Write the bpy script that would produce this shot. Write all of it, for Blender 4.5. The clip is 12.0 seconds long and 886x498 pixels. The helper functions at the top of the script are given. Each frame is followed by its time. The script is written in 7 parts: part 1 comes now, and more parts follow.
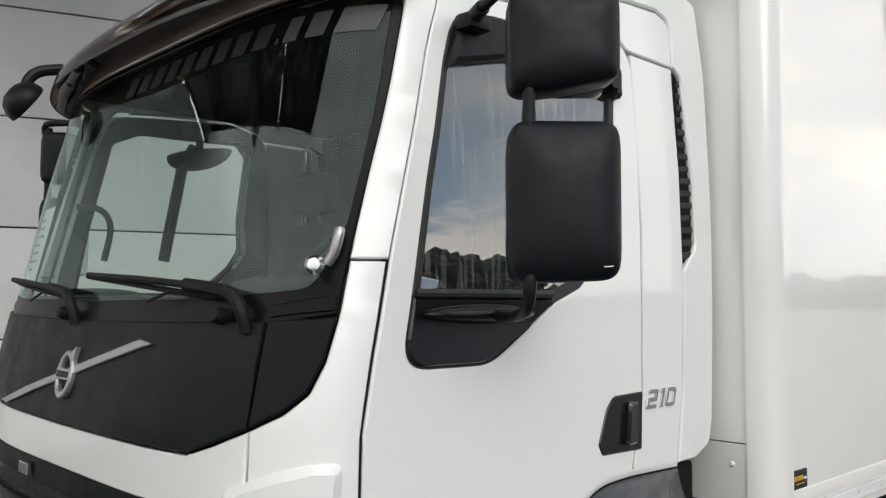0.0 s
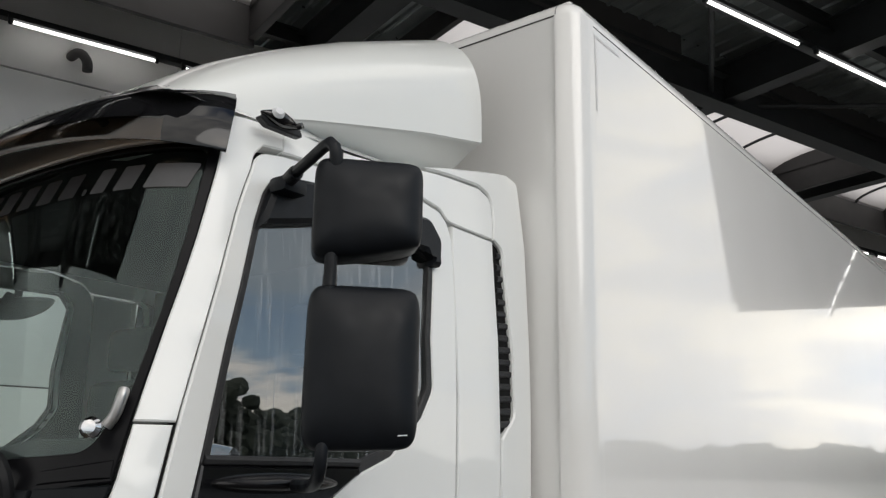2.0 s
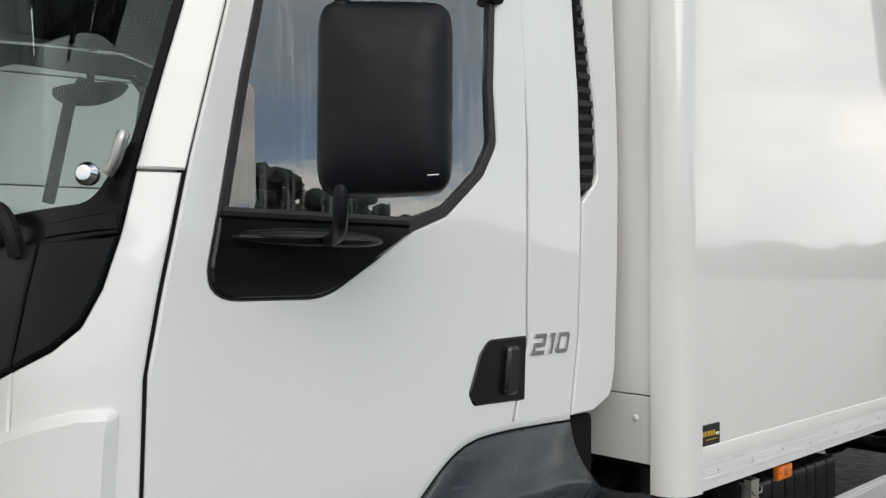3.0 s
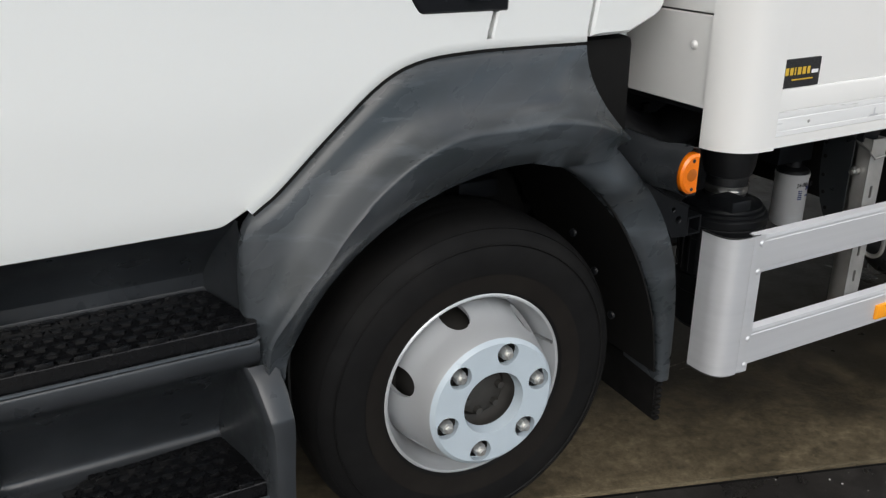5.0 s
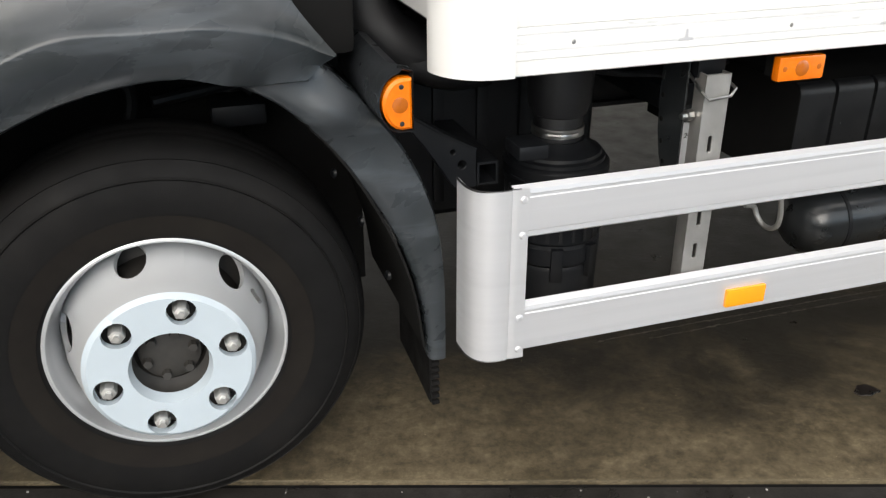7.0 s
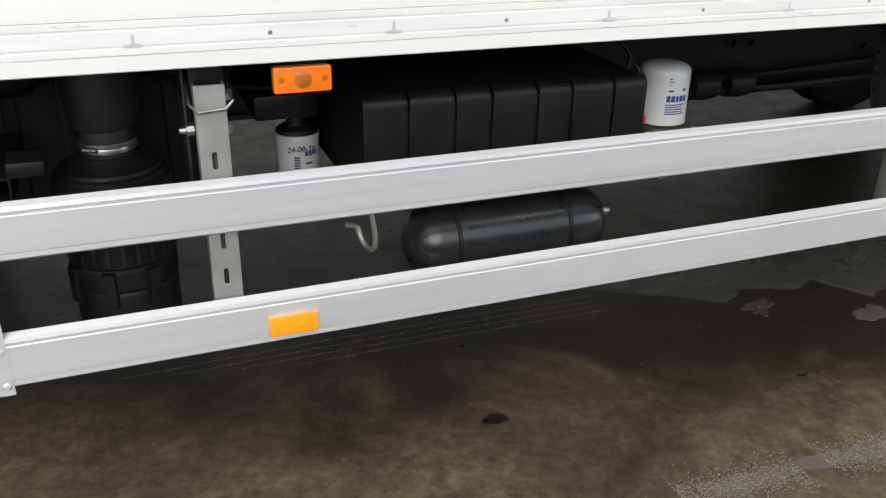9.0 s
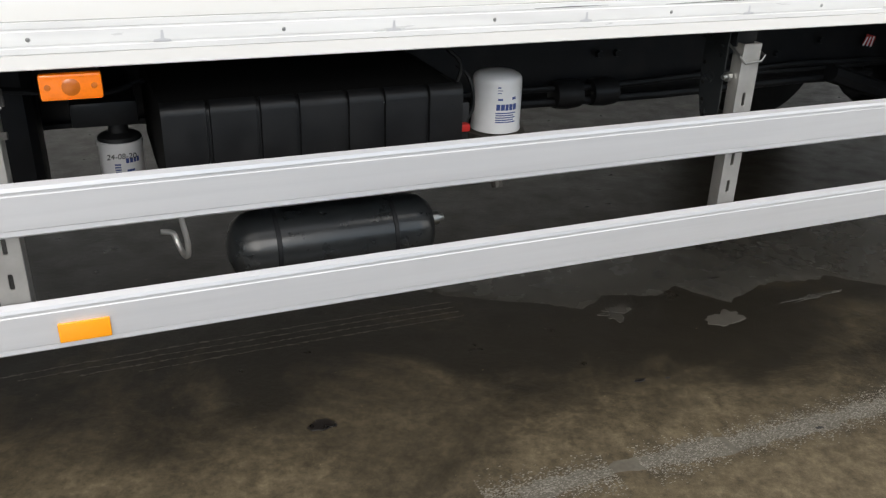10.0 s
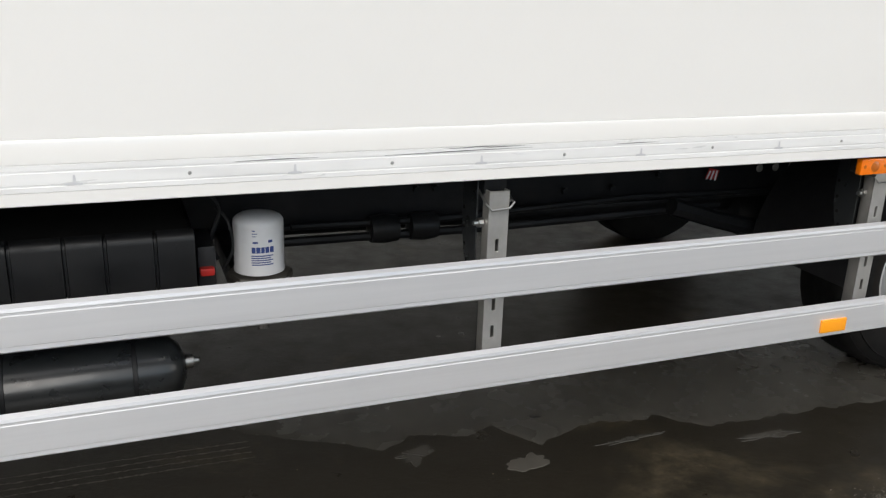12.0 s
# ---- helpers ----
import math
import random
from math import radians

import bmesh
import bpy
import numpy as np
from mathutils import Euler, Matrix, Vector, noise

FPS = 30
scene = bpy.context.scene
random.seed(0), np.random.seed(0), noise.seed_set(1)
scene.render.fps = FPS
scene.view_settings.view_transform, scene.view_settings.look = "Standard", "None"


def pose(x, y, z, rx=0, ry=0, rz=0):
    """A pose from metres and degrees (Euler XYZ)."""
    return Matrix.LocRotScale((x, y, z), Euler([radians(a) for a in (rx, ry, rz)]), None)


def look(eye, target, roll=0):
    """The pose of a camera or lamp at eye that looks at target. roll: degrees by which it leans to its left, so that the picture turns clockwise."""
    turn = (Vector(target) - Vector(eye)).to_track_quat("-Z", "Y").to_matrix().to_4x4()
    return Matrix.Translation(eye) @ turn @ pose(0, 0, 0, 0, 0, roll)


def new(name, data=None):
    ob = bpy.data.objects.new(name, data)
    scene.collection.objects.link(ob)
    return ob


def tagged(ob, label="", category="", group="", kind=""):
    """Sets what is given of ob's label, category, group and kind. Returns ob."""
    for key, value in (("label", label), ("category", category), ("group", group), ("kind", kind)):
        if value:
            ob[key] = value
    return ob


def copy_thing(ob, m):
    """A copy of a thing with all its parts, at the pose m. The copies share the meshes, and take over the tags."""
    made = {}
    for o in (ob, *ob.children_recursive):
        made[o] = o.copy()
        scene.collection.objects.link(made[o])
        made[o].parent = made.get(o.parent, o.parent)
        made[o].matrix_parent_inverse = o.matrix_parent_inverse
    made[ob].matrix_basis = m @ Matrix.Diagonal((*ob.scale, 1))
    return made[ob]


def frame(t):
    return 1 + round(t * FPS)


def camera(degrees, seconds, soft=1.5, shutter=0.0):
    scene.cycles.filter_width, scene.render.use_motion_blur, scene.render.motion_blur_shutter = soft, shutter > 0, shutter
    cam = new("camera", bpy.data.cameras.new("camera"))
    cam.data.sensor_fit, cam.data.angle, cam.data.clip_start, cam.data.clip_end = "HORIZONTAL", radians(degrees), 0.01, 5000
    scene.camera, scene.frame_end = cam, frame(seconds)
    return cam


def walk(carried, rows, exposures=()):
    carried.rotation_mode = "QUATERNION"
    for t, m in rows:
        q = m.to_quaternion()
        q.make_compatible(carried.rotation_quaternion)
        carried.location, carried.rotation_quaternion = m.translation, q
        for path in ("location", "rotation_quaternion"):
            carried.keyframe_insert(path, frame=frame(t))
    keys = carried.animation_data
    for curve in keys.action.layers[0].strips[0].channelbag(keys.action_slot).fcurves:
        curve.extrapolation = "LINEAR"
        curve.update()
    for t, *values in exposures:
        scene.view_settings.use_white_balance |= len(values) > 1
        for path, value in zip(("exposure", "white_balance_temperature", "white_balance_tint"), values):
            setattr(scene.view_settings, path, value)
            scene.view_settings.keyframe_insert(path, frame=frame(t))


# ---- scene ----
cam = camera(55.0, 12.0, soft=1.3)
PATH = [
    (0, (-0.653, -1.274, 1.687), (0.713, 0.181, 1.806), 0.2),
    (0.5, (-0.668, -1.373, 1.728), (0.684, 0.05, 2.114), 0.6),
    (1, (-0.657, -1.388, 1.737), (0.767, -0.109, 2.318), 0.7),
    (1.5, (-0.611, -1.4, 1.732), (0.919, -0.257, 2.327), 0.9),
    (2, (-0.544, -1.378, 1.699), (0.982, -0.183, 2.193), 1.1),
    (2.5, (-0.381, -1.275, 1.647), (1.081, 0.062, 1.92), 1.0),
    (3, (-0.195, -1.302, 1.594), (1.186, 0.143, 1.639), 0.3),
    (3.5, (0.008, -1.323, 1.565), (1.324, 0.169, 1.353), 0.2),
    (3.7, (0.086, -1.372, 1.548), (1.331, 0.163, 1.241), 0.1),
    (5.3, (0.741, -1.27, 1.43), (1.52, 0.383, 0.619), -0.2),
    (5.5, (0.822, -1.276, 1.42), (1.544, 0.392, 0.586), -0.2),
    (6, (1.025, -1.329, 1.394), (1.607, 0.368, 0.51), -0.4),
    (6.5, (1.277, -1.339, 1.338), (1.826, 0.367, 0.45), -0.3),
    (7, (1.549, -1.316, 1.309), (2.1, 0.393, 0.427), -0.2),
    (7.5, (1.783, -1.372, 1.293), (2.349, 0.335, 0.417), 0.0),
    (7.7, (1.913, -1.419, 1.3), (2.459, 0.293, 0.422), -0.1),
    (9.3, (2.486, -1.494, 1.278), (3.173, 0.18, 0.426), 1.5),
    (9.5, (2.562, -1.532, 1.283), (3.255, 0.143, 0.439), 1.5),
    (10, (2.742, -1.625, 1.294), (3.449, 0.047, 0.453), 1.8),
    (10.5, (2.898, -1.657, 1.293), (3.613, 0.009, 0.448), 2.0),
    (11, (3.126, -1.666, 1.326), (3.855, -0.005, 0.483), 2.0),
    (11.5, (3.289, -1.713, 1.355), (4.043, -0.034, 0.572), 2.2),
    (12, (3.382, -1.797, 1.4), (4.088, -0.03, 0.781), 2.0),
]
walk(cam, [(t, look(eye, target, roll)) for t, eye, target, roll in PATH], [
    (0.0, 0.33, 6480, 10), (0.5, 0.17, 6480, 10), (1.0, 0.02, 6480, 10), (2.5, 0.06, 6430, 10), (3.0, 0.16, 6400, 10), (3.5, 0.13, 6400, 10), (5.5, 0.60, 6380, 10), (6.0, 0.84, 6400, 10), (6.5, 1.20, 6500, 10),
    (7.0, 1.12, 6650, 10), (7.5, 1.0, 6750, 10), (9.5, 0.82, 6500, 10), (10.5, 0.80, 6500, 10), (12.0, 0.67, 6500, 10)])

# ---- light: open sky beside the canopy, fluorescent tubes below the deck ----
world = bpy.data.worlds.new("world")
scene.world = world
world.use_nodes = True
wt = world.node_tree
for n in list(wt.nodes):
    wt.nodes.remove(n)


def wnode(kind, **sets):
    n = wt.nodes.new(kind)
    for k, v in sets.items():
        n.inputs[k].default_value = v
    return n


sky = wt.nodes.new("ShaderNodeTexSky")
sky.sky_type = "NISHITA"
sky.sun_disc = False
sky.sun_elevation, sky.sun_rotation = radians(30), radians(200)
sky.air_density, sky.dust_density = 1.0, 1.5
coord = wt.nodes.new("ShaderNodeTexCoord")
stretch = wt.nodes.new("ShaderNodeMapping")
stretch.inputs["Scale"].default_value = (1.0, 1.0, 3.2)
wt.links.new(coord.outputs["Generated"], stretch.inputs["Vector"])
cloud = wnode("ShaderNodeTexNoise", Scale=2.2, Detail=8.0, Roughness=0.58, Distortion=0.25)
wt.links.new(stretch.outputs["Vector"], cloud.inputs["Vector"])
mask = wt.nodes.new("ShaderNodeValToRGB")
mask.color_ramp.elements[0].position, mask.color_ramp.elements[1].position = 0.40, 0.56
wt.links.new(cloud.outputs["Fac"], mask.inputs["Fac"])
shade = wnode("ShaderNodeTexNoise", Scale=5.0, Detail=6.0, Roughness=0.6)
wt.links.new(stretch.outputs["Vector"], shade.inputs["Vector"])
grey = wt.nodes.new("ShaderNodeValToRGB")
grey.color_ramp.elements[0].position, grey.color_ramp.elements[0].color = 0.3, (6.6, 6.5, 6.4, 1)
grey.color_ramp.elements[1].position, grey.color_ramp.elements[1].color = 0.7, (11.8, 11.3, 10.5, 1)
wt.links.new(shade.outputs["Fac"], grey.inputs["Fac"])
mixer = wt.nodes.new("ShaderNodeMix")
mixer.data_type = "RGBA"
split = wt.nodes.new("ShaderNodeSeparateXYZ")
wt.links.new(coord.outputs["Generated"], split.inputs["Vector"])
dull = wt.nodes.new("ShaderNodeMapRange")
dull.inputs["From Min"].default_value, dull.inputs["From Max"].default_value = 0.1, -0.4
wt.links.new(split.outputs["X"], dull.inputs["Value"])
most = wt.nodes.new("ShaderNodeMath")
most.operation = "MAXIMUM"
wt.links.new(mask.outputs["Color"], most.inputs[0])
wt.links.new(dull.outputs["Result"], most.inputs[1])
wt.links.new(most.outputs["Value"], mixer.inputs["Factor"])
wt.links.new(sky.outputs["Color"], mixer.inputs["A"])
wt.links.new(grey.outputs["Color"], mixer.inputs["B"])
# broken sky low down: pale cloud bank on the horizon, a blue gap above it, then grey-white cover
parts_ = wt.nodes.new("ShaderNodeSeparateXYZ")
wt.links.new(coord.outputs["Generated"], parts_.inputs["Vector"])
ragged = wnode("ShaderNodeTexNoise", Scale=3.0, Detail=7.0, Roughness=0.6)
wt.links.new(stretch.outputs["Vector"], ragged.inputs["Vector"])
shift = wt.nodes.new("ShaderNodeMath")
shift.operation = "MULTIPLY_ADD"
shift.inputs[1].default_value = 0.34
wt.links.new(ragged.outputs["Fac"], shift.inputs[0])
cover = wt.nodes.new("ShaderNodeMapRange")
cover.inputs["From Min"].default_value, cover.inputs["From Max"].default_value, cover.inputs["To Max"].default_value = 0.05, -0.4, 0.3
wt.links.new(parts_.outputs["X"], cover.inputs["Value"])
lift = wt.nodes.new("ShaderNodeMath")
wt.links.new(parts_.outputs["Z"], lift.inputs[0])
wt.links.new(cover.outputs["Result"], lift.inputs[1])
wt.links.new(lift.outputs["Value"], shift.inputs[2])
band = wt.nodes.new("ShaderNodeValToRGB")
band.color_ramp.interpolation = "EASE"
BANDS = ((0.17, (11.5, 10.9, 9.8)), (0.265, (13.6, 13.0, 11.8)), (0.305, (4.4, 6.0, 7.6)), (0.365, (3.8, 5.2, 6.8)), (0.44, (4.9, 5.8, 6.5)), (0.60, (5.6, 6.2, 6.6)))
while len(band.color_ramp.elements) < len(BANDS):
    band.color_ramp.elements.new(0.5)
for e, (at, c) in zip(band.color_ramp.elements, BANDS):
    e.position, e.color = at, (*c, 1)
wt.links.new(shift.outputs["Value"], band.inputs["Fac"])
high = wt.nodes.new("ShaderNodeMapRange")
high.inputs["From Min"].default_value, high.inputs["From Max"].default_value = 0.52, 0.80
wt.links.new(shift.outputs["Value"], high.inputs["Value"])
whole = wt.nodes.new("ShaderNodeMix")
whole.data_type = "RGBA"
wt.links.new(high.outputs["Result"], whole.inputs["Factor"])
wt.links.new(band.outputs["Color"], whole.inputs["A"])
wt.links.new(mixer.outputs["Result"], whole.inputs["B"])
# towards +x the cover is closed: cream cloud tops, pale grey bellies, a few thin blue gaps
turned = wt.nodes.new("ShaderNodeMapRange")
turned.inputs["From Min"].default_value, turned.inputs["From Max"].default_value = 0.66, 0.86
wt.links.new(parts_.outputs["X"], turned.inputs["Value"])
long_ = wt.nodes.new("ShaderNodeMapping")
long_.inputs["Scale"].default_value = (2.2, 2.2, 6.5)
wt.links.new(coord.outputs["Generated"], long_.inputs["Vector"])
billow = wnode("ShaderNodeTexNoise", Scale=2.0, Detail=7.0, Roughness=0.52, Distortion=0.3)
wt.links.new(long_.outputs["Vector"], billow.inputs["Vector"])
cream = wt.nodes.new("ShaderNodeValToRGB")
cream.color_ramp.interpolation = "EASE"
TONES = ((0.30, (5.4, 6.6, 8.2)), (0.40, (7.8, 8.2, 8.7)), (0.48, (9.2, 9.1, 9.0)), (0.56, (13.0, 12.2, 10.6)), (0.68, (11.0, 10.6, 10.0)))
while len(cream.color_ramp.elements) < len(TONES):
    cream.color_ramp.elements.new(0.5)
for e, (at, c) in zip(cream.color_ramp.elements, TONES):
    e.position, e.color = at, (*c, 1)
wt.links.new(billow.outputs["Fac"], cream.inputs["Fac"])
closed = wt.nodes.new("ShaderNodeMix")
closed.data_type = "RGBA"
wt.links.new(turned.outputs["Result"], closed.inputs["Factor"])
wt.links.new(whole.outputs["Result"], closed.inputs["A"])
wt.links.new(cream.outputs["Color"], closed.inputs["B"])
back = wnode("ShaderNodeBackground", Strength=0.13)
wt.links.new(closed.outputs["Result"], back.inputs["Color"])
wout = wt.nodes.new("ShaderNodeOutputWorld")
wt.links.new(back.outputs["Background"], wout.inputs["Surface"])

sun = new("sun", bpy.data.lights.new("sun", "SUN"))
sun.data.energy, sun.data.angle, sun.data.color = 0.8, radians(38), (1.0, 0.97, 0.93)
sun.matrix_world = look((-8, -22, 13.5), (0, 0, 0))


# ---- materials ----
def material(name, colour, rough=0.5, metal=0.0, coat=0.0, spec=0.5, grain=0.0, grain_scale=60.0, stain=0.0, stain_scale=3.0,
             stain_colour=(0.1, 0.09, 0.08), bump=0.0, bump_scale=200.0, rough_vary=0.0, coat_rough=0.05, stretch=(1, 1, 1), turn=None):
    m = bpy.data.materials.new(name)
    m.use_nodes = True
    t = m.node_tree
    p = t.nodes["Principled BSDF"]
    p.inputs["Roughness"].default_value, p.inputs["Metallic"].default_value = rough, metal
    p.inputs["Specular IOR Level"].default_value = spec
    p.inputs["Coat Weight"].default_value, p.inputs["Coat Roughness"].default_value = coat, coat_rough
    co = t.nodes.new("ShaderNodeTexCoord")
    mp = t.nodes.new("ShaderNodeMapping")
    mp.inputs["Scale"].default_value = stretch
    if turn:
        mp.vector_type = "TEXTURE"
        mp.inputs["Scale"].default_value = tuple(1 / k for k in stretch)
        mp.inputs["Rotation"].default_value = turn
    t.links.new(co.outputs["Object"], mp.inputs["Vector"])

    def noise_tex(scale, detail):
        n = t.nodes.new("ShaderNodeTexNoise")
        n.inputs["Scale"].default_value, n.inputs["Detail"].default_value = scale, detail
        t.links.new(mp.outputs["Vector"], n.inputs["Vector"])
        return n

    def blend(fac, a, b):
        x = t.nodes.new("ShaderNodeMix")
        x.data_type = "RGBA"
        t.links.new(fac, x.inputs["Factor"])
        for sock, v in (("A", a), ("B", b)):
            if isinstance(v, tuple):
                x.inputs[sock].default_value = (*v[:3], 1)
            else:
                t.links.new(v, x.inputs[sock])
        return x.outputs["Result"]

    out = colour
    if grain:
        n = noise_tex(grain_scale, 4)
        out = blend(n.outputs["Fac"], tuple(c * (1 - grain) for c in colour), tuple(min(1, c * (1 + grain)) for c in colour))
    if stain:
        n = noise_tex(stain_scale, 8)
        r = t.nodes.new("ShaderNodeMapRange")
        r.inputs["From Min"].default_value, r.inputs["From Max"].default_value, r.inputs["To Max"].default_value = 0.48, 0.72, stain
        t.links.new(n.outputs["Fac"], r.inputs["Value"])
        out = blend(r.outputs["Result"], out, stain_colour)
    if isinstance(out, tuple):
        p.inputs["Base Color"].default_value = (*out, 1)
    else:
        t.links.new(out, p.inputs["Base Color"])
    if rough_vary:
        n = noise_tex(stain_scale * 2.3, 6)
        r = t.nodes.new("ShaderNodeMapRange")
        r.inputs["From Min"].default_value, r.inputs["From Max"].default_value = 0.3, 0.7
        r.inputs["To Min"].default_value, r.inputs["To Max"].default_value = max(0.02, rough - rough_vary), min(1, rough + rough_vary)
        t.links.new(n.outputs["Fac"], r.inputs["Value"])
        t.links.new(r.outputs["Result"], p.inputs["Roughness"])
    if bump:
        n = noise_tex(bump_scale, 3)
        b = t.nodes.new("ShaderNodeBump")
        b.inputs["Strength"].default_value, b.inputs["Distance"].default_value = bump, 0.002
        t.links.new(n.outputs["Fac"], b.inputs["Height"])
        t.links.new(b.outputs["Normal"], p.inputs["Normal"])
    return m


def glass(name, tint, f0=0.04, gloss_rough=0.0, streak=0.0, sheen=(1, 1, 1)):
    """A thin pane: f0 is what it mirrors seen square on, and more at a slant."""
    m = bpy.data.materials.new(name)
    m.use_nodes = True
    t = m.node_tree
    for n in list(t.nodes):
        t.nodes.remove(n)
    tr = t.nodes.new("ShaderNodeBsdfTransparent")
    tr.inputs["Color"].default_value = (*tint, 1)
    gl = t.nodes.new("ShaderNodeBsdfGlossy")
    gl.inputs["Roughness"].default_value = gloss_rough
    gl.inputs["Color"].default_value = (*sheen, 1)
    lw = t.nodes.new("ShaderNodeLayerWeight")
    lw.inputs["Blend"].default_value = 0.5
    power = t.nodes.new("ShaderNodeMath")
    power.operation = "POWER"
    power.inputs[1].default_value = 5.0
    t.links.new(lw.outputs["Facing"], power.inputs[0])
    fr = t.nodes.new("ShaderNodeMath")
    fr.operation = "MULTIPLY_ADD"
    fr.inputs[1].default_value, fr.inputs[2].default_value = 1 - f0, f0
    t.links.new(power.outputs["Value"], fr.inputs[0])
    mx = t.nodes.new("ShaderNodeMixShader")
    t.links.new(fr.outputs["Value"], mx.inputs["Fac"])
    t.links.new(tr.outputs["BSDF"], mx.inputs[1])
    t.links.new(gl.outputs["BSDF"], mx.inputs[2])
    final = mx.outputs["Shader"]
    if streak:
        co = t.nodes.new("ShaderNodeTexCoord")
        mp = t.nodes.new("ShaderNodeMapping")
        mp.inputs["Scale"].default_value = (90, 90, 3)
        t.links.new(co.outputs["Object"], mp.inputs["Vector"])
        n = t.nodes.new("ShaderNodeTexNoise")
        n.inputs["Scale"].default_value, n.inputs["Detail"].default_value = 1.0, 5
        t.links.new(mp.outputs["Vector"], n.inputs["Vector"])
        big = t.nodes.new("ShaderNodeTexNoise")
        big.inputs["Scale"].default_value = 4.0
        t.links.new(co.outputs["Object"], big.inputs["Vector"])
        r = t.nodes.new("ShaderNodeMapRange")
        r.inputs["From Min"].default_value, r.inputs["From Max"].default_value, r.inputs["To Max"].default_value = 0.50, 0.74, streak
        t.links.new(n.outputs["Fac"], r.inputs["Value"])
        mul = t.nodes.new("ShaderNodeMath")
        mul.operation = "MULTIPLY"
        t.links.new(r.outputs["Result"], mul.inputs[0])
        t.links.new(big.outputs["Fac"], mul.inputs[1])
        df = t.nodes.new("ShaderNodeBsdfDiffuse")
        df.inputs["Color"].default_value = (0.70, 0.73, 0.74, 1)
        m2 = t.nodes.new("ShaderNodeMixShader")
        t.links.new(mul.outputs["Value"], m2.inputs["Fac"])
        t.links.new(final, m2.inputs[1])
        t.links.new(df.outputs["BSDF"], m2.inputs[2])
        final = m2.outputs["Shader"]
    o = t.nodes.new("ShaderNodeOutputMaterial")
    t.links.new(final, o.inputs["Surface"])
    return m


WHITE = material("white_cab_paint", (0.80, 0.81, 0.795), 0.30, coat=0.9, coat_rough=0.03, grain=0.012, grain_scale=4, bump=0.03, bump_scale=25)
BOXWHITE = material("white_box_panel", (0.80, 0.79, 0.77), 0.22, coat=1.0, coat_rough=0.028, grain=0.012, grain_scale=2.5, bump=0.02, bump_scale=5,
                    stain=0.10, stain_scale=1.2, stain_colour=(0.62, 0.61, 0.58))
FAIRING = material("white_fairing_plastic", (0.79, 0.80, 0.775), 0.30, coat=0.8, coat_rough=0.05, grain=0.02, grain_scale=5)
PLASTIC = material("dark_grey_plastic", (0.021, 0.0235, 0.0265), 0.36, spec=0.45, grain=0.25, grain_scale=25, stain=0.45, stain_scale=5, stain_colour=(0.045, 0.049, 0.054), bump=0.12, bump_scale=900, rough_vary=0.14, coat=0.25, coat_rough=0.16)
BLACKPL = material("black_plastic", (0.0095, 0.0095, 0.0108), 0.48, grain=0.3, grain_scale=40, bump=0.3, bump_scale=1200, stain=0.25, stain_scale=9, stain_colour=(0.028, 0.028, 0.03), rough_vary=0.1)
GRILLE = material("black_satin_grille", (0.0060, 0.0072, 0.0085), 0.42, spec=0.13, grain=0.3, grain_scale=20, stain=0.3, stain_scale=4, stain_colour=(0.014, 0.0155, 0.017), rough_vary=0.08)
BLACKGLOSS = material("black_gloss", (0.006, 0.006, 0.007), 0.12, coat=0.6, grain=0.2, grain_scale=30)
BATTERY = material("sooty_black_plastic", (0.0075, 0.0078, 0.0086), 0.42, spec=0.3, grain=0.35, grain_scale=30, stain=0.3, stain_scale=7, stain_colour=(0.016, 0.0155, 0.015), rough_vary=0.1)
CAST = material("dirty_cast_metal", (0.075, 0.068, 0.060), 0.55, metal=0.4, grain=0.4, grain_scale=60, stain=0.5, stain_scale=18, stain_colour=(0.02, 0.018, 0.016), bump=0.3, bump_scale=150)
CHASSIS = material("black_chassis_paint", (0.008, 0.0088, 0.0105), 0.45, spec=0.28, grain=0.4, grain_scale=12, stain=0.35, stain_scale=6, stain_colour=(0.03, 0.028, 0.026), rough_vary=0.12)
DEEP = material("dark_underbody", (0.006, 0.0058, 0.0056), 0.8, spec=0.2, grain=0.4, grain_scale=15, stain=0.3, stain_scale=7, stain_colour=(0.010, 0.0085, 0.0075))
NUT = material("bright_zinc_nut", (0.70, 0.69, 0.66), 0.30, metal=0.8, grain=0.15, grain_scale=60, stain=0.2, stain_scale=40, stain_colour=(0.35, 0.32, 0.28))
RUBBER = material("tyre_rubber", (0.0070, 0.0068, 0.0068), 0.70, spec=0.14, grain=0.3, grain_scale=30, stain=0.55, stain_scale=7, stain_colour=(0.014, 0.0128, 0.0118), bump=0.2, bump_scale=400, rough_vary=0.1)
TYREBROWN = material("tyre_sidewall_dust", (0.0115, 0.0098, 0.0086), 0.8, spec=0.12, grain=0.3, grain_scale=30, stain=0.6, stain_scale=9, stain_colour=(0.016, 0.014, 0.0115))
HUBDUST = material("dusty_oily_hub", (0.040, 0.037, 0.033), 0.6, grain=0.4, grain_scale=40, stain=0.5, stain_scale=20, stain_colour=(0.015, 0.014, 0.013))
RIM = material("silver_white_rim_paint", (0.55, 0.56, 0.57), 0.30, metal=0.35, coat=0.3, grain=0.025, grain_scale=7, bump=0.02, bump_scale=90)
HUBPLATE = material("pale_blue_white_rim_paint", (0.47, 0.535, 0.585), 0.38, coat=0.2, grain=0.04, grain_scale=20, stain=0.12, stain_scale=8, stain_colour=(0.4, 0.42, 0.44))
STEEL = material("zinc_steel", (0.42, 0.42, 0.41), 0.38, metal=1.0, grain=0.2, grain_scale=50, stain=0.4, stain_scale=20, stain_colour=(0.18, 0.16, 0.14), rough_vary=0.1)
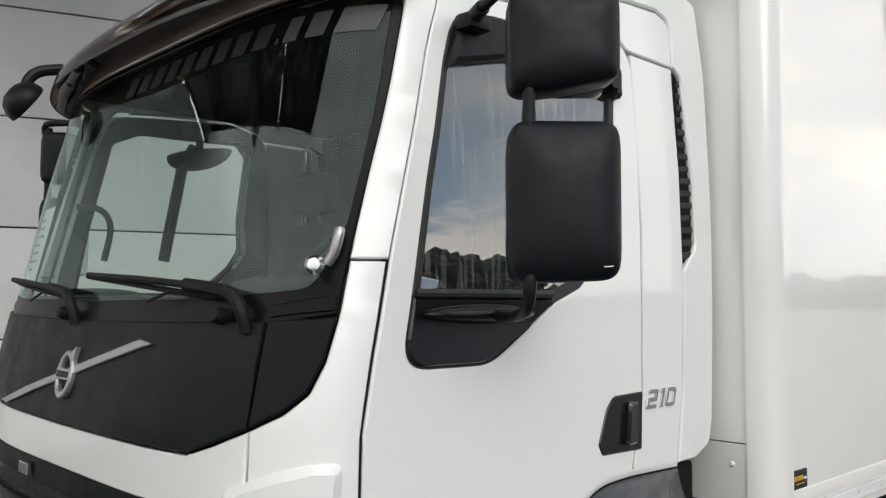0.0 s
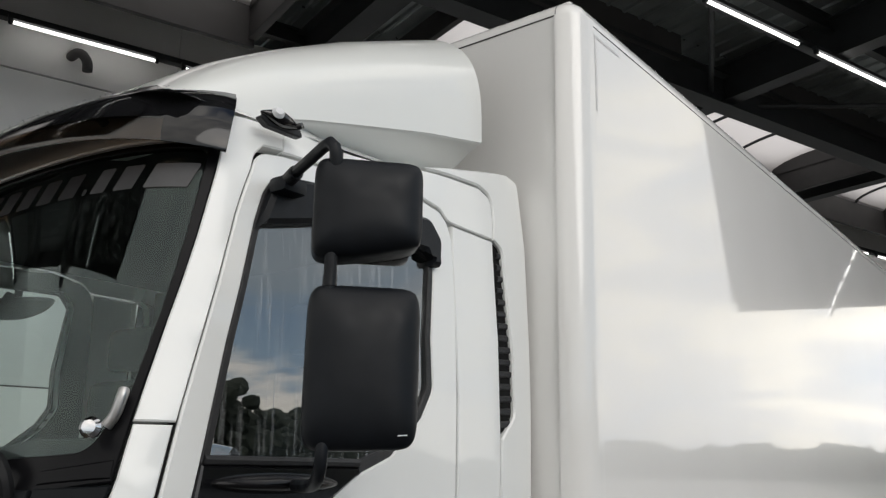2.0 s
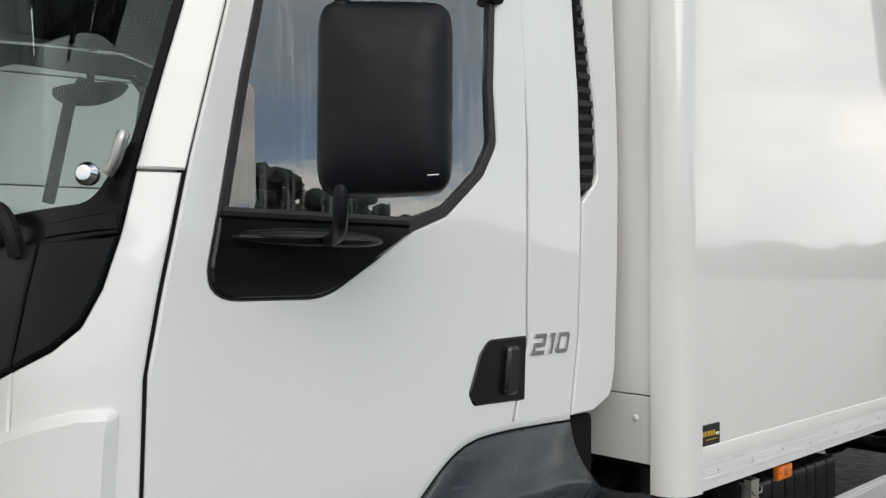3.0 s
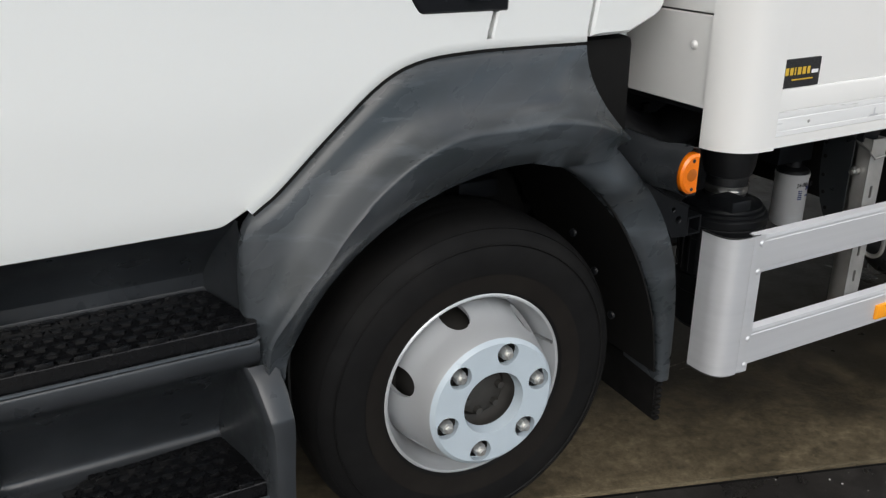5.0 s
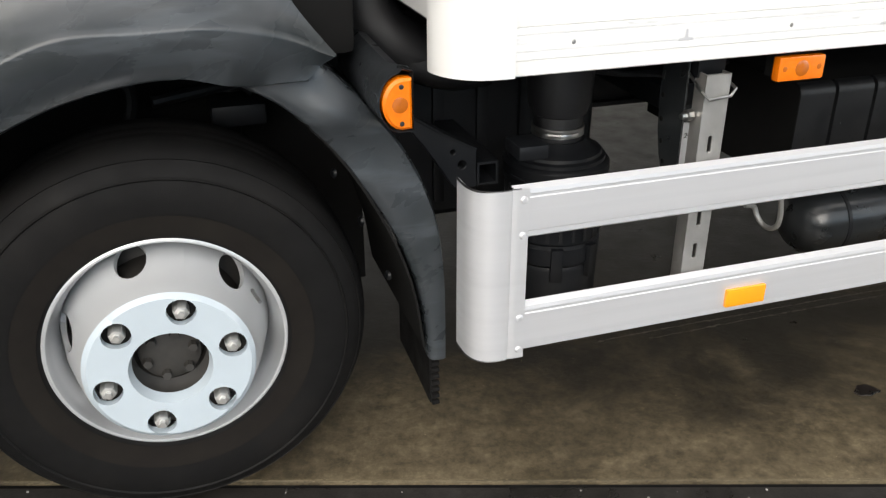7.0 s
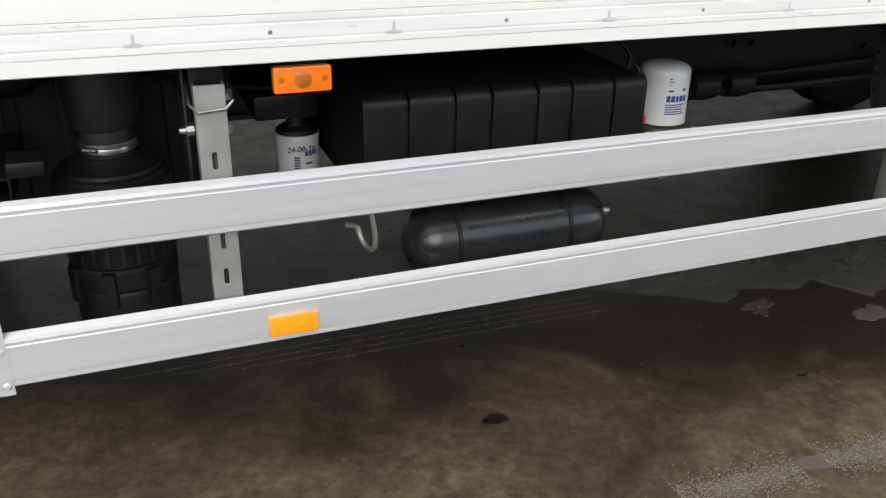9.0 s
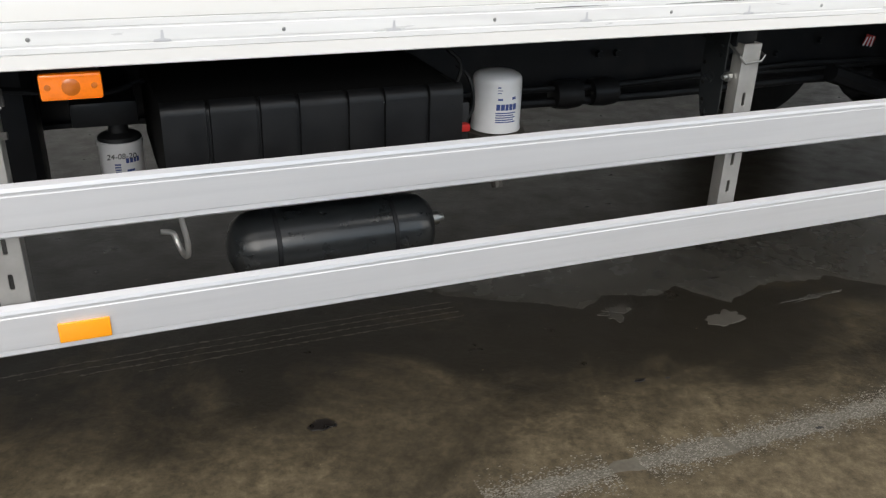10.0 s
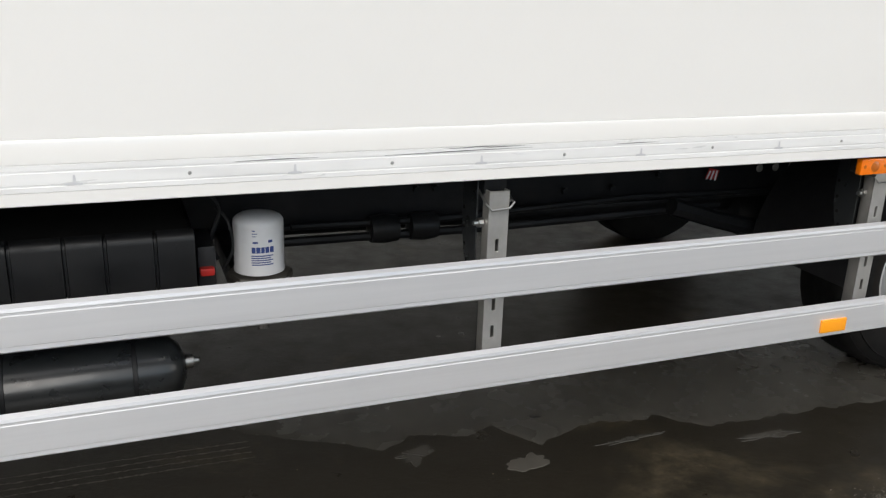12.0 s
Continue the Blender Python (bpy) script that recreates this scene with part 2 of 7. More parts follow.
GALV = material("galvanised_steel", (0.46, 0.45, 0.43), 0.45, metal=0.75, grain=0.12, grain_scale=30, stain=0.35, stain_scale=12, stain_colour=(0.27, 0.25, 0.22), rough_vary=0.1)
ALU = material("anodised_aluminium", (0.665, 0.668, 0.685), 0.38, metal=0.45, grain=0.05, grain_scale=8, stain=0.2, stain_scale=5, stain_colour=(0.48, 0.485, 0.50), rough_vary=0.06, stretch=(0.25, 1, 8))
ALUSTRIP = material("worn_aluminium_strip", (0.84, 0.84, 0.835), 0.36, metal=0.15, grain=0.08, grain_scale=14, stain=0.4, stain_scale=9, stain_colour=(0.66, 0.66, 0.66), rough_vary=0.1, stretch=(0.3, 1, 3))
SATIN = material("satin_chrome", (0.44, 0.44, 0.45), 0.32, metal=0.7, grain=0.08, grain_scale=40)
NUMERAL = material("grey_chrome_numerals", (0.40, 0.40, 0.40), 0.25, metal=0.85, grain=0.08, grain_scale=40)
CHROME = material("chrome", (0.72, 0.72, 0.73), 0.14, metal=1.0, grain=0.08, grain_scale=30)
AMBER = material("amber_lens", (0.84, 0.185, 0.003), 0.18, coat=0.4, grain=0.15, grain_scale=120)
AMBERREF = material("amber_reflector", (1.0, 0.36, 0.01), 0.25, coat=0.5, grain=0.06, grain_scale=300)
AMBERDARK = material("amber_lens_core", (0.45, 0.11, 0.004), 0.25, coat=0.5, grain=0.2, grain_scale=90)
FILTERWHITE = material("white_filter_can", (0.70, 0.71, 0.73), 0.33, coat=0.3, grain=0.04, grain_scale=30, stain=0.25, stain_scale=14, stain_colour=(0.5, 0.49, 0.47))
BLUEINK = material("blue_ink", (0.03, 0.06, 0.22), 0.5, grain=0.2, grain_scale=200)
BLACKINK = material("black_ink", (0.02, 0.02, 0.025), 0.5, grain=0.2, grain_scale=200)
YELLOWINK = material("yellow_ink", (0.65, 0.42, 0.04), 0.45, grain=0.1, grain_scale=200)
GREYINK = material("grey_film_letters", (0.013, 0.013, 0.014), 0.45, spec=0.2, grain=0.15, grain_scale=60)
FILMINK = material("mid_grey_film_letters", (0.030, 0.030, 0.032), 0.42, grain=0.15, grain_scale=60)
PALEINK = material("pale_film_letters", (0.055, 0.055, 0.058), 0.4, grain=0.1, grain_scale=60)
SEAM = material("sealed_joint", (0.50, 0.50, 0.49), 0.5, grain=0.1, grain_scale=40)
PAPER = material("white_paper", (0.78, 0.78, 0.80), 0.7, grain=0.03, grain_scale=60)
RED = material("red_plastic", (0.45, 0.02, 0.015), 0.4, grain=0.15, grain_scale=60)
TANKGREY = material("slate_grey_tank_paint", (0.015, 0.0170, 0.0185), 0.33, coat=0.25, grain=0.25, grain_scale=12, stain=0.3, stain_scale=9, stain_colour=(0.035, 0.036, 0.037), rough_vary=0.1)
TRIM = material("grey_cab_trim", (0.020, 0.021, 0.022), 0.75, grain=0.15, grain_scale=14)
FABRIC = material("grey_seat_fabric", (0.024, 0.026, 0.028), 0.9, grain=0.2, grain_scale=30)
GLASSWIND = glass("windscreen_glass", (0.84, 0.94, 0.91), 0.050, streak=0.04, sheen=(0.84, 1.0, 0.98))
GLASSFAR = glass("passenger_window_glass", (0.90, 0.95, 0.93), 0.06)
GLASSSIDE = glass("side_window_glass", (0.58, 0.66, 0.67), 0.19, streak=0.55)
VISOR = glass("smoked_acrylic", (0.44, 0.34, 0.25), 0.05, gloss_rough=0.10)
VISORTOP = material("smoked_black_acrylic", (0.0055, 0.0055, 0.0065), 0.07, spec=0.45, grain=0.2, grain_scale=20, rough_vary=0.02, stain_scale=10)
SHELL = material("smooth_black_shell", (0.007, 0.007, 0.008), 0.22, spec=0.4, grain=0.2, grain_scale=30, rough_vary=0.06, stain_scale=12)
WIPER = material("dull_black_wiper", (0.008, 0.008, 0.009), 0.6, spec=0.25, grain=0.3, grain_scale=60)
TREAD = material("wet_black_tread", (0.0035, 0.0035, 0.004), 0.26, spec=0.4, grain=0.3, grain_scale=60, rough_vary=0.1, stain_scale=20)
MIRRORPL = material("black_mirror_plastic", (0.0062, 0.0076, 0.0100), 0.44, spec=0.22, grain=0.3, grain_scale=30, stain=0.3, stain_scale=10, stain_colour=(0.014, 0.0145, 0.016), bump=0.08, bump_scale=700, rough_vary=0.10)
LENS = glass("clear_lens", (0.8, 0.8, 0.82), 0.05)
BORDER = material("black_ceramic_print", (0.006, 0.006, 0.007), 0.3, spec=0.12, grain=0.2, grain_scale=30)
ARCHPL = material("scuffed_arch_plastic", (0.036, 0.0415, 0.0465), 0.30, spec=0.5, grain=0.18, grain_scale=14, stain=0.6, stain_scale=2.6, stain_colour=(0.070, 0.074, 0.080), bump=0.05, bump_scale=500, rough_vary=0.16, stretch=(1.0, 2.0, 3.0), turn=(0, radians(-38), 0))


def smear(mat, colour, scale, lo, hi, stretch, turn, amount, rough):
    """Lays ragged wet patches over a material: darker and smoother inside."""
    t = mat.node_tree
    p = t.nodes["Principled BSDF"]
    co, mp, n, r = (t.nodes.new("ShaderNode" + k) for k in ("TexCoord", "Mapping", "TexNoise", "MapRange"))
    mp.inputs["Scale"].default_value, mp.inputs["Rotation"].default_value = stretch, turn
    n.inputs["Scale"].default_value, n.inputs["Detail"].default_value, n.inputs["Roughness"].default_value = scale, 9.0, 0.6
    for k, v in (("From Min", lo), ("From Max", hi), ("To Max", amount)):
        r.inputs[k].default_value = v
    t.links.new(co.outputs["Object"], mp.inputs["Vector"])
    t.links.new(mp.outputs["Vector"], n.inputs["Vector"])
    t.links.new(n.outputs["Fac"], r.inputs["Value"])
    for sock, value, kind in (("Base Color", (*colour, 1), "RGBA"), ("Roughness", rough, "FLOAT")):
        x = t.nodes.new("ShaderNodeMix")
        x.data_type = kind
        i = {"RGBA": 6, "FLOAT": 2}[kind]
        if p.inputs[sock].is_linked:
            t.links.new(p.inputs[sock].links[0].from_socket, x.inputs[i])
        else:
            x.inputs[i].default_value = p.inputs[sock].default_value
        x.inputs[i + 1].default_value = value
        t.links.new(r.outputs["Result"], x.inputs[0])
        t.links.new(x.outputs[{"RGBA": 2, "FLOAT": 0}[kind]], p.inputs[sock])


smear(ARCHPL, (0.020, 0.025, 0.027), 3.2, 0.51, 0.60, (1.0, 1.0, 1.5), (0, 0, 0), 0.72, 0.25)
smear(ARCHPL, (0.068, 0.078, 0.087), 5.0, 0.57, 0.66, (0.8, 1.0, 5.0), (0, radians(-42), 0), 0.6, 0.32)
WALLPANEL = material("light_grey_sandwich_panel", (0.83, 0.825, 0.81), 0.5, grain=0.03, grain_scale=3, stain=0.25, stain_scale=0.8, stain_colour=(0.45, 0.44, 0.42), rough_vary=0.1)
DECK = material("dark_roof_deck", (0.225, 0.250, 0.247), 0.38, metal=0.4, grain=0.2, grain_scale=6, stain=0.3, stain_scale=1.5, stain_colour=(0.18, 0.185, 0.185), rough_vary=0.1)
BEAM = material("dark_grey_steel_beam", (0.030, 0.032, 0.034), 0.5, spec=0.35, grain=0.2, grain_scale=7, stain=0.3, stain_scale=2.5, stain_colour=(0.05, 0.05, 0.05))
KERB = material("skylight_kerb", (0.052, 0.050, 0.050), 0.6, grain=0.1, grain_scale=5, stain=0.2, stain_scale=2, stain_colour=(0.11, 0.11, 0.11))
FOLIAGE = material("far_foliage", (0.07, 0.082, 0.06), 0.8, grain=0.5, grain_scale=0.6, stain=0.5, stain_scale=0.2, stain_colour=(0.02, 0.026, 0.016))


def translucent():
    m = bpy.data.materials.new("opal_skylight_sheet")
    m.use_nodes = True
    t = m.node_tree
    for n in list(t.nodes):
        t.nodes.remove(n)
    a = t.nodes.new("ShaderNodeBsdfTranslucent")
    a.inputs["Color"].default_value = (0.60, 0.575, 0.57, 1)
    b = t.nodes.new("ShaderNodeBsdfTransparent")
    b.inputs["Color"].default_value = (0.8, 0.78, 0.76, 1)
    x = t.nodes.new("ShaderNodeMixShader")
    x.inputs["Fac"].default_value = 1.0
    t.links.new(b.outputs["BSDF"], x.inputs[1])
    t.links.new(a.outputs["BSDF"], x.inputs[2])
    o = t.nodes.new("ShaderNodeOutputMaterial")
    t.links.new(x.outputs["Shader"], o.inputs["Surface"])
    return m


OPAL = translucent()


def glowing(name, colour, strength):
    m = bpy.data.materials.new(name)
    m.use_nodes = True
    p = m.node_tree.nodes["Principled BSDF"]
    p.inputs["Base Color"].default_value = (0.8, 0.8, 0.8, 1)
    p.inputs["Emission Color"].default_value = (*colour, 1)
    p.inputs["Emission Strength"].default_value = strength
    return m


TUBE = glowing("fluorescent_tube", (1.0, 0.98, 0.94), 3.0)


def concrete(name, dry, wet, edge, damp_shade=None, gloss=0.5):
    """Worn yard concrete: cloudy tone, dark damp patches that shine, small pits. Optional spans shift the damp by
    position, also to paint shade.
    """
    m = bpy.data.materials.new(name)
    m.use_nodes = True
    t = m.node_tree
    p = t.nodes["Principled BSDF"]
    co = t.nodes.new("ShaderNodeTexCoord")

    def tex(scale, detail, rough=0.55, dist=0.0):
        n = t.nodes.new("ShaderNodeTexNoise")
        n.inputs["Scale"].default_value, n.inputs["Detail"].default_value = scale, detail
        n.inputs["Roughness"].default_value, n.inputs["Distortion"].default_value = rough, dist
        t.links.new(co.outputs["Object"], n.inputs["Vector"])
        return n.outputs["Fac"]

    def ramp(sock, a, b, lo=0.0, hi=1.0):
        r = t.nodes.new("ShaderNodeMapRange")
        for k, v in (("From Min", a), ("From Max", b), ("To Min", lo), ("To Max", hi)):
            r.inputs[k].default_value = v
        t.links.new(sock, r.inputs["Value"])
        return r.outputs["Result"]

    def blend(fac, a, b):
        x = t.nodes.new("ShaderNodeMix")
        x.data_type = "RGBA"
        t.links.new(fac, x.inputs["Factor"])
        for sock, v in (("A", a), ("B", b)):
            if isinstance(v, tuple):
                x.inputs[sock].default_value = (*v, 1)
            else:
                t.links.new(v, x.inputs[sock])
        return x.outputs["Result"]

    tone = blend(ramp(tex(2.2, 10, 0.68), 0.33, 0.67), tuple(c * 0.66 for c in dry), tuple(c * 1.3 for c in dry))
    fine = blend(ramp(tex(38, 6, 0.7), 0.38, 0.62), tuple(c * 0.55 for c in dry), tuple(c * 1.5 for c in dry))
    mid = t.nodes.new("ShaderNodeMix")
    mid.data_type = "RGBA"
    mid.inputs["Factor"].default_value = 0.45
    t.links.new(tone, mid.inputs["A"])
    t.links.new(fine, mid.inputs["B"])
    mott = t.nodes.new("ShaderNodeMix")
    mott.data_type, mott.blend_type = "RGBA", "MULTIPLY"
    mott.inputs["Factor"].default_value = 1.0
    t.links.new(mid.outputs["Result"], mott.inputs["A"])
    t.links.new(blend(ramp(tex(16.0, 12, 0.80, 0.0), 0.36, 0.64), (0.50, 0.49, 0.48), (1.45, 1.44, 1.42)), mott.inputs["B"])
    mid = mott
    soak = tex(edge, 12, 0.72, 0.5)
    if damp_shade:
        xyz = t.nodes.new("ShaderNodeSeparateXYZ")
        t.links.new(co.outputs["Object"], xyz.inputs["Vector"])
        for axis, span in damp_shade:
            add = t.nodes.new("ShaderNodeMath")
            t.links.new(soak, add.inputs[0])
            t.links.new(ramp(xyz.outputs[axis], *span), add.inputs[1])
            soak = add.outputs["Value"]
    damp = ramp(soak, 0.36, 0.66)
    col = blend(damp, mid.outputs["Result"], wet)
    specks = ramp(tex(75, 2), 0.745, 0.78)
    col = blend(specks, col, tuple(c * 2.6 for c in dry))
    t.links.new(col, p.inputs["Base Color"])
    rr = t.nodes.new("ShaderNodeMix")
    rr.data_type = "FLOAT"
    t.links.new(damp, rr.inputs["Factor"])
    t.links.new(ramp(tex(6, 6), 0.3, 0.7, 0.36, 0.62), rr.inputs["A"])
    t.links.new(ramp(tex(9, 6), 0.3, 0.7, *((0.10, 0.28) if gloss > 0.4 else (0.26, 0.48))), rr.inputs["B"])
    t.links.new(rr.outputs["Result"], p.inputs["Roughness"])
    p.inputs["Specular IOR Level"].default_value = gloss
    b = t.nodes.new("ShaderNodeBump")
    b.inputs["Strength"].default_value, b.inputs["Distance"].default_value = 0.35, 0.004
    t.links.new(tex(55, 8, 0.7), b.inputs["Height"])
    t.links.new(b.outputs["Normal"], p.inputs["Normal"])
    return m


# Y spans paint the truck's shade as extra damp; X spans tune the slab's tone
CONCRETE = concrete("worn_brown_concrete", (0.107, 0.0865, 0.0545), (0.021, 0.018, 0.0132), 1.7, (("Y", (0.72, 1.4, -0.19, 0.12)), ("Y", (1.35, 1.9, 0.0, 0.10)), ("X", (1.0, 4.2, 0.03, -0.03)), ("X", (1.95, 2.35, 0.0, 0.115)), ("X", (2.85, 3.6, 0.0, -0.085)), ("X", (0.9, 1.9, 0.14, 0.0))), 0.20)
ASPHALT = concrete("wet_asphalt", (0.030, 0.027, 0.025), (0.014, 0.013, 0.012), 1.6)


# ---- mesh helpers ----
def empty(name):
    return new(name)


def part(name, bm, mat, parent=None, label="", smooth=30.0, flip=False):
    me = bpy.data.meshes.new(name)
    if flip:
        bmesh.ops.reverse_faces(bm, faces=bm.faces)
    elif not bm.faces.layers.int.get("kept"):
        bmesh.ops.recalc_face_normals(bm, faces=bm.faces)
    bm.to_mesh(me)
    bm.free()
    for m in mat if isinstance(mat, (list, tuple)) else [mat]:
        me.materials.append(m)
    if smooth:
        me.shade_smooth()
        me.set_sharp_from_angle(angle=radians(smooth))
    ob = new(name, me)
    if parent is not None:
        ob.parent = parent
        if parent.type == "MESH" and parent.matrix_basis != Matrix.Identity(4):
            ob.matrix_parent_inverse = parent.matrix_basis.inverted()
    if label:
        ob["label"] = label
    return ob


def block(a, b, bevel=0.0, bm=None, seg=2):
    own = bmesh.new()
    bmesh.ops.create_cube(own, size=1)
    for v in own.verts:
        v.co = [a[i] + (v.co[i] + 0.5) * (b[i] - a[i]) for i in range(3)]
    if bevel:
        bmesh.ops.bevel(own, geom=own.edges[:], offset=bevel, segments=seg, profile=0.6, affect="EDGES")
    return join(bm, own)


def join(bm, own):
    if bm is None:
        return own
    me = bpy.data.meshes.new("tmp")
    own.to_mesh(me)
    own.free()
    bm.from_mesh(me)
    bpy.data.meshes.remove(me)
    return bm


def frame_of(d):
    d = Vector(d).normalized()
    x = d.orthogonal().normalized()
    return x, d.cross(x), d


def rod(p, q, r, seg=16, r2=None, bm=None):
    bm = bm or bmesh.new()
    p, q = Vector(p), Vector(q)
    x, y, d = frame_of(q - p)
    rings = [[bm.verts.new(c + (x * math.cos(k * math.tau / seg) + y * math.sin(k * math.tau / seg)) * rad) for k in range(seg)]
             for c, rad in ((p, r), (q, r if r2 is None else r2))]
    for k in range(seg):
        bm.faces.new([rings[0][k], rings[0][(k + 1) % seg], rings[1][(k + 1) % seg], rings[1][k]])
    bm.faces.new(rings[0])
    bm.faces.new(rings[1])
    return bm


def lathe(profile, origin, axis, seg=48, bm=None, close=False):
    """profile: (radius, distance along the axis)."""
    bm = bm or bmesh.new()
    o = Vector(origin)
    x, y, d = frame_of(axis)
    rings = []
    for r, h in profile:
        if r < 1e-5:
            rings.append([bm.verts.new(o + d * h)])
        else:
            rings.append([bm.verts.new(o + d * h + (x * math.cos(k * math.tau / seg) + y * math.sin(k * math.tau / seg)) * r) for k in range(seg)])
    pairs = list(zip(rings, rings[1:])) + ([(rings[-1], rings[0])] if close else [])
    for a, b in pairs:
        for k in range(seg):
            k2 = (k + 1) % seg
            if len(a) == 1 and len(b) == 1:
                continue
            if len(a) == 1:
                bm.faces.new([a[0], b[k2], b[k]])
            elif len(b) == 1:
                bm.faces.new([a[k], a[k2], b[0]])
            else:
                bm.faces.new([a[k], a[k2], b[k2], b[k]])
    return bm


def pipe(points, r, seg=10, bm=None, closed_ends=True):
    bm = bm or bmesh.new()
    pts = [Vector(p) for p in points]
    up = None
    rings = []
    for i, p in enumerate(pts):
        d = (pts[min(i + 1, len(pts) - 1)] - pts[max(i - 1, 0)]).normalized()
        x = d.orthogonal().normalized() if up is None else (up - d * up.dot(d)).normalized()
        up = x
        y = d.cross(x)
        rings.append([bm.verts.new(p + (x * math.cos(k * math.tau / seg) + y * math.sin(k * math.tau / seg)) * r) for k in range(seg)])
    for a, b in zip(rings, rings[1:]):
        for k in range(seg):
            bm.faces.new([a[k], a[(k + 1) % seg], b[(k + 1) % seg], b[k]])
    if closed_ends:
        bm.faces.new(rings[0])
        bm.faces.new(rings[-1])
    return bm


def curve_points(ctrl, n):
    """A smooth run through the given points, n of them, evenly spread."""
    c = [np.array(p, float) for p in ctrl]
    c = [2 * c[0] - c[1]] + c + [2 * c[-1] - c[-2]]
    out = []
    for i in range(1, len(c) - 2):
        for k in np.linspace(0, 1, 24, endpoint=False):
            p0, p1, p2, p3 = c[i - 1:i + 3]
            out.append(0.5 * (2 * p1 + (p2 - p0) * k + (2 * p0 - 5 * p1 + 4 * p2 - p3) * k ** 2 + (3 * p1 - p0 - 3 * p2 + p3) * k ** 3))
    out.append(c[-2])
    out = np.array(out)
    L = np.concatenate([[0], np.cumsum(np.linalg.norm(np.diff(out, axis=0), axis=1))])
    at = np.linspace(0, L[-1], n)
    return np.stack([np.interp(at, L, out[:, j]) for j in range(out.shape[1])], 1)


def loft(rows, thick=0.0, bm=None, closed=False):
    """A sheet through rows of points of one length each; thick adds a back, away from its normals."""
    bm = bm or bmesh.new()
    grid = [[bm.verts.new(p) for p in r] for r in rows]
    made = []
    for a, b in zip(grid, grid[1:] + ([grid[0]] if closed else [])):
        for k in range(len(a) - 1):
            made.append(bm.faces.new([a[k], a[k + 1], b[k + 1], b[k]]))
    if thick:
        bmesh.ops.recalc_face_normals(bm, faces=bm.faces)
        bmesh.ops.solidify(bm, geom=bm.faces[:], thickness=thick)
    return bm


def fillet(corners):
    """(u, v) or (u, v, radius): the outline with its corners rounded."""
    out, n = [], len(corners)
    for i, c in enumerate(corners):
        p = np.array(c[:2], float)
        r = c[2] if len(c) > 2 else 0.0
        if not r:
            out.append(p)
            continue
        a, b = np.array(corners[i - 1][:2], float) - p, np.array(corners[(i + 1) % n][:2], float) - p
        la, lb = np.linalg.norm(a), np.linalg.norm(b)
        a, b = a / la, b / lb
        half = math.acos(max(-1, min(1, float(a @ b)))) / 2
        cut = min(r / math.tan(half), la * 0.48, lb * 0.48)
        p0, p2 = p + a * cut, p + b * cut
        for k in np.linspace(0, 1, 8):
            out.append((1 - k) ** 2 * p0 + 2 * k * (1 - k) * p + k ** 2 * p2)
    return out


def resample(poly, step):
    out = []
    for p, q in zip(poly, poly[1:] + poly[:1]):
        n = max(1, int(np.linalg.norm(q - p) / step))
        out += [p + (q - p) * k / n for k in range(n)]
    return out


def inside(poly, x, y):
    P = np.asarray(poly)
    Q = np.roll(P, -1, 0)
    x, y = np.atleast_1d(x)[:, None], np.atleast_1d(y)[:, None]
    cond = (P[:, 1] > y) != (Q[:, 1] > y)
    with np.errstate(divide="ignore", invalid="ignore"):
        xs = P[:, 0] + (y - P[:, 1]) * (Q[:, 0] - P[:, 0]) / (Q[:, 1] - P[:, 1])
    return (np.sum(cond & (x < xs), 1) % 2) == 1


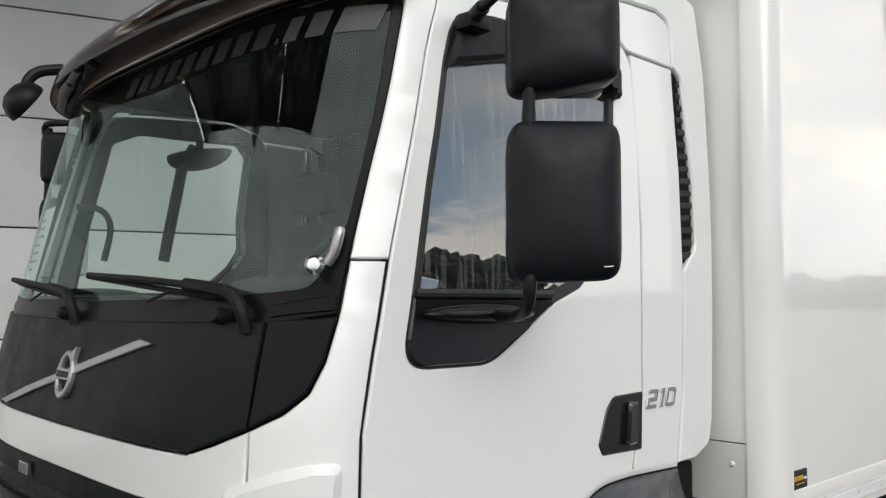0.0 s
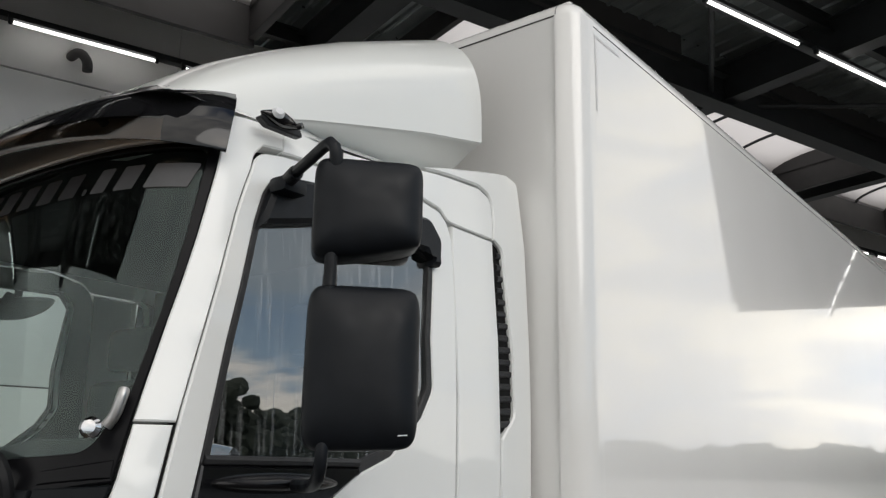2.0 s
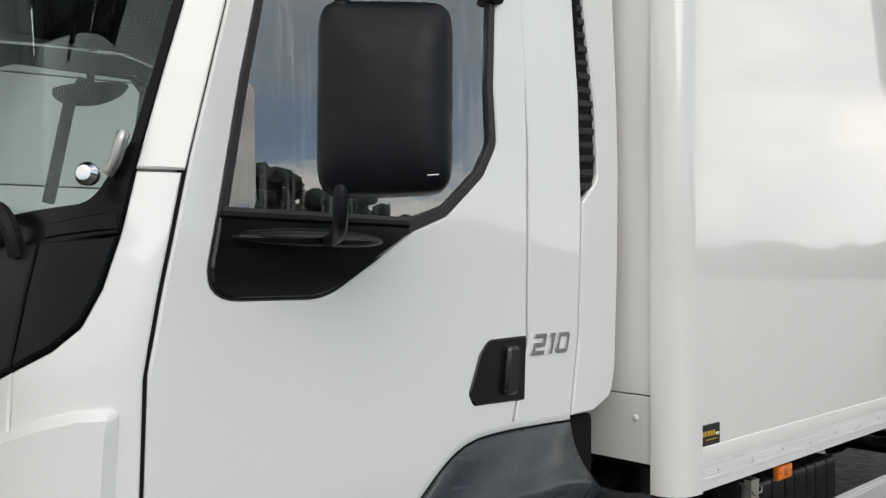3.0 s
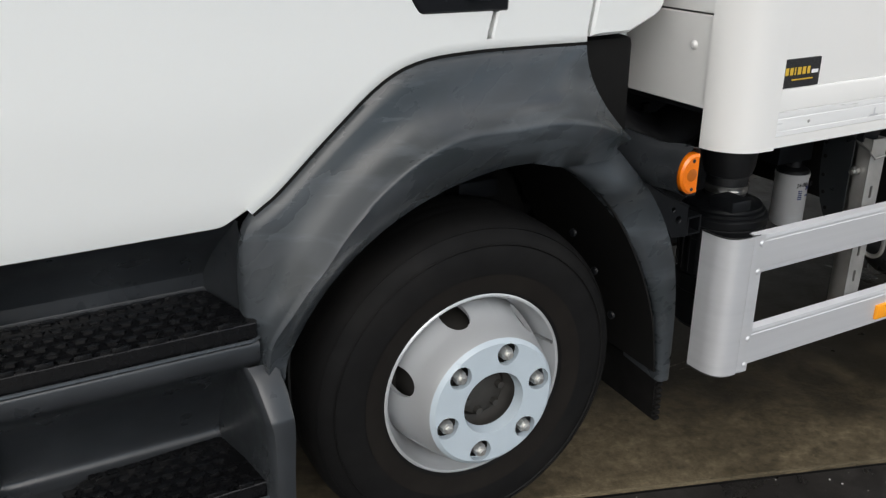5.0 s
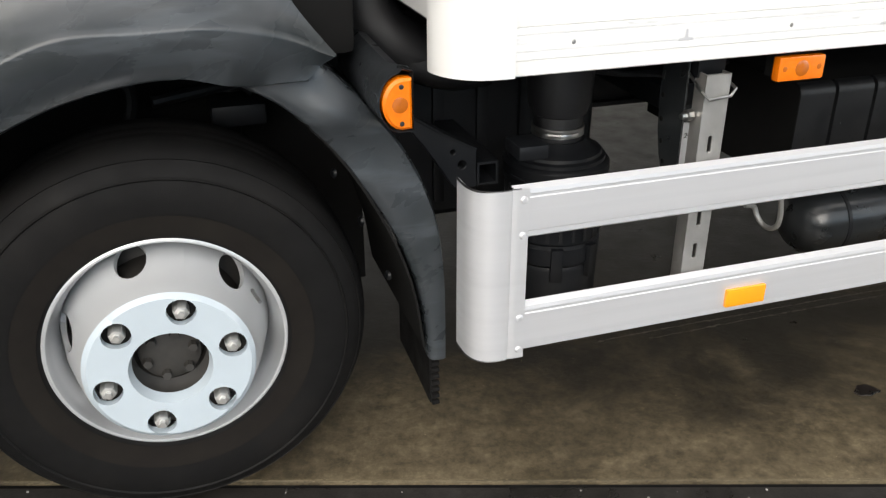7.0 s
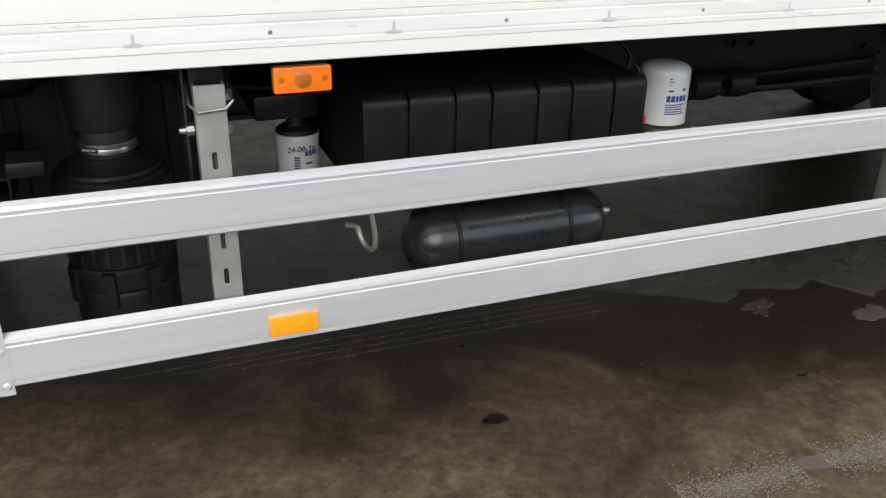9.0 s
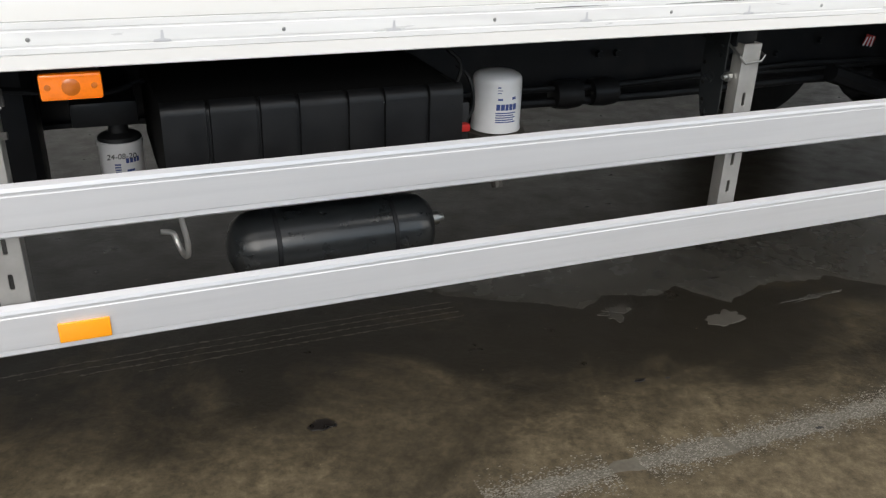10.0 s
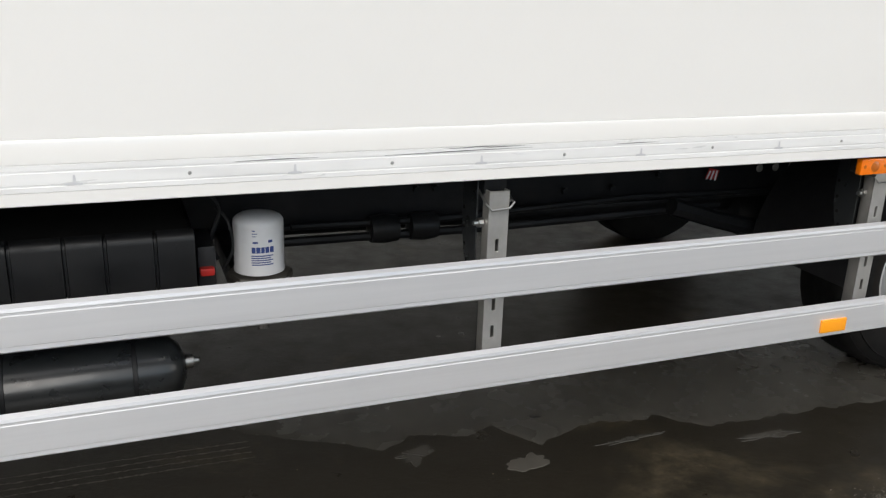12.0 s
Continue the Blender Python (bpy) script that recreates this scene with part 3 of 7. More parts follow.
def sheet(outline, place, holes=(), off=0.0, thick=0.012, step=0.05, soft=0.004, bm=None, firm=True):
    """A panel with that outline (and holes), laid on a surface: place(u, v) gives points and normals. Its rim turns back by thick."""
    from mathutils.geometry import delaunay_2d_cdt
    bm = bm or bmesh.new()
    loops = [resample(fillet(o), step * 0.6) for o in (outline, *holes)]
    pts, edges, drop = [], [], []
    poly0 = np.array(loops[0])
    for li, lp in enumerate(loops):
        lp = np.array(lp)
        area = np.sum(lp[:, 0] * np.roll(lp[:, 1], -1) - np.roll(lp[:, 0], -1) * lp[:, 1])
        tang = np.roll(lp, -1, 0) - np.roll(lp, 1, 0)
        tang /= np.maximum(np.linalg.norm(tang, axis=1, keepdims=True), 1e-9)
        nrm = np.stack([-tang[:, 1], tang[:, 0]], 1) * (1 if area > 0 else -1) * (1 if li == 0 else -1)
        k0 = len(pts)
        n = len(lp)
        pts += [tuple(p) for p in lp]
        edges += [(k0 + i, k0 + (i + 1) % n) for i in range(n)]
        drop += [1.0] * n
        if soft:
            ring = lp + nrm * soft
            k1 = len(pts)
            pts += [tuple(p) for p in ring]
            if firm:
                edges += [(k1 + i, k1 + (i + 1) % n) for i in range(n)]
            drop += [0.0] * n
    u0, v0 = poly0.min(0)
    u1, v1 = poly0.max(0)
    gu, gv = np.meshgrid(np.arange(u0 + step / 2, u1, step), np.arange(v0 + step / 2, v1, step))
    gu, gv = gu.ravel(), gv.ravel()
    if len(gu):
        ok = inside(loops[0], gu, gv)
        for h in loops[1:]:
            ok &= ~inside(h, gu, gv)
        allb = np.array(pts)
        for u, v in zip(gu[ok], gv[ok]):
            if np.min(np.hypot(allb[:, 0] - u, allb[:, 1] - v)) > step * 0.35:
                pts.append((u, v))
                drop.append(0.0)
    vs, es, fs, orig, _, _ = delaunay_2d_cdt([Vector(p) for p in pts], edges, [], 0, 1e-6)
    P2 = np.array([tuple(v) for v in vs])
    tri = np.array([f for f in fs if len(f) == 3])
    cen = P2[tri].mean(1)
    keep = inside(loops[0], cen[:, 0], cen[:, 1])
    for h in loops[1:]:
        keep &= ~inside(h, cen[:, 0], cen[:, 1])
    d = np.array([max((drop[i] for i in o), default=0.0) for o in orig])
    X, N = place(P2[:, 0], P2[:, 1])
    X = X + N * (off - d * soft)[:, None]
    bv = {}

    def vert(i):
        if i not in bv:
            bv[i] = bm.verts.new(X[i])
        return bv[i]

    count = {}
    bm.faces.layers.int.new("kept")
    for f in tri[keep]:
        a, b, c = X[f]
        if np.cross(b - a, c - a) @ N[f[0]] < 0:
            f = f[::-1]
        bm.faces.new([vert(int(i)) for i in f])
        for a, b in ((f[0], f[1]), (f[1], f[2]), (f[2], f[0])):
            count.setdefault(frozenset((int(a), int(b))), []).append((int(a), int(b)))
    if thick:
        low = {}
        for e, uses in count.items():
            if len(uses) == 1:
                a, b = uses[0]
                for i in (a, b):
                    if i not in low:
                        low[i] = bm.verts.new(X[i] - N[i] * thick)
                bm.faces.new([bv[b], bv[a], low[a], low[b]])
    return bm


def flat(axis, at, sign):
    """A place() for a flat sheet: axis 'y' lays (u, v) as (x, z), 'x' as (y, z), 'z' as (x, y); sign: its facing."""
    def place(u, v):
        o = np.full_like(u, at)
        z = np.zeros_like(u)
        n = np.full_like(u, sign)
        if axis == "y":
            return np.stack([u, o, v], 1), np.stack([z, n, z], 1)
        if axis == "x":
            return np.stack([o, u, v], 1), np.stack([n, z, z], 1)
        return np.stack([u, v, o], 1), np.stack([z, z, n], 1)
    return place


def lettering(text, size, depth, m, mat, name, parent, label="", bold=0.0):
    cu = bpy.data.curves.new("text", "FONT")
    cu.body, cu.size, cu.extrude, cu.bevel_depth, cu.shear, cu.offset = text, size, depth, depth * 0.3, 0.15, size * bold
    ob = bpy.data.objects.new("text", cu)
    scene.collection.objects.link(ob)
    bpy.context.view_layer.update()
    me = bpy.data.meshes.new_from_object(ob.evaluated_get(bpy.context.evaluated_depsgraph_get()))
    bpy.data.objects.remove(ob)
    me.transform(m)
    me.materials.clear()
    me.materials.append(mat)
    out = new(name, me)
    out.parent = parent
    if label:
        out["label"] = label
    return out


# ---- the skin of the cab: plan outline at each height ----
YC, NOSE, POW, XR = 1.275, 0.35, 3.4, 1.93
PHI = np.linspace(0, math.pi / 2, 2001)
ARC = np.concatenate([[0], np.cumsum(np.hypot(np.diff(NOSE * np.cos(PHI) ** (2 / POW)), np.diff(1.08 * np.sin(PHI) ** (2 / POW))))])
S1 = float(ARC[-1])


def nose_x(z):
    return np.interp(z, [0.3, 0.9, 1.40, 1.55, 2.35, 2.5, 2.7], [0.255, 0.23, 0.245, 0.275, 0.46, 0.505, 0.60])


def side_y(z, s=0.0):
    front = np.interp(z, [0.8, 0.92, 1.1, 1.65, 2.1, 2.4, 2.5, 2.6, 2.7], [0.24, 0.205, 0.19, 0.19, 0.20, 0.222, 0.25, 0.30, 0.37])
    rear = np.interp(z, [0.8, 0.92, 1.1, 1.65, 2.1, 2.45, 2.7, 2.75], [0.24, 0.205, 0.19, 0.19, 0.198, 0.212, 0.241, 0.275])
    k = np.clip((np.abs(s) - 1.55) / 0.55, 0, 1)
    k = k * k * (3 - 2 * k)
    return front * (1 - k) + rear * k


def skin_point(s, z):
    a = np.abs(s)
    ph = np.interp(np.minimum(a, S1), ARC, PHI)
    b = YC - side_y(z, s)
    xc = nose_x(z) + NOSE
    x = np.where(a <= S1, xc - NOSE * np.maximum(np.cos(ph), 0) ** (2 / POW), xc + (a - S1) * (XR - xc) / (XR - 0.61))
    y = YC - b * np.sin(ph) ** (2 / POW)
    y = np.where(s < 0, 2 * YC - y, y)
    return np.stack([x, y, z], -1)


def skin(s, z):
    e = 0.004
    p = skin_point(s, z)
    n = np.cross(skin_point(s + e, z) - skin_point(s - e, z), skin_point(s, z + e) - skin_point(s, z - e))
    n /= np.linalg.norm(n, axis=-1, keepdims=True)
    return p, n


def skin_far(s, z):
    n = skin(s, z)[1] * np.array([1, -1, 1])
    return skin_point(-s, z), n


# ---- the box truck ----
truck = tagged(empty("box_truck"), "white box truck with black plastic trim and aluminium side guards", "truck")

A_EDGE = [(1.062, 1.655), (1.066, 1.80), (1.078, 2.0), (1.09, 2.2), (1.094, 2.35), (1.085, 2.44)]

# windscreen with its black border
ws_outer = [(-1.085, 2.46, 0.03)] + [(-s, z) for s, z in A_EDGE[-2::-1]] + [(-0.9, 1.63), (0.0, 1.615), (0.9, 1.63)] + A_EDGE[:-1] + [(1.085, 2.46, 0.03)]
ws_inner = [(-1.062, 2.44, 0.02), (-1.062, 2.2), (-1.054, 2.0), (-1.042, 1.83), (-0.99, 1.715, 0.06), (-0.7, 1.692), (0.0, 1.685), (0.7, 1.692), (0.99, 1.715, 0.06), (1.042, 1.83), (1.054, 2.0), (1.062, 2.2), (1.062, 2.44, 0.02)]


def screen_skin(s, z):
    p, n = skin(s, z)
    return p + n * (0.006 * np.clip(1 - ((z - 2.06) / 0.40) ** 2, 0, 1) * np.clip(1 - (s / 1.04) ** 4, 0, 1))[:, None], n


pane_rows = []
for a in np.linspace(-1, 1, 141):
    z = np.linspace(1.682, 2.446, 44)
    s = a * np.interp(z, [1.682, 1.70, 1.715, 1.75, 1.83, 2.0, 2.2, 2.446], [0.95, 0.98, 1.000, 1.022, 1.046, 1.058, 1.066, 1.064])
    p, n = screen_skin(s, z)
    pane_rows.append([tuple(q) for q in p - n * 0.006])
screen = part("windscreen", loft(pane_rows), GLASSWIND, truck, "tinted laminated windscreen")
screen.visible_shadow = False
part("border", sheet(ws_outer, skin, holes=[ws_inner], off=-0.004, thick=0.01, step=0.06), BORDER, screen, "black ceramic edge band")
spans = [(1.055, 0.922, PALEINK), (0.910, 0.832, FILMINK), (0.820, 0.754, FILMINK), (0.742, 0.724, GREYINK)] + [(0.712 - 0.096 * k, 0.630 - 0.096 * k, GREYINK) for k in range(9)]
for k, (a, b, ink) in enumerate(spans):
    lean = 0.018 if k != 3 else 0.004
    top = 2.395 if k != 3 else 2.345
    part("letter_bar", sheet([(b, 2.328, 0.006), (a - lean, 2.328, 0.006), (a, top, 0.006), (b + lean, top, 0.006)], screen_skin, off=-0.003, thick=0.0, step=0.05, soft=0), ink, screen,
         "grey film letter shape" if k == 0 else "")
part("paper_sheet", sheet([(-0.86, 1.75), (-0.62, 1.75), (-0.62, 2.02), (-0.86, 2.02)], skin, off=-0.014, thick=0.0, step=0.06, soft=0), PAPER, screen, "printed paper behind the glass")
for k in range(7):
    part("print_line", sheet([(-0.83, 1.97 - k * 0.03), (-0.70 + 0.02 * (k % 3), 1.97 - k * 0.03), (-0.70 + 0.02 * (k % 3), 1.978 - k * 0.03), (-0.83, 1.978 - k * 0.03)], skin, off=-0.011, thick=0.0, soft=0), BLUEINK, screen)

# front: black panel, white band, lower mesh grille
black_mid = [(-0.898, 1.405), (-0.80, 1.366), (-0.705, 1.336), (-0.5, 1.332), (0, 1.330), (0.5, 1.332), (0.705, 1.336), (0.80, 1.366), (0.898, 1.405), (0.892, 1.635), (0.0, 1.622), (-0.892, 1.635)]
bonnet = part("bonnet_panel", sheet(black_mid, skin, off=0.006, thick=0.02, step=0.07), GRILLE, truck, "satin black front panel")
for sgn, place in ((1, skin), (-1, skin_far)):
    part("corner_panel", sheet([(0.906, 1.408), (0.984, 1.446, 0.04), (1.032, 1.49, 0.04), (1.054, 1.555), (1.064, 1.648), (0.902, 1.638)], place, off=0.006, thick=0.02, step=0.05), GRILLE, truck)
    part("cowl_seal", sheet([(0.90, 1.645), (1.06, 1.662), (1.055, 1.70), (0.90, 1.675)], place, off=-0.001, thick=0.01, step=0.05), BORDER, truck)
part("cowl", sheet([(-0.9, 1.628), (0.9, 1.628), (0.9, 1.70), (-0.9, 1.70)], skin, off=-0.02, thick=0.03, step=0.08), BLACKPL, truck, "black wiper scuttle")
for k in range(18):
    s0 = -0.84 + k * 0.096
    part("cowl_rib", sheet([(s0, 1.64), (s0 + 0.06, 1.64), (s0 + 0.06, 1.66), (s0, 1.66)], skin, off=-0.008, thick=0.02, step=0.05, soft=0.002), BLACKGLOSS, truck)
part("front_band", sheet([(-0.9, 1.215), (-0.5, 1.205), (0, 1.205), (0.5, 1.205), (0.9, 1.215), (0.902, 1.398), (0.80, 1.358), (0.705, 1.328), (0.5, 1.324), (0, 1.322), (-0.5, 1.324), (-0.705, 1.328), (-0.80, 1.358), (-0.902, 1.398)],
                         skin, off=0.002, thick=0.02, step=0.06), WHITE, truck, "white painted front band")
lower = part("lower_grille", sheet([(-0.9, 0.66), (0.9, 0.66), (0.9, 1.20), (-0.9, 1.20)], skin, off=-0.03, thick=0.02, step=0.1), BLACKPL, truck, "black honeycomb lower grille")
part("grille_frame", sheet([(-0.9, 1.05), (0.9, 1.05), (0.9, 1.203), (-0.9, 1.203)], skin, holes=[[(-0.84, 1.06, 0.03), (0.84, 1.06, 0.03), (0.84, 1.135, 0.03), (-0.84, 1.135, 0.03)]], off=0.0, thick=0.03, step=0.07), GRILLE, truck)
hexes = bmesh.new()
for row in range(4):
    for k in range(56):
        s0, z0 = -0.83 + k * 0.030 + (row % 2) * 0.015, 1.065 + row * 0.022
        ring = [(s0 + 0.016 * math.cos(a), z0 + 0.012 * math.sin(a)) for a in np.arange(6) * math.tau / 6]
        core = [(s0 + 0.012 * math.cos(a), z0 + 0.009 * math.sin(a)) for a in np.arange(6) * math.tau / 6]
        for i in range(6):
            j = (i + 1) % 6
            q = [ring[i], ring[j], core[j], core[i]]
            P, N = skin(np.array([c[0] for c in q]), np.array([c[1] for c in q]))
            hexes.faces.new([hexes.verts.new(p - n * 0.012) for p, n in zip(P, N)])
tagged(part("honeycomb_mesh", hexes, BLACKGLOSS, lower), kind="stuff")
part("bumper", sheet([(-1.15, 0.42), (1.15, 0.42), (1.15, 0.65), (-1.15, 0.65)], skin, off=0.0, thick=0.04, step=0.1), PLASTIC, truck, "dark plastic bumper")

# maker's bar and ring, no lettering
part("badge_bar", sheet([(-0.575, 1.348), (-0.50, 1.342), (0.50, 1.572), (0.43, 1.582)], skin, off=0.014, thick=0.012, step=0.06, soft=0.003), SATIN, bonnet, "diagonal chrome bar")
badge = sheet([(0.058 * math.cos(a) + 0.004, 1.466 + 0.068 * math.sin(a)) for a in np.linspace(0, math.tau, 40, endpoint=False)], skin,
              holes=[[(0.040 * math.cos(a) + 0.004, 1.466 + 0.049 * math.sin(a)) for a in np.linspace(0, math.tau, 32, endpoint=False)]], off=0.020, thick=0.016, step=0.05, soft=0.004)
ring = part("badge_ring", badge, SATIN, bonnet, "chrome ring emblem")
part("badge_band", sheet([(-0.048, 1.451), (0.056, 1.451), (0.056, 1.481), (-0.048, 1.481)], skin, off=0.022, thick=0.012, step=0.05, soft=0.002), SATIN, bonnet)
for k in range(5):
    part("badge_mark", sheet([(-0.040 + k * 0.0185, 1.457), (-0.027 + k * 0.0185, 1.457), (-0.027 + k * 0.0185, 1.475), (-0.040 + k * 0.0185, 1.475)], skin, off=0.0235, thick=0.003, step=0.05, soft=0.0), BLACKPL, bonnet)
part("badge_tip", sheet([(0.026, 1.528), (0.048, 1.500), (0.058, 1.546)], skin, off=0.020, thick=0.012, step=0.05, soft=0.002), SATIN, bonnet)
part("lower_badge", sheet([(-0.30, 1.15), (-0.22, 1.15), (-0.22, 1.185), (-0.30, 1.185)], skin, off=0.02, thick=0.01, step=0.05, soft=0.003), CHROME, lower)

# wipers
for s0, s1, z0, z1 in ((0.76, 0.03, 1.655, 1.762), (-0.12, -0.80, 1.65, 1.765)):
    P, N = skin(np.array([s0 - 0.05, s0 - 0.12, (s0 + s1) / 2, s1]), np.array([1.705, 1.713, 1.730, 1.748]))
    w = pipe([p + n * o for p, n, o in zip(P, N, (0.036, 0.034, 0.032, 0.028))], 0.0095, 8)
    arm = part("wiper_arm", w, WIPER, truck, "black wiper arm")
    P, N = skin(np.linspace(s0 - 0.02, s1 - 0.03, 9), np.linspace(1.688, 1.748, 9))
    part("wiper_blade", pipe([p + n * 0.014 for p, n in zip(P, N)], 0.008, 6), WIPER, arm)
    P, N = skin(np.array([s0]), np.array([z0 - 0.01]))
    part("wiper_pivot", lathe([(0.0, 0.034), (0.014, 0.034), (0.02, 0.02), (0.022, -0.03)], P[0], N[0], 16), WIPER, arm)
    P, N = skin(np.array([s0 + 0.085, s0 + 0.08, s0 + 0.045, s0 - 0.03, s0 - 0.13]), np.array([1.612, 1.656, 1.690, 1.704, 1.714]))
    part("arm_head", pipe(curve_points([tuple(p + n * o) for p, n, o in zip(P, N, (0.004, 0.026, 0.034, 0.036, 0.034))], 16), 0.0165, 8), WIPER, arm)
    P, N = skin(np.array([s0 - 0.02, s0 - 0.2, s0 - 0.3]), np.array([1.69, 1.70, 1.672]))
    part("washer_hose", pipe([p + n * 0.03 for p, n in zip(P, N)], 0.004, 6), WIPER, arm)

# pillars, corners, doors and rear quarters, on both flanks
DOOR_LOW = [(1.175, 0.882, 0.02), (1.62, 0.884, 0.05), (1.744, 0.962), (1.888, 1.108), (1.968, 1.160, 0.05), (2.036, 1.172), (2.150, 1.176, 0.02)]
DOOR_TOP = [(2.205, 1.40), (2.176, 1.905), (2.146, 2.165), (2.110, 2.39), (2.074, 2.442, 0.04), (2.025, 2.474, 0.05), (1.816, 2.512), (1.262, 2.472), (1.182, 2.456, 0.05), (1.168, 2.28), (1.161, 1.80), (1.169, 1.45)]
WINDOW = [(1.240, 1.700), (1.226, 1.968), (1.222, 2.268), (1.228, 2.345), (1.246, 2.398, 0.03), (1.368, 2.414), (1.925, 2.428), (2.006, 2.372, 0.06), (2.018, 2.066), (2.046, 1.912, 0.06), (2.000, 1.828), (1.876, 1.720), (1.765, 1.678),
          (1.538, 1.526, 0.16), (1.246, 1.526, 0.085)]
PANE = [(1.262, 1.705), (1.246, 1.968), (1.240, 2.255, 0.02), (1.42, 2.318), (1.93, 2.318, 0.03), (1.985, 2.30), (1.992, 2.066), (2.018, 1.918, 0.05), (1.976, 1.842), (1.868, 1.748), (1.750, 1.708, 0.02)]
FAR_PANE = [(1.262, 1.705), (1.246, 1.968), (1.240, 2.345, 0.03), (1.36, 2.400), (1.93, 2.412, 0.04), (1.992, 2.36), (1.992, 2.066), (2.018, 1.918, 0.05), (1.976, 1.842), (1.868, 1.748), (1.750, 1.708, 0.02)]
SILL = [(1.243, 1.692), (1.750, 1.692), (1.758, 1.674), (1.534, 1.531, 0.16), (1.251, 1.531, 0.08)]
for far, place in ((False, skin), (True, skin_far)):
    part("windscreen_pillar", sheet([(1.068, 1.778), (1.157, 1.778), (1.165, 2.28), (1.178, 2.448, 0.05), (1.20, 2.482), (1.262, 2.49), (1.262, 2.56), (1.10, 2.56), (1.09, 2.45), (1.094, 2.35), (1.09, 2.2), (1.078, 2.0)], place, off=0.002, thick=0.03, step=0.05), WHITE, truck)
    part("corner_wing", sheet([(0.908, 0.70), (1.160, 0.70), (1.166, 0.9), (1.160, 1.45), (1.152, 1.772), (1.070, 1.772), (1.070, 1.66), (1.060, 1.552), (1.036, 1.482, 0.03), (0.986, 1.438, 0.04), (0.908, 1.400)], place, off=0.002, thick=0.03, step=0.05), WHITE, truck)
    part("air_deflector", sheet([(0.84, 0.66, 0.02), (1.114, 0.66, 0.03), (1.122, 1.338, 0.035), (1.085, 1.340), (1.04, 1.334), (0.985, 1.320), (0.84, 1.268, 0.04)], place, off=0.026, thick=0.03, step=0.04, soft=0.020), WHITE, truck, "raised white corner deflector")
    part("door_gap_seal", sheet([(1.140, 0.72), (1.190, 0.72), (1.186, 1.45), (1.180, 2.44), (1.145, 2.44), (1.140, 1.45)], place, off=-0.006, thick=0.0, step=0.06, soft=0), DEEP, truck)
    door = part("door", sheet(DOOR_LOW + DOOR_TOP, place, holes=[WINDOW], off=0.003, thick=0.035, step=0.045, soft=0.005), WHITE, truck, "white painted cab door")
    part("window_frame", sheet(WINDOW, place, holes=[PANE if not far else FAR_PANE, SILL], off=0.002, thick=0.03, step=0.04, soft=0.003), BLACKPL, door)
    part("window_sill_panel", sheet(SILL, place, off=0.006, thick=0.03, step=0.04, soft=0.006), BLACKGLOSS, door, "glossy black panel below the window")
    pane = part("door_window", sheet(PANE if not far else FAR_PANE, place, off=-0.010, thick=0.0, step=0.06, soft=0), GLASSFAR if far else GLASSSIDE, door, "dark tinted window with water streaks")
    pane.visible_shadow = False
    strip_rows = []
    for z, o in ((1.692, 0.0), (1.694, 0.007), (1.703, 0.009), (1.711, 0.006), (1.713, -0.004)):
        P, N = place(np.linspace(1.245, 1.752, 14), np.full(14, z))
        strip_rows.append([tuple(p + n * o) for p, n in zip(P, N)])
    part("weather_strip", loft(strip_rows), BLACKPL, door)
    part("quarter_panel", sheet([(2.158, 1.176, 0.02), (2.392, 1.180, 0.02), (2.425, 1.40), (2.432, 1.79), (2.414, 2.10), (2.378, 2.437), (2.106, 2.440), (2.146, 2.165), (2.184, 1.905), (2.213, 1.40)], place, off=0.003, thick=0.035, step=0.05), WHITE, truck)
    part("upper_quarter", sheet([(2.105, 2.448), (2.378, 2.445), (2.388, 2.50), (2.385, 2.575), (2.36, 2.600, 0.04), (2.29, 2.617), (1.92, 2.602), (1.70, 2.585), (1.262, 2.56), (1.262, 2.495), (1.262, 2.482), (1.816, 2.522), (2.03, 2.484, 0.05), (2.078, 2.452, 0.03)], place, off=0.002, thick=0.03, step=0.05), WHITE, truck)
    part("rear_quarter", sheet([(2.400, 1.180), (2.50, 1.182, 0.03), (2.585, 1.22, 0.05), (2.605, 1.30), (2.63, 1.9), (2.625, 2.45), (2.62, 2.705, 0.04), (2.55, 2.728, 0.04), (2.43, 2.708), (1.93, 2.616), (1.95, 2.610), (2.29, 2.626), (2.366, 2.608, 0.04), (2.393, 2.575), (2.396, 2.50), (2.386, 2.446), (2.445, 2.42, 0.03), (2.508, 2.05), (2.518, 1.86, 0.05), (2.440, 1.785), (2.433, 1.40)],
                               place, off=0.004, thick=0.06, step=0.05, soft=0.006), WHITE, truck, "white rear corner moulding")
    vent = part("air_slot", sheet([(2.405, 1.78), (2.52, 1.83, 0.03), (2.52, 2.43, 0.02), (2.405, 2.46)], place, off=-0.012, thick=0.01, step=0.06), DEEP, truck, "black louvred air slot")
    if not far:
        for k in range(15):
            z0 = 1.82 + k * 0.0405
            part("louvre", sheet([(2.425, z0), (2.512, z0 + 0.006), (2.512, z0 + 0.028), (2.425, z0 + 0.022)], place, off=-0.004 - 0.003 * (k % 2), thick=0.008, step=0.05, soft=0.005), BLACKPL, vent)
    part("door_trim", sheet(DOOR_LOW + DOOR_TOP, place, holes=[WINDOW], off=-0.045, thick=0.0, step=0.08, soft=0), TRIM, door, "dark inner door lining")

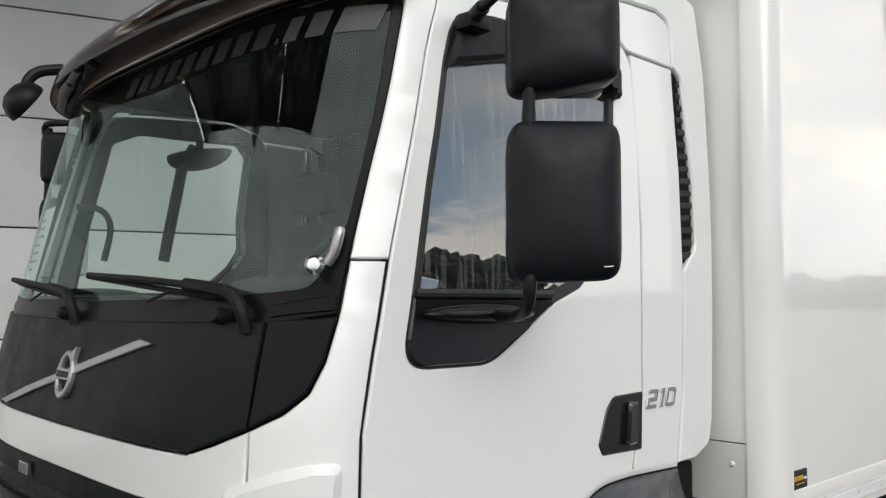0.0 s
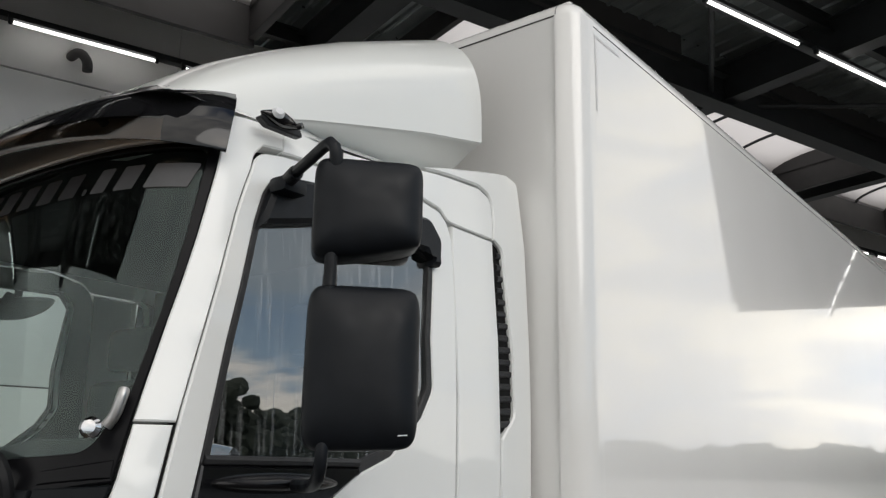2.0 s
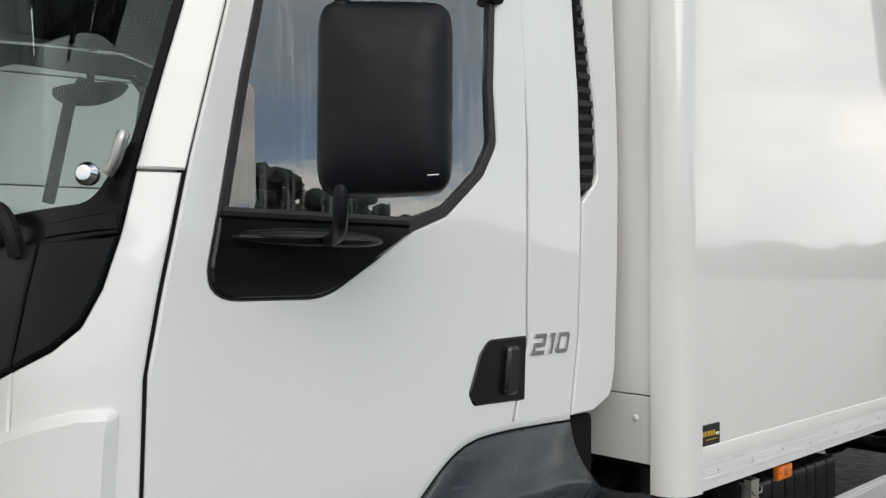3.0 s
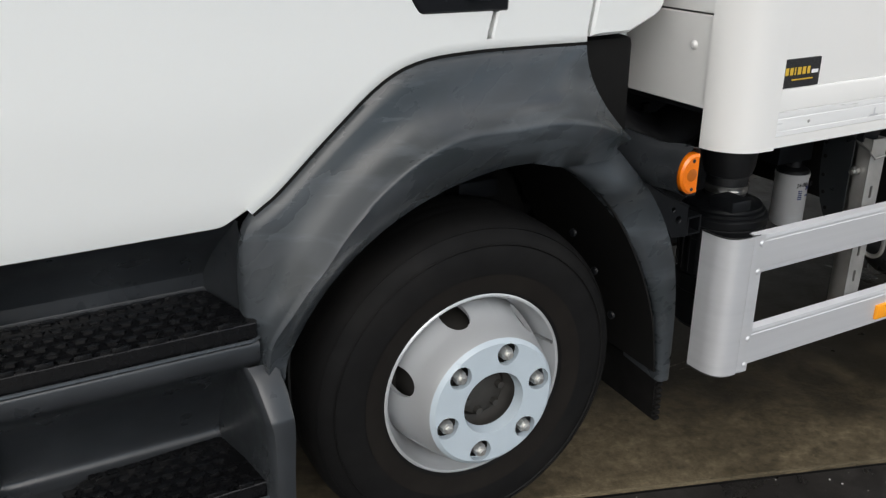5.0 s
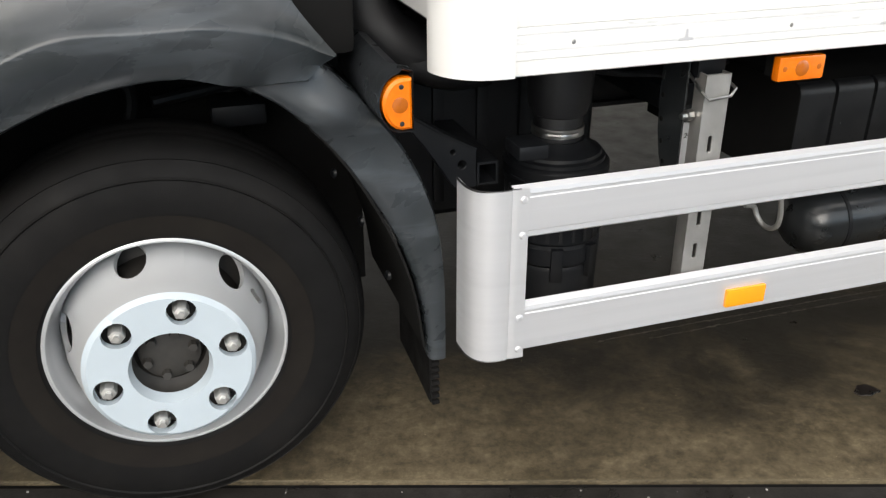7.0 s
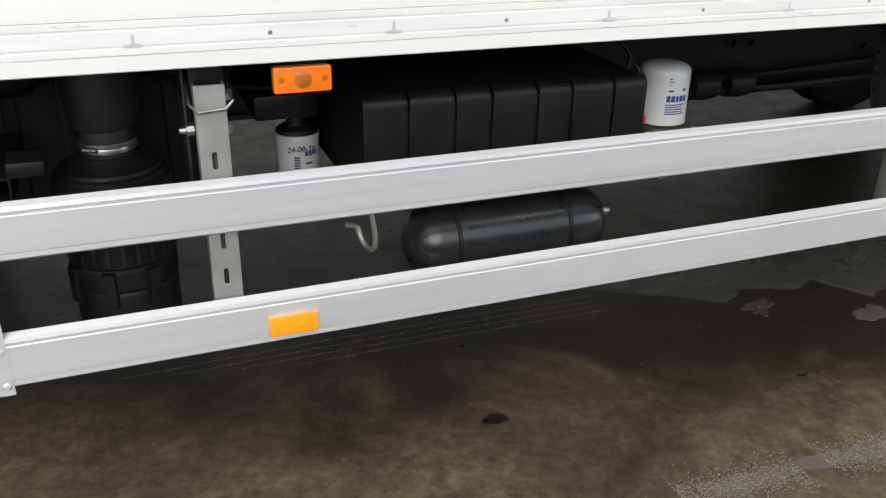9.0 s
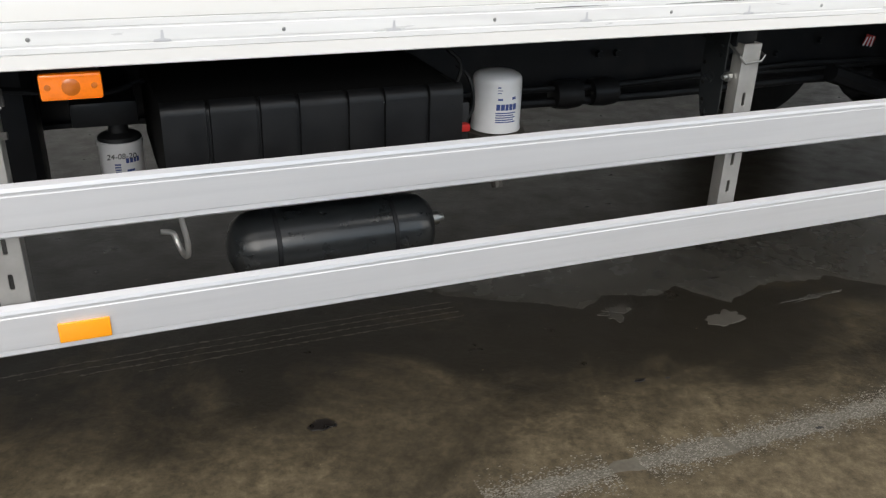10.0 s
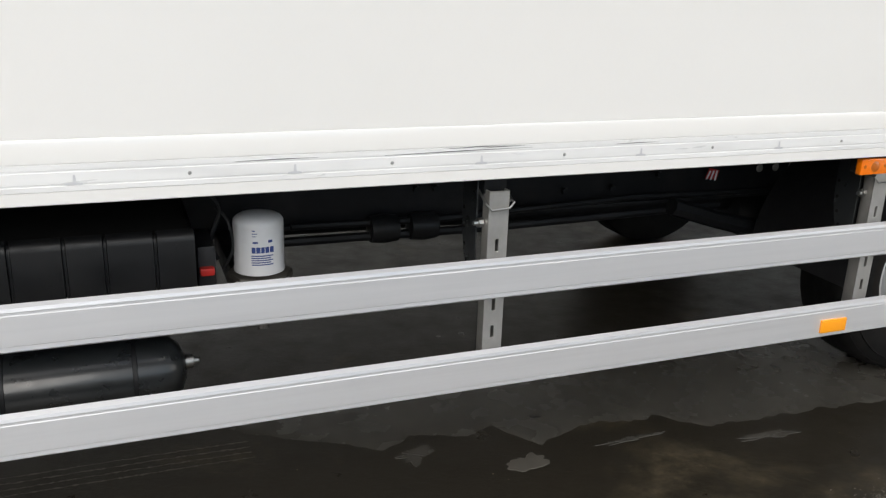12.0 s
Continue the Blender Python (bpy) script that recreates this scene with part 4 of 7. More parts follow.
# near door: handle, window guards, lower stay
near_door = [o for o in truck.children if o.name == "door"][0]
part("handle_recess", sheet([(1.985, 1.280, 0.025), (2.006, 1.247, 0.02), (2.199, 1.244, 0.008), (2.204, 1.418, 0.008), (2.055, 1.414, 0.04), (2.022, 1.378, 0.03)], skin, off=0.007, thick=0.02, step=0.04, soft=0.006), SHELL, near_door, "black handle surround")
part("door_handle", sheet([(2.10, 1.268, 0.012), (2.155, 1.268, 0.012), (2.160, 1.392, 0.012), (2.115, 1.392, 0.012)], skin, off=0.026, thick=0.02, step=0.03, soft=0.008), BLACKGLOSS, near_door, "black pull handle")
part("lock_barrel", lathe([(0, 0.004), (0.008, 0.004), (0.011, 0.0)], *[v[0] for v in skin(np.array([2.055]), np.array([1.30]))], 14), BLACKGLOSS, near_door)
part("wind_deflector", sheet([(1.225, 2.25), (1.245, 2.262), (1.50, 2.322), (1.94, 2.322), (1.982, 2.30), (1.982, 2.285), (2.022, 2.285), (2.022, 2.37, 0.05), (1.95, 2.428, 0.04), (1.38, 2.412), (1.25, 2.398, 0.03)], skin, off=0.030, thick=0.03, step=0.04, soft=0.012, firm=False), MIRRORPL, near_door, "black wind deflector over the window")


def numeral(outline, holes, u0):
    """One upright of the power figure, drawn with bars on a slant."""
    lean = lambda p: (1.552 + u0 + p[0] + 0.30 * p[1], 1.361 + p[1], *p[2:])
    return sheet([lean(p) for p in outline], flat("y", float(side_y(1.39)) - 0.003, -1.0), holes=[[lean(p) for p in h] for h in holes], off=0.004, thick=0.006, step=0.02, soft=0.0012)


FW, FH, FS = 0.054, 0.057, 0.0115
figures = bmesh.new()
two = [(0, 0), (FW, 0), (FW, FS), (1.25 * FS, FS), (1.25 * FS, 0.021), (FW - 0.005, 0.021), (FW, 0.026), (FW, FH - 0.006), (FW - 0.006, FH), (0.006, FH), (0.001, FH - 0.006), (0.001, FH - FS), (FW - 1.25 * FS, FH - FS), (FW - 1.25 * FS, 0.033), (0.006, 0.033), (0, 0.027)]
one = [(0.009, 0), (0.0245, 0), (0.0245, FH), (0.004, FH), (0, FH - FS), (0.009, FH - FS)]
nought = [(0, 0.0, 0.012), (FW, 0.0, 0.012), (FW, FH, 0.012), (0, FH, 0.012)]
hollow = [(1.25 * FS, FS, 0.004), (FW - 1.25 * FS, FS, 0.004), (FW - 1.25 * FS, FH - FS, 0.004), (1.25 * FS, FH - FS, 0.004)]
for outline, holes, u0 in ((two, [], 0.0), (one, [], 0.065), (nought, [hollow], 0.101)):
    join(figures, numeral(outline, holes, u0))
power = part("power_badge", figures, NUMERAL, truck, "grey chrome numerals 210", flip=False)

# roof and headliner
part("front_header", sheet([(-1.088, 2.466), (0.0, 2.466), (1.088, 2.466), (1.095, 2.56), (1.06, 2.63, 0.03), (0.0, 2.64), (-1.06, 2.63, 0.03), (-1.095, 2.56)], skin, off=-0.002, thick=0.02, step=0.06), WHITE, truck, "white panel above the windscreen")
rows = []
for x in np.linspace(0.52, 1.93, 24):
    zt = np.interp(x, [0.52, 0.62, 0.8, 1.1, 1.93], [2.60, 2.66, 2.70, 2.72, 2.72])
    rows.append([(x, YC + d, zt - (zt - 2.555 - 0.05 * (x - 0.52)) * abs(d / 0.985) ** 6) for d in np.linspace(-0.985, 0.985, 41)])
part("roof", loft(rows), WHITE, truck, "white cab roof")
part("rear_wall", sheet([(0.27, 1.15), (2.28, 1.15), (2.28, 2.6, 0.1), (0.27, 2.6, 0.1)], flat("x", 1.90, 1.0), off=0, thick=0.03, step=0.2), WHITE, truck)
part("headlining", block((0.62, 0.30, 2.50), (1.88, 2.25, 2.53), 0.005), TRIM, truck)
part("back_lining", block((1.84, 0.26, 0.95), (1.87, 2.29, 2.5), 0.005), TRIM, truck)
part("cab_floor", block((0.40, 0.26, 1.00), (1.86, 2.29, 1.06), 0.01), TRIM, truck)
part("dashboard", loft([[(0.37 + 0.17 * abs(y - YC) ** 6, y, 1.64), (0.44 + 0.12 * abs(y - YC) ** 6, y, 1.70), (0.62, y, 1.70 + (0.05 if y < 0.95 else 0)), (0.72, y, 1.66 + (0.03 if y < 0.95 else 0)), (0.76, y, 1.52), (0.74, y, 1.1)] for y in np.linspace(0.28, 2.27, 24)], 0.02), TRIM, truck, "dark dashboard")
part("steering_wheel", pipe([(0.80 + 0.07 * math.sin(a), 0.72 + 0.22 * math.cos(a), 1.70 + 0.20 * math.sin(a)) for a in np.linspace(0, math.tau, 33)], 0.016, 8), BLACKPL, truck, "black steering wheel")
for y in (0.72, 1.85):
    seat = part("seat_back", block((1.42, y - 0.24, 1.30), (1.56, y + 0.24, 2.02), 0.05, seg=3), FABRIC, truck, "grey fabric seat")
    part("seat_cushion", block((1.0, y - 0.25, 1.28), (1.5, y + 0.25, 1.42), 0.05, seg=3), FABRIC, seat)
    part("headrest", block((1.44, y - 0.15, 2.06), (1.53, y + 0.15, 2.24), 0.04, seg=3), FABRIC, seat)
part("grab_handle", pipe(curve_points([(0.62, 2.26, 2.06), (0.70, 2.22, 2.05), (0.74, 2.21, 1.98), (0.72, 2.22, 1.84)], 14), 0.013, 8), BLACKPL, truck)
bead = part("glass_fitting", lathe([(0.0, 0.0), (0.012, 0.003), (0.020, 0.012), (0.022, 0.026), (0.014, 0.036), (0.0, 0.038)], (0.415, 0.262, 1.758), (-0.7, -0.6, 0.1), 20), CHROME, truck, "small chrome fitting behind the windscreen")
part("bright_stem", pipe(curve_points([(0.440, 0.262, 1.765), (0.450, 0.250, 1.79), (0.458, 0.243, 1.83), (0.462, 0.246, 1.84)], 12), 0.012, 14), STEEL, bead)

# sun visor in smoked acrylic
rows = []
for s in np.linspace(-1.10, 1.10, 89):
    k = abs(s) / 1.10
    col = []
    for t in np.linspace(0, 1, 37):
        z = (2.452 - 0.035 * k ** 4) + t * (0.228 - 0.010 * k ** 2) + 0.018 * math.exp(-((k - 0.88) / 0.20) ** 2) * t
        out = (0.125 - 0.095 * k ** 3) * (1 - t) ** 1.3 + 0.062 * math.sin(math.pi * t) ** 0.8 * (1 - 0.4 * k) + 0.012
        out += 0.014 * math.exp(-((t - 0.62) / 0.18) ** 2) * math.exp(-((k - 0.80) / 0.22) ** 2)
        p, n = skin(np.array([s]), np.array([2.44]))
        q, _ = skin(np.array([s]), np.array([z]))
        col.append(tuple(q[0] + np.array([n[0][0], n[0][1], 0]) * out))
    rows.append(col)
visor = part("sun_visor", loft([r[10:] for r in rows], 0.006), VISORTOP, truck, "smoked dark acrylic sun visor with water drops", smooth=50)
part("visor_lip", loft([r[:11] for r in rows[6:84]], 0.006), VISOR, visor, "brown see-through lower edge", smooth=50)
part("visor_end", loft([r[:11] for r in rows[:7]], 0.006), VISORTOP, visor, smooth=50)
part("visor_end", loft([r[:11] for r in rows[83:]], 0.006), VISORTOP, visor, smooth=50)
drops = bmesh.new()
rng = random.Random(4)
for k in range(200):
    i, j = rng.uniform(0, 87.9), rng.uniform(16.0, 32.0)
    a, b = int(i), int(j)
    p = Vector(rows[a][b]).lerp(Vector(rows[a + 1][b + 1]), i - a) + Vector((-0.004, 0, 0.003))
    bmesh.ops.create_icosphere(drops, subdivisions=1, radius=rng.uniform(0.001, 0.0024), matrix=Matrix.Translation(p))
tagged(part("water_drops", drops, LENS, visor), kind="stuff")
for s in (-0.7, 0.7):
    p, n = skin(np.array([s]), np.array([2.56]))
    part("visor_bracket", rod(p[0] - n[0] * 0.02, p[0] + n[0] * 0.04, 0.012), BLACKPL, visor)
shell = bmesh.new()
bmesh.ops.create_uvsphere(shell, u_segments=28, v_segments=16, radius=1.0)
for v in shell.verts:
    k = v.co.x
    taper = (1 - 0.55 * max(0, -k) ** 2) * (1 - 0.35 * max(0, k))
    v.co = Vector((0.064 * k, 0.030 * v.co.y * taper, 0.021 * v.co.z * taper + 0.006 - 0.010 * k))
lamp_at = Matrix.Translation((0.800, 0.214, 2.546)) @ Matrix.Rotation(radians(-7), 4, "Y")
shell.transform(lamp_at)
lamp = part("roof_side_lamp", shell, BLACKGLOSS, truck, "black position lamp at the roof edge")
foot = sheet([(-0.066, 0.004, 0.006), (-0.040, -0.016, 0.01), (0.050, -0.026, 0.01), (0.078, -0.028, 0.008), (0.072, -0.008, 0.01), (0.020, 0.018, 0.01), (-0.040, 0.018, 0.01)], flat("y", -0.002, -1.0), thick=0.02, step=0.03, soft=0.003)
foot.transform(lamp_at)
part("lamp_base", foot, BLACKPL, lamp)
part("lamp_lens", lathe([(0, 0.012), (0.010, 0.010), (0.017, 0.0)], (0.772, 0.189, 2.556), (-0.35, -0.9, 0.25), 16), FILTERWHITE, lamp, "clear round lens")
part("lamp_knob", lathe([(0, 0.016), (0.008, 0.014), (0.010, 0.0)], (0.842, 0.192, 2.542), (0.25, -0.95, 0.15), 12), BLACKGLOSS, lamp)

# roof fairing
rows = []
for k in np.linspace(0, 1, 26):
    x = 0.60 + 1.16 * k
    zlow = np.interp(x, [0.60, 0.87, 0.97, 1.175, 1.468, 1.77], [2.535, 2.596, 2.625, 2.678, 2.751, 2.811])
    ztop = np.interp(x, [0.60, 0.70, 0.81, 1.03, 1.29, 1.50, 1.63, 1.76], [2.66, 2.75, 2.83, 2.955, 3.085, 3.175, 3.23, 3.285]) + 0.05 * k
    yside = np.interp(x, [0.60, 0.9, 1.76], [0.36, 0.275, 0.262])
    w = YC - yside
    row = []
    for a in np.linspace(0, math.pi, 49):
        c, s_ = math.cos(a), math.sin(a)
        row.append((x, YC - w * math.copysign(abs(c) ** 0.42, c), zlow + (ztop - zlow) * abs(s_) ** 0.62))
    rows.append(row)
fair = part("roof_fairing", loft(rows, 0.012), FAIRING, truck, "white moulded roof air deflector", smooth=45)
under = []
for k in np.linspace(0, 1, 20):
    x = 0.61 + 1.148 * k
    ys = np.interp(x, [0.60, 0.9, 1.76], [0.36, 0.275, 0.262])
    zlow = np.interp(x, [0.60, 0.87, 0.97, 1.175, 1.468, 1.77], [2.535, 2.596, 2.625, 2.678, 2.751, 2.811])
    under.append([(x, YC - sg * (YC - yy), zz) for sg in (1,) for yy, zz in ((ys + 0.004, zlow + 0.020), (ys + 0.0015, zlow + 0.004), (ys + 0.004, zlow - 0.003), (ys + 0.012, zlow - 0.007), (ys + 0.045, zlow - 0.010 - 0.01 * k), (ys + 0.105, zlow - 0.022 - 0.04 * k), (ys + 0.20, zlow - 0.05 - 0.05 * k), (ys + 0.34, min(zlow - 0.05, 2.66)))])
part("fairing_skirt", loft(under, 0.006), FAIRING, fair, smooth=70)

# roof flank closing the gap between pillar top and fairing
flank = []
for s in np.linspace(1.06, 1.98, 36):
    (p,), (n,) = skin(np.array([s]), np.array([2.548]))
    x = p[0]
    ys = np.interp(x, [0.60, 0.9, 1.76], [0.36, 0.275, 0.262])
    zl = np.interp(x, [0.60, 0.87, 0.97, 1.175, 1.468, 1.77], [2.535, 2.596, 2.625, 2.678, 2.751, 2.811])
    low = np.clip((s - 1.20) / 0.50, 0, 1)
    low = low * low * (3 - 2 * low)
    a, b = Vector(p - n * 0.002), Vector((x + 0.01, ys + 0.030 + 0.09 * low, zl - 0.004 - (zl - 2.625) * low))
    flank.append([tuple(a.lerp(b, k) + Vector((0, -0.008 * math.sin(math.pi * k), 0))) for k in (0, 0.25, 0.5, 0.75, 1)])
part("roof_flank", loft(flank), WHITE, truck, smooth=60)

# mirrors on a black bar
def mirror_set(y_of, parent_label, dx=0.0, dz=0.0):
    bar_pts = curve_points([(0.806, y_of(0.185), 2.366), (0.792, y_of(0.155), 2.380), (0.746, y_of(0.03), 2.392), (0.712, y_of(-0.058), 2.397), (0.704, y_of(-0.082), 2.390), (0.706, y_of(-0.094), 2.366), (0.716, y_of(-0.086), 2.30), (0.720, y_of(-0.08), 2.1), (0.720, y_of(-0.08), 1.78), (0.717, y_of(-0.085), 1.725), (0.724, y_of(-0.074), 1.682), (0.748, y_of(-0.035), 1.657), (0.80, y_of(0.05), 1.650), (0.86, y_of(0.15), 1.650)], 60)
    arm = part("mirror_arm", pipe(bar_pts, 0.0140, 12), MIRRORPL, truck, parent_label)
    part("arm_clamp", rod((0.796, y_of(0.168), 2.374), (0.776, y_of(0.113), 2.383), 0.019, 14), MIRRORPL, arm)
    sg = 1 if y_of(0) < 1 else -1
    for z0, z1, name in ((2.132, 2.363, "upper_mirror"), (1.722, 2.074, "lower_mirror")):
        cx, cy = 0.775, y_of(-0.135)
        d = Vector((0.745, -0.667 * sg, 0))
        n = Vector((-0.667, -0.745 * sg, 0))
        zc, hh, hw = (z0 + z1) / 2, (z1 - z0) / 2, 0.122
        rows_ = []
        for w, g in [(-0.100, 0.90), (-0.097, 0.955), (-0.075, 0.995), (-0.02, 1.0)] + [(-0.012 + 0.048 * math.sqrt(1 - g ** 3), g) for g in (0.99, 0.97, 0.93, 0.87, 0.79, 0.68, 0.55, 0.40, 0.25, 0.12, 0.03)]:
            row = []
            for a in np.linspace(0, math.tau, 65):
                c, s_ = math.cos(a), math.sin(a)
                p = 0.24 + 0.55 * (1 - g) ** 1.5
                row.append(Vector((cx, cy, zc)) + d * hw * g * math.copysign(abs(c) ** p, c) + Vector((0, 0, 1)) * hh * g * math.copysign(abs(s_) ** p, s_) + n * w)
            rows_.append(row)
        for row in rows_:
            for v in row:
                c = (v - Vector((cx, cy, zc))).dot(d) / hw
                if v.z < zc:
                    v.z += (zc - v.z) / hh * max(0, c + 0.35) * (0.024 if name == "upper_mirror" else 0.006)
        bm = loft(rows_)
        bm.faces.new([v for v in list(bm.verts)[:64]])
        bm.faces.new([v for v in list(bm.verts)[-65:-1]])
        bmesh.ops.remove_doubles(bm, verts=bm.verts, dist=0.0004)
        house = part(name, bm, MIRRORPL, arm, "black plastic mirror housing", smooth=40)
        part("mirror_glass", sheet([(-hw * 0.86, -hh * 0.9, 0.03), (hw * 0.86, -hh * 0.9, 0.03), (hw * 0.86, hh * 0.9, 0.03), (-hw * 0.86, hh * 0.9, 0.03)],
             lambda u, v: (np.array([tuple(Vector((cx, cy, zc)) + d * a - n * 0.1015 + Vector((0, 0, b))) for a, b in zip(u, v)]), np.tile(-np.array(n), (len(u), 1))), thick=0.004, step=0.1, soft=0.001), CHROME, house)
        part("mirror_clamp", rod((0.720, y_of(-0.08), z1 - 0.005), (0.720, y_of(-0.08), z1 + 0.018), 0.0155), MIRRORPL, house)
    part("upper_foot", block((0.770, min(y_of(0.145), y_of(0.21)), 2.345), (0.850, max(y_of(0.145), y_of(0.21)), 2.388), 0.016), MIRRORPL, arm)
    shelf = bmesh.new()
    bmesh.ops.create_uvsphere(shelf, u_segments=36, v_segments=14, radius=1.0)
    for v in shelf.verts:
        v.co = Vector((0.845 + 0.19 * v.co.x, y_of(0.185 - 0.055 * v.co.y), 1.652 + 0.024 * v.co.z))
    part("lower_foot", shelf, SHELL, arm)
    arm.location = (dx, 0, dz)
    return arm


near = mirror_set(lambda y: y, "black mirror bar with two mirrors")
mirror_set(lambda y: 2 * YC - y, "black mirror bar with two mirrors", -0.095, 0.055)
bowl = bmesh.new()
bmesh.ops.create_uvsphere(bowl, u_segments=32, v_segments=16, radius=1.0)
for v in bowl.verts:
    v.co = Vector((1.25 + 0.165 * v.co.x + 0.02 * v.co.z, 2.44 + 0.05 * v.co.y, 2.375 + (0.028 if v.co.z > 0 else 0.085) * v.co.z + 0.03 * v.co.x))
kerb = part("kerb_view_mirror", bowl, MIRRORPL, truck, "black oval kerb mirror outside the passenger window")
part("mirror_brace", pipe([(1.215, 2.44, 2.40), (1.155, 2.43, 2.30), (1.07, 2.42, 1.86)], 0.026, 10), MIRRORPL, kerb)
part("mirror_stalk", pipe([(1.25, 2.45, 2.40), (1.24, 2.42, 2.50), (1.22, 2.33, 2.56)], 0.018, 8), MIRRORPL, kerb)
part("scratch_mark", rod((0.8145, -0.2055, 1.757), (0.833, -0.2150, 1.759), 0.0012, 6), PAPER, near)

# front-view mirror hung from the far end of the visor
front_mirror = part("front_view_mirror", lathe([(0, -0.062), (0.04, -0.058), (0.075, -0.04), (0.095, -0.012), (0.100, 0.012), (0.096, 0.024), (0.088, 0.026), (0.086, 0.016), (0, 0.016)], (0, 0, 0), (0, 0, 1), 36), MIRRORPL, truck, "black front-view mirror housing", smooth=40)
front_mirror.matrix_basis = Matrix.Translation((0.372, 2.16, 2.438)) @ Vector((0.82, -0.05, -0.57)).to_track_quat("Z", "Y").to_matrix().to_4x4() @ Matrix.Diagonal((1.05, 0.82, 1, 1))
part("mirror_glass", lathe([(0, 0.0), (0.085, 0.0), (0.086, -0.002)], (0.372 + 0.82 * 0.020, 2.16 - 0.05 * 0.020, 2.438 - 0.57 * 0.020), (0.82, -0.05, -0.57), 36), CHROME, front_mirror)
part("mirror_stalk", pipe(curve_points([(0.385, 2.19, 2.47), (0.40, 2.20, 2.53), (0.44, 2.19, 2.57), (0.52, 2.17, 2.59)], 16), 0.022, 10), MIRRORPL, front_mirror)


# ---- wheels ----
def wheel(cx, cy, cz, face, parent, name="wheel"):
    """face: -1 where its outer side looks towards -y."""
    ax = (0, face, 0)
    o = (cx, cy, cz)
    tyre = part(name, lathe([(0.222, 0.185), (0.226, 0.203), (0.236, 0.210), (0.262, 0.218), (0.300, 0.224), (0.335, 0.222), (0.362, 0.213), (0.381, 0.200), (0.392, 0.187), (0.399, 0.172), (0.403, 0.15),
                              (0.4035, 0.105), (0.4035, 0.05), (0.403, 0.01), (0.392, -0.01), (0.36, -0.02), (0.28, -0.02), (0.222, 0.0)], o, ax, 96, close=True), RUBBER, parent, "black tyre with a dusty sidewall", smooth=40)
    for r, h in ((0.352, 0.2185), (0.384, 0.1975)):
        part("sidewall_ridge", lathe([(r - 0.003, h), (r, h + 0.003), (r + 0.003, h - 0.001)], o, ax, 96), RUBBER, tyre)
    part("sidewall_band", lathe([(0.238, 0.2125), (0.262, 0.2195), (0.283, 0.223)], o, ax, 96), TYREBROWN, tyre)
    for h in (0.035, 0.075, 0.115):
        part("tread_groove", lathe([(0.4040, h), (0.4046, h + 0.004), (0.4046, h + 0.026), (0.4040, h + 0.03)], o, ax, 96), RUBBER, tyre)
    prof_r = np.array([0.0705, 0.0735, 0.0770, 0.149, 0.155, 0.161, 0.166, 0.176, 0.188, 0.199, 0.205])
    prof_h = np.array([0.265, 0.288, 0.2915, 0.2915, 0.288, 0.279, 0.266, 0.232, 0.195, 0.150, 0.11])

    x, y, d = frame_of(ax)

    def place(u, v):
        a = u / 0.15
        h = np.interp(v, prof_r, prof_h)
        dh = np.interp(v + 0.002, prof_r, prof_h) - np.interp(v - 0.002, prof_r, prof_h)
        rad = np.outer(np.cos(a), np.array(x)) + np.outer(np.sin(a), np.array(y))
        X = np.array(o) + rad * v[:, None] + np.outer(h, np.array(d))
        N = rad * (-dh / 0.004)[:, None] + np.array(d)
        return X, N / np.linalg.norm(N, axis=1, keepdims=True)

    turn = math.atan2(-Vector((0.034, 0, 0.12)).dot(y) * -1, Vector((0.034, 0, 0.12)).dot(x))
    def ell(a0, r0, ra, rr):
        return [(0.15 * (a0 + ra / r0 * math.cos(b)), r0 + rr * math.sin(b)) for b in np.linspace(0, math.tau, 20, endpoint=False)]
    full = 0.15 * math.tau
    nut_holes = [ell(turn + k * math.tau / 6, 0.1205, 0.0268, 0.0268) for k in range(7)]
    lo = 0.15 * (turn - math.pi / 6)
    def within(hs):
        return [h for h in hs if min(p[0] for p in h) > lo + 0.001 and max(p[0] for p in h) < lo + full - 0.001]
    plate = part("hub_plate", sheet([(lo, 0.0705), (lo + full, 0.0705), (lo + full, 0.158), (lo, 0.158)], place, holes=within(nut_holes), thick=0.016, step=0.012, soft=0), HUBPLATE, tyre, "pale bluish-white wheel disc")
    hand = [ell(turn + math.pi / 6 + k * math.tau / 6, 0.1895, 0.031, 0.0135) for k in range(7)]
    lo2 = 0.15 * (turn)
    part("rim_dish", sheet([(lo2, 0.158), (lo2 + full, 0.158), (lo2 + full, 0.205), (lo2, 0.205)], place, holes=[h for h in hand if min(p[0] for p in h) > lo2 and max(p[0] for p in h) < lo2 + full], thick=0.01, step=0.014, soft=0), RIM, tyre, "silver-white dished rim")
    part("rim_barrel", lathe([(0.196, 0.02), (0.200, 0.10), (0.205, 0.150), (0.209, 0.172), (0.2145, 0.183), (0.2185, 0.192), (0.2205, 0.2015), (0.2235, 0.2075), (0.2275, 0.2085), (0.2310, 0.2065), (0.2322, 0.202), (0.228, 0.197), (0.22, 0.19)], o, ax, 96), RIM, tyre)
    part("hub", lathe([(0.0, 0.235), (0.045, 0.235), (0.058, 0.23), (0.064, 0.20), (0.070, 0.215), (0.15, 0.245), (0.155, 0.1), (0.19, 0.09)], o, ax, 40), HUBDUST, tyre, "dark dusty hub")
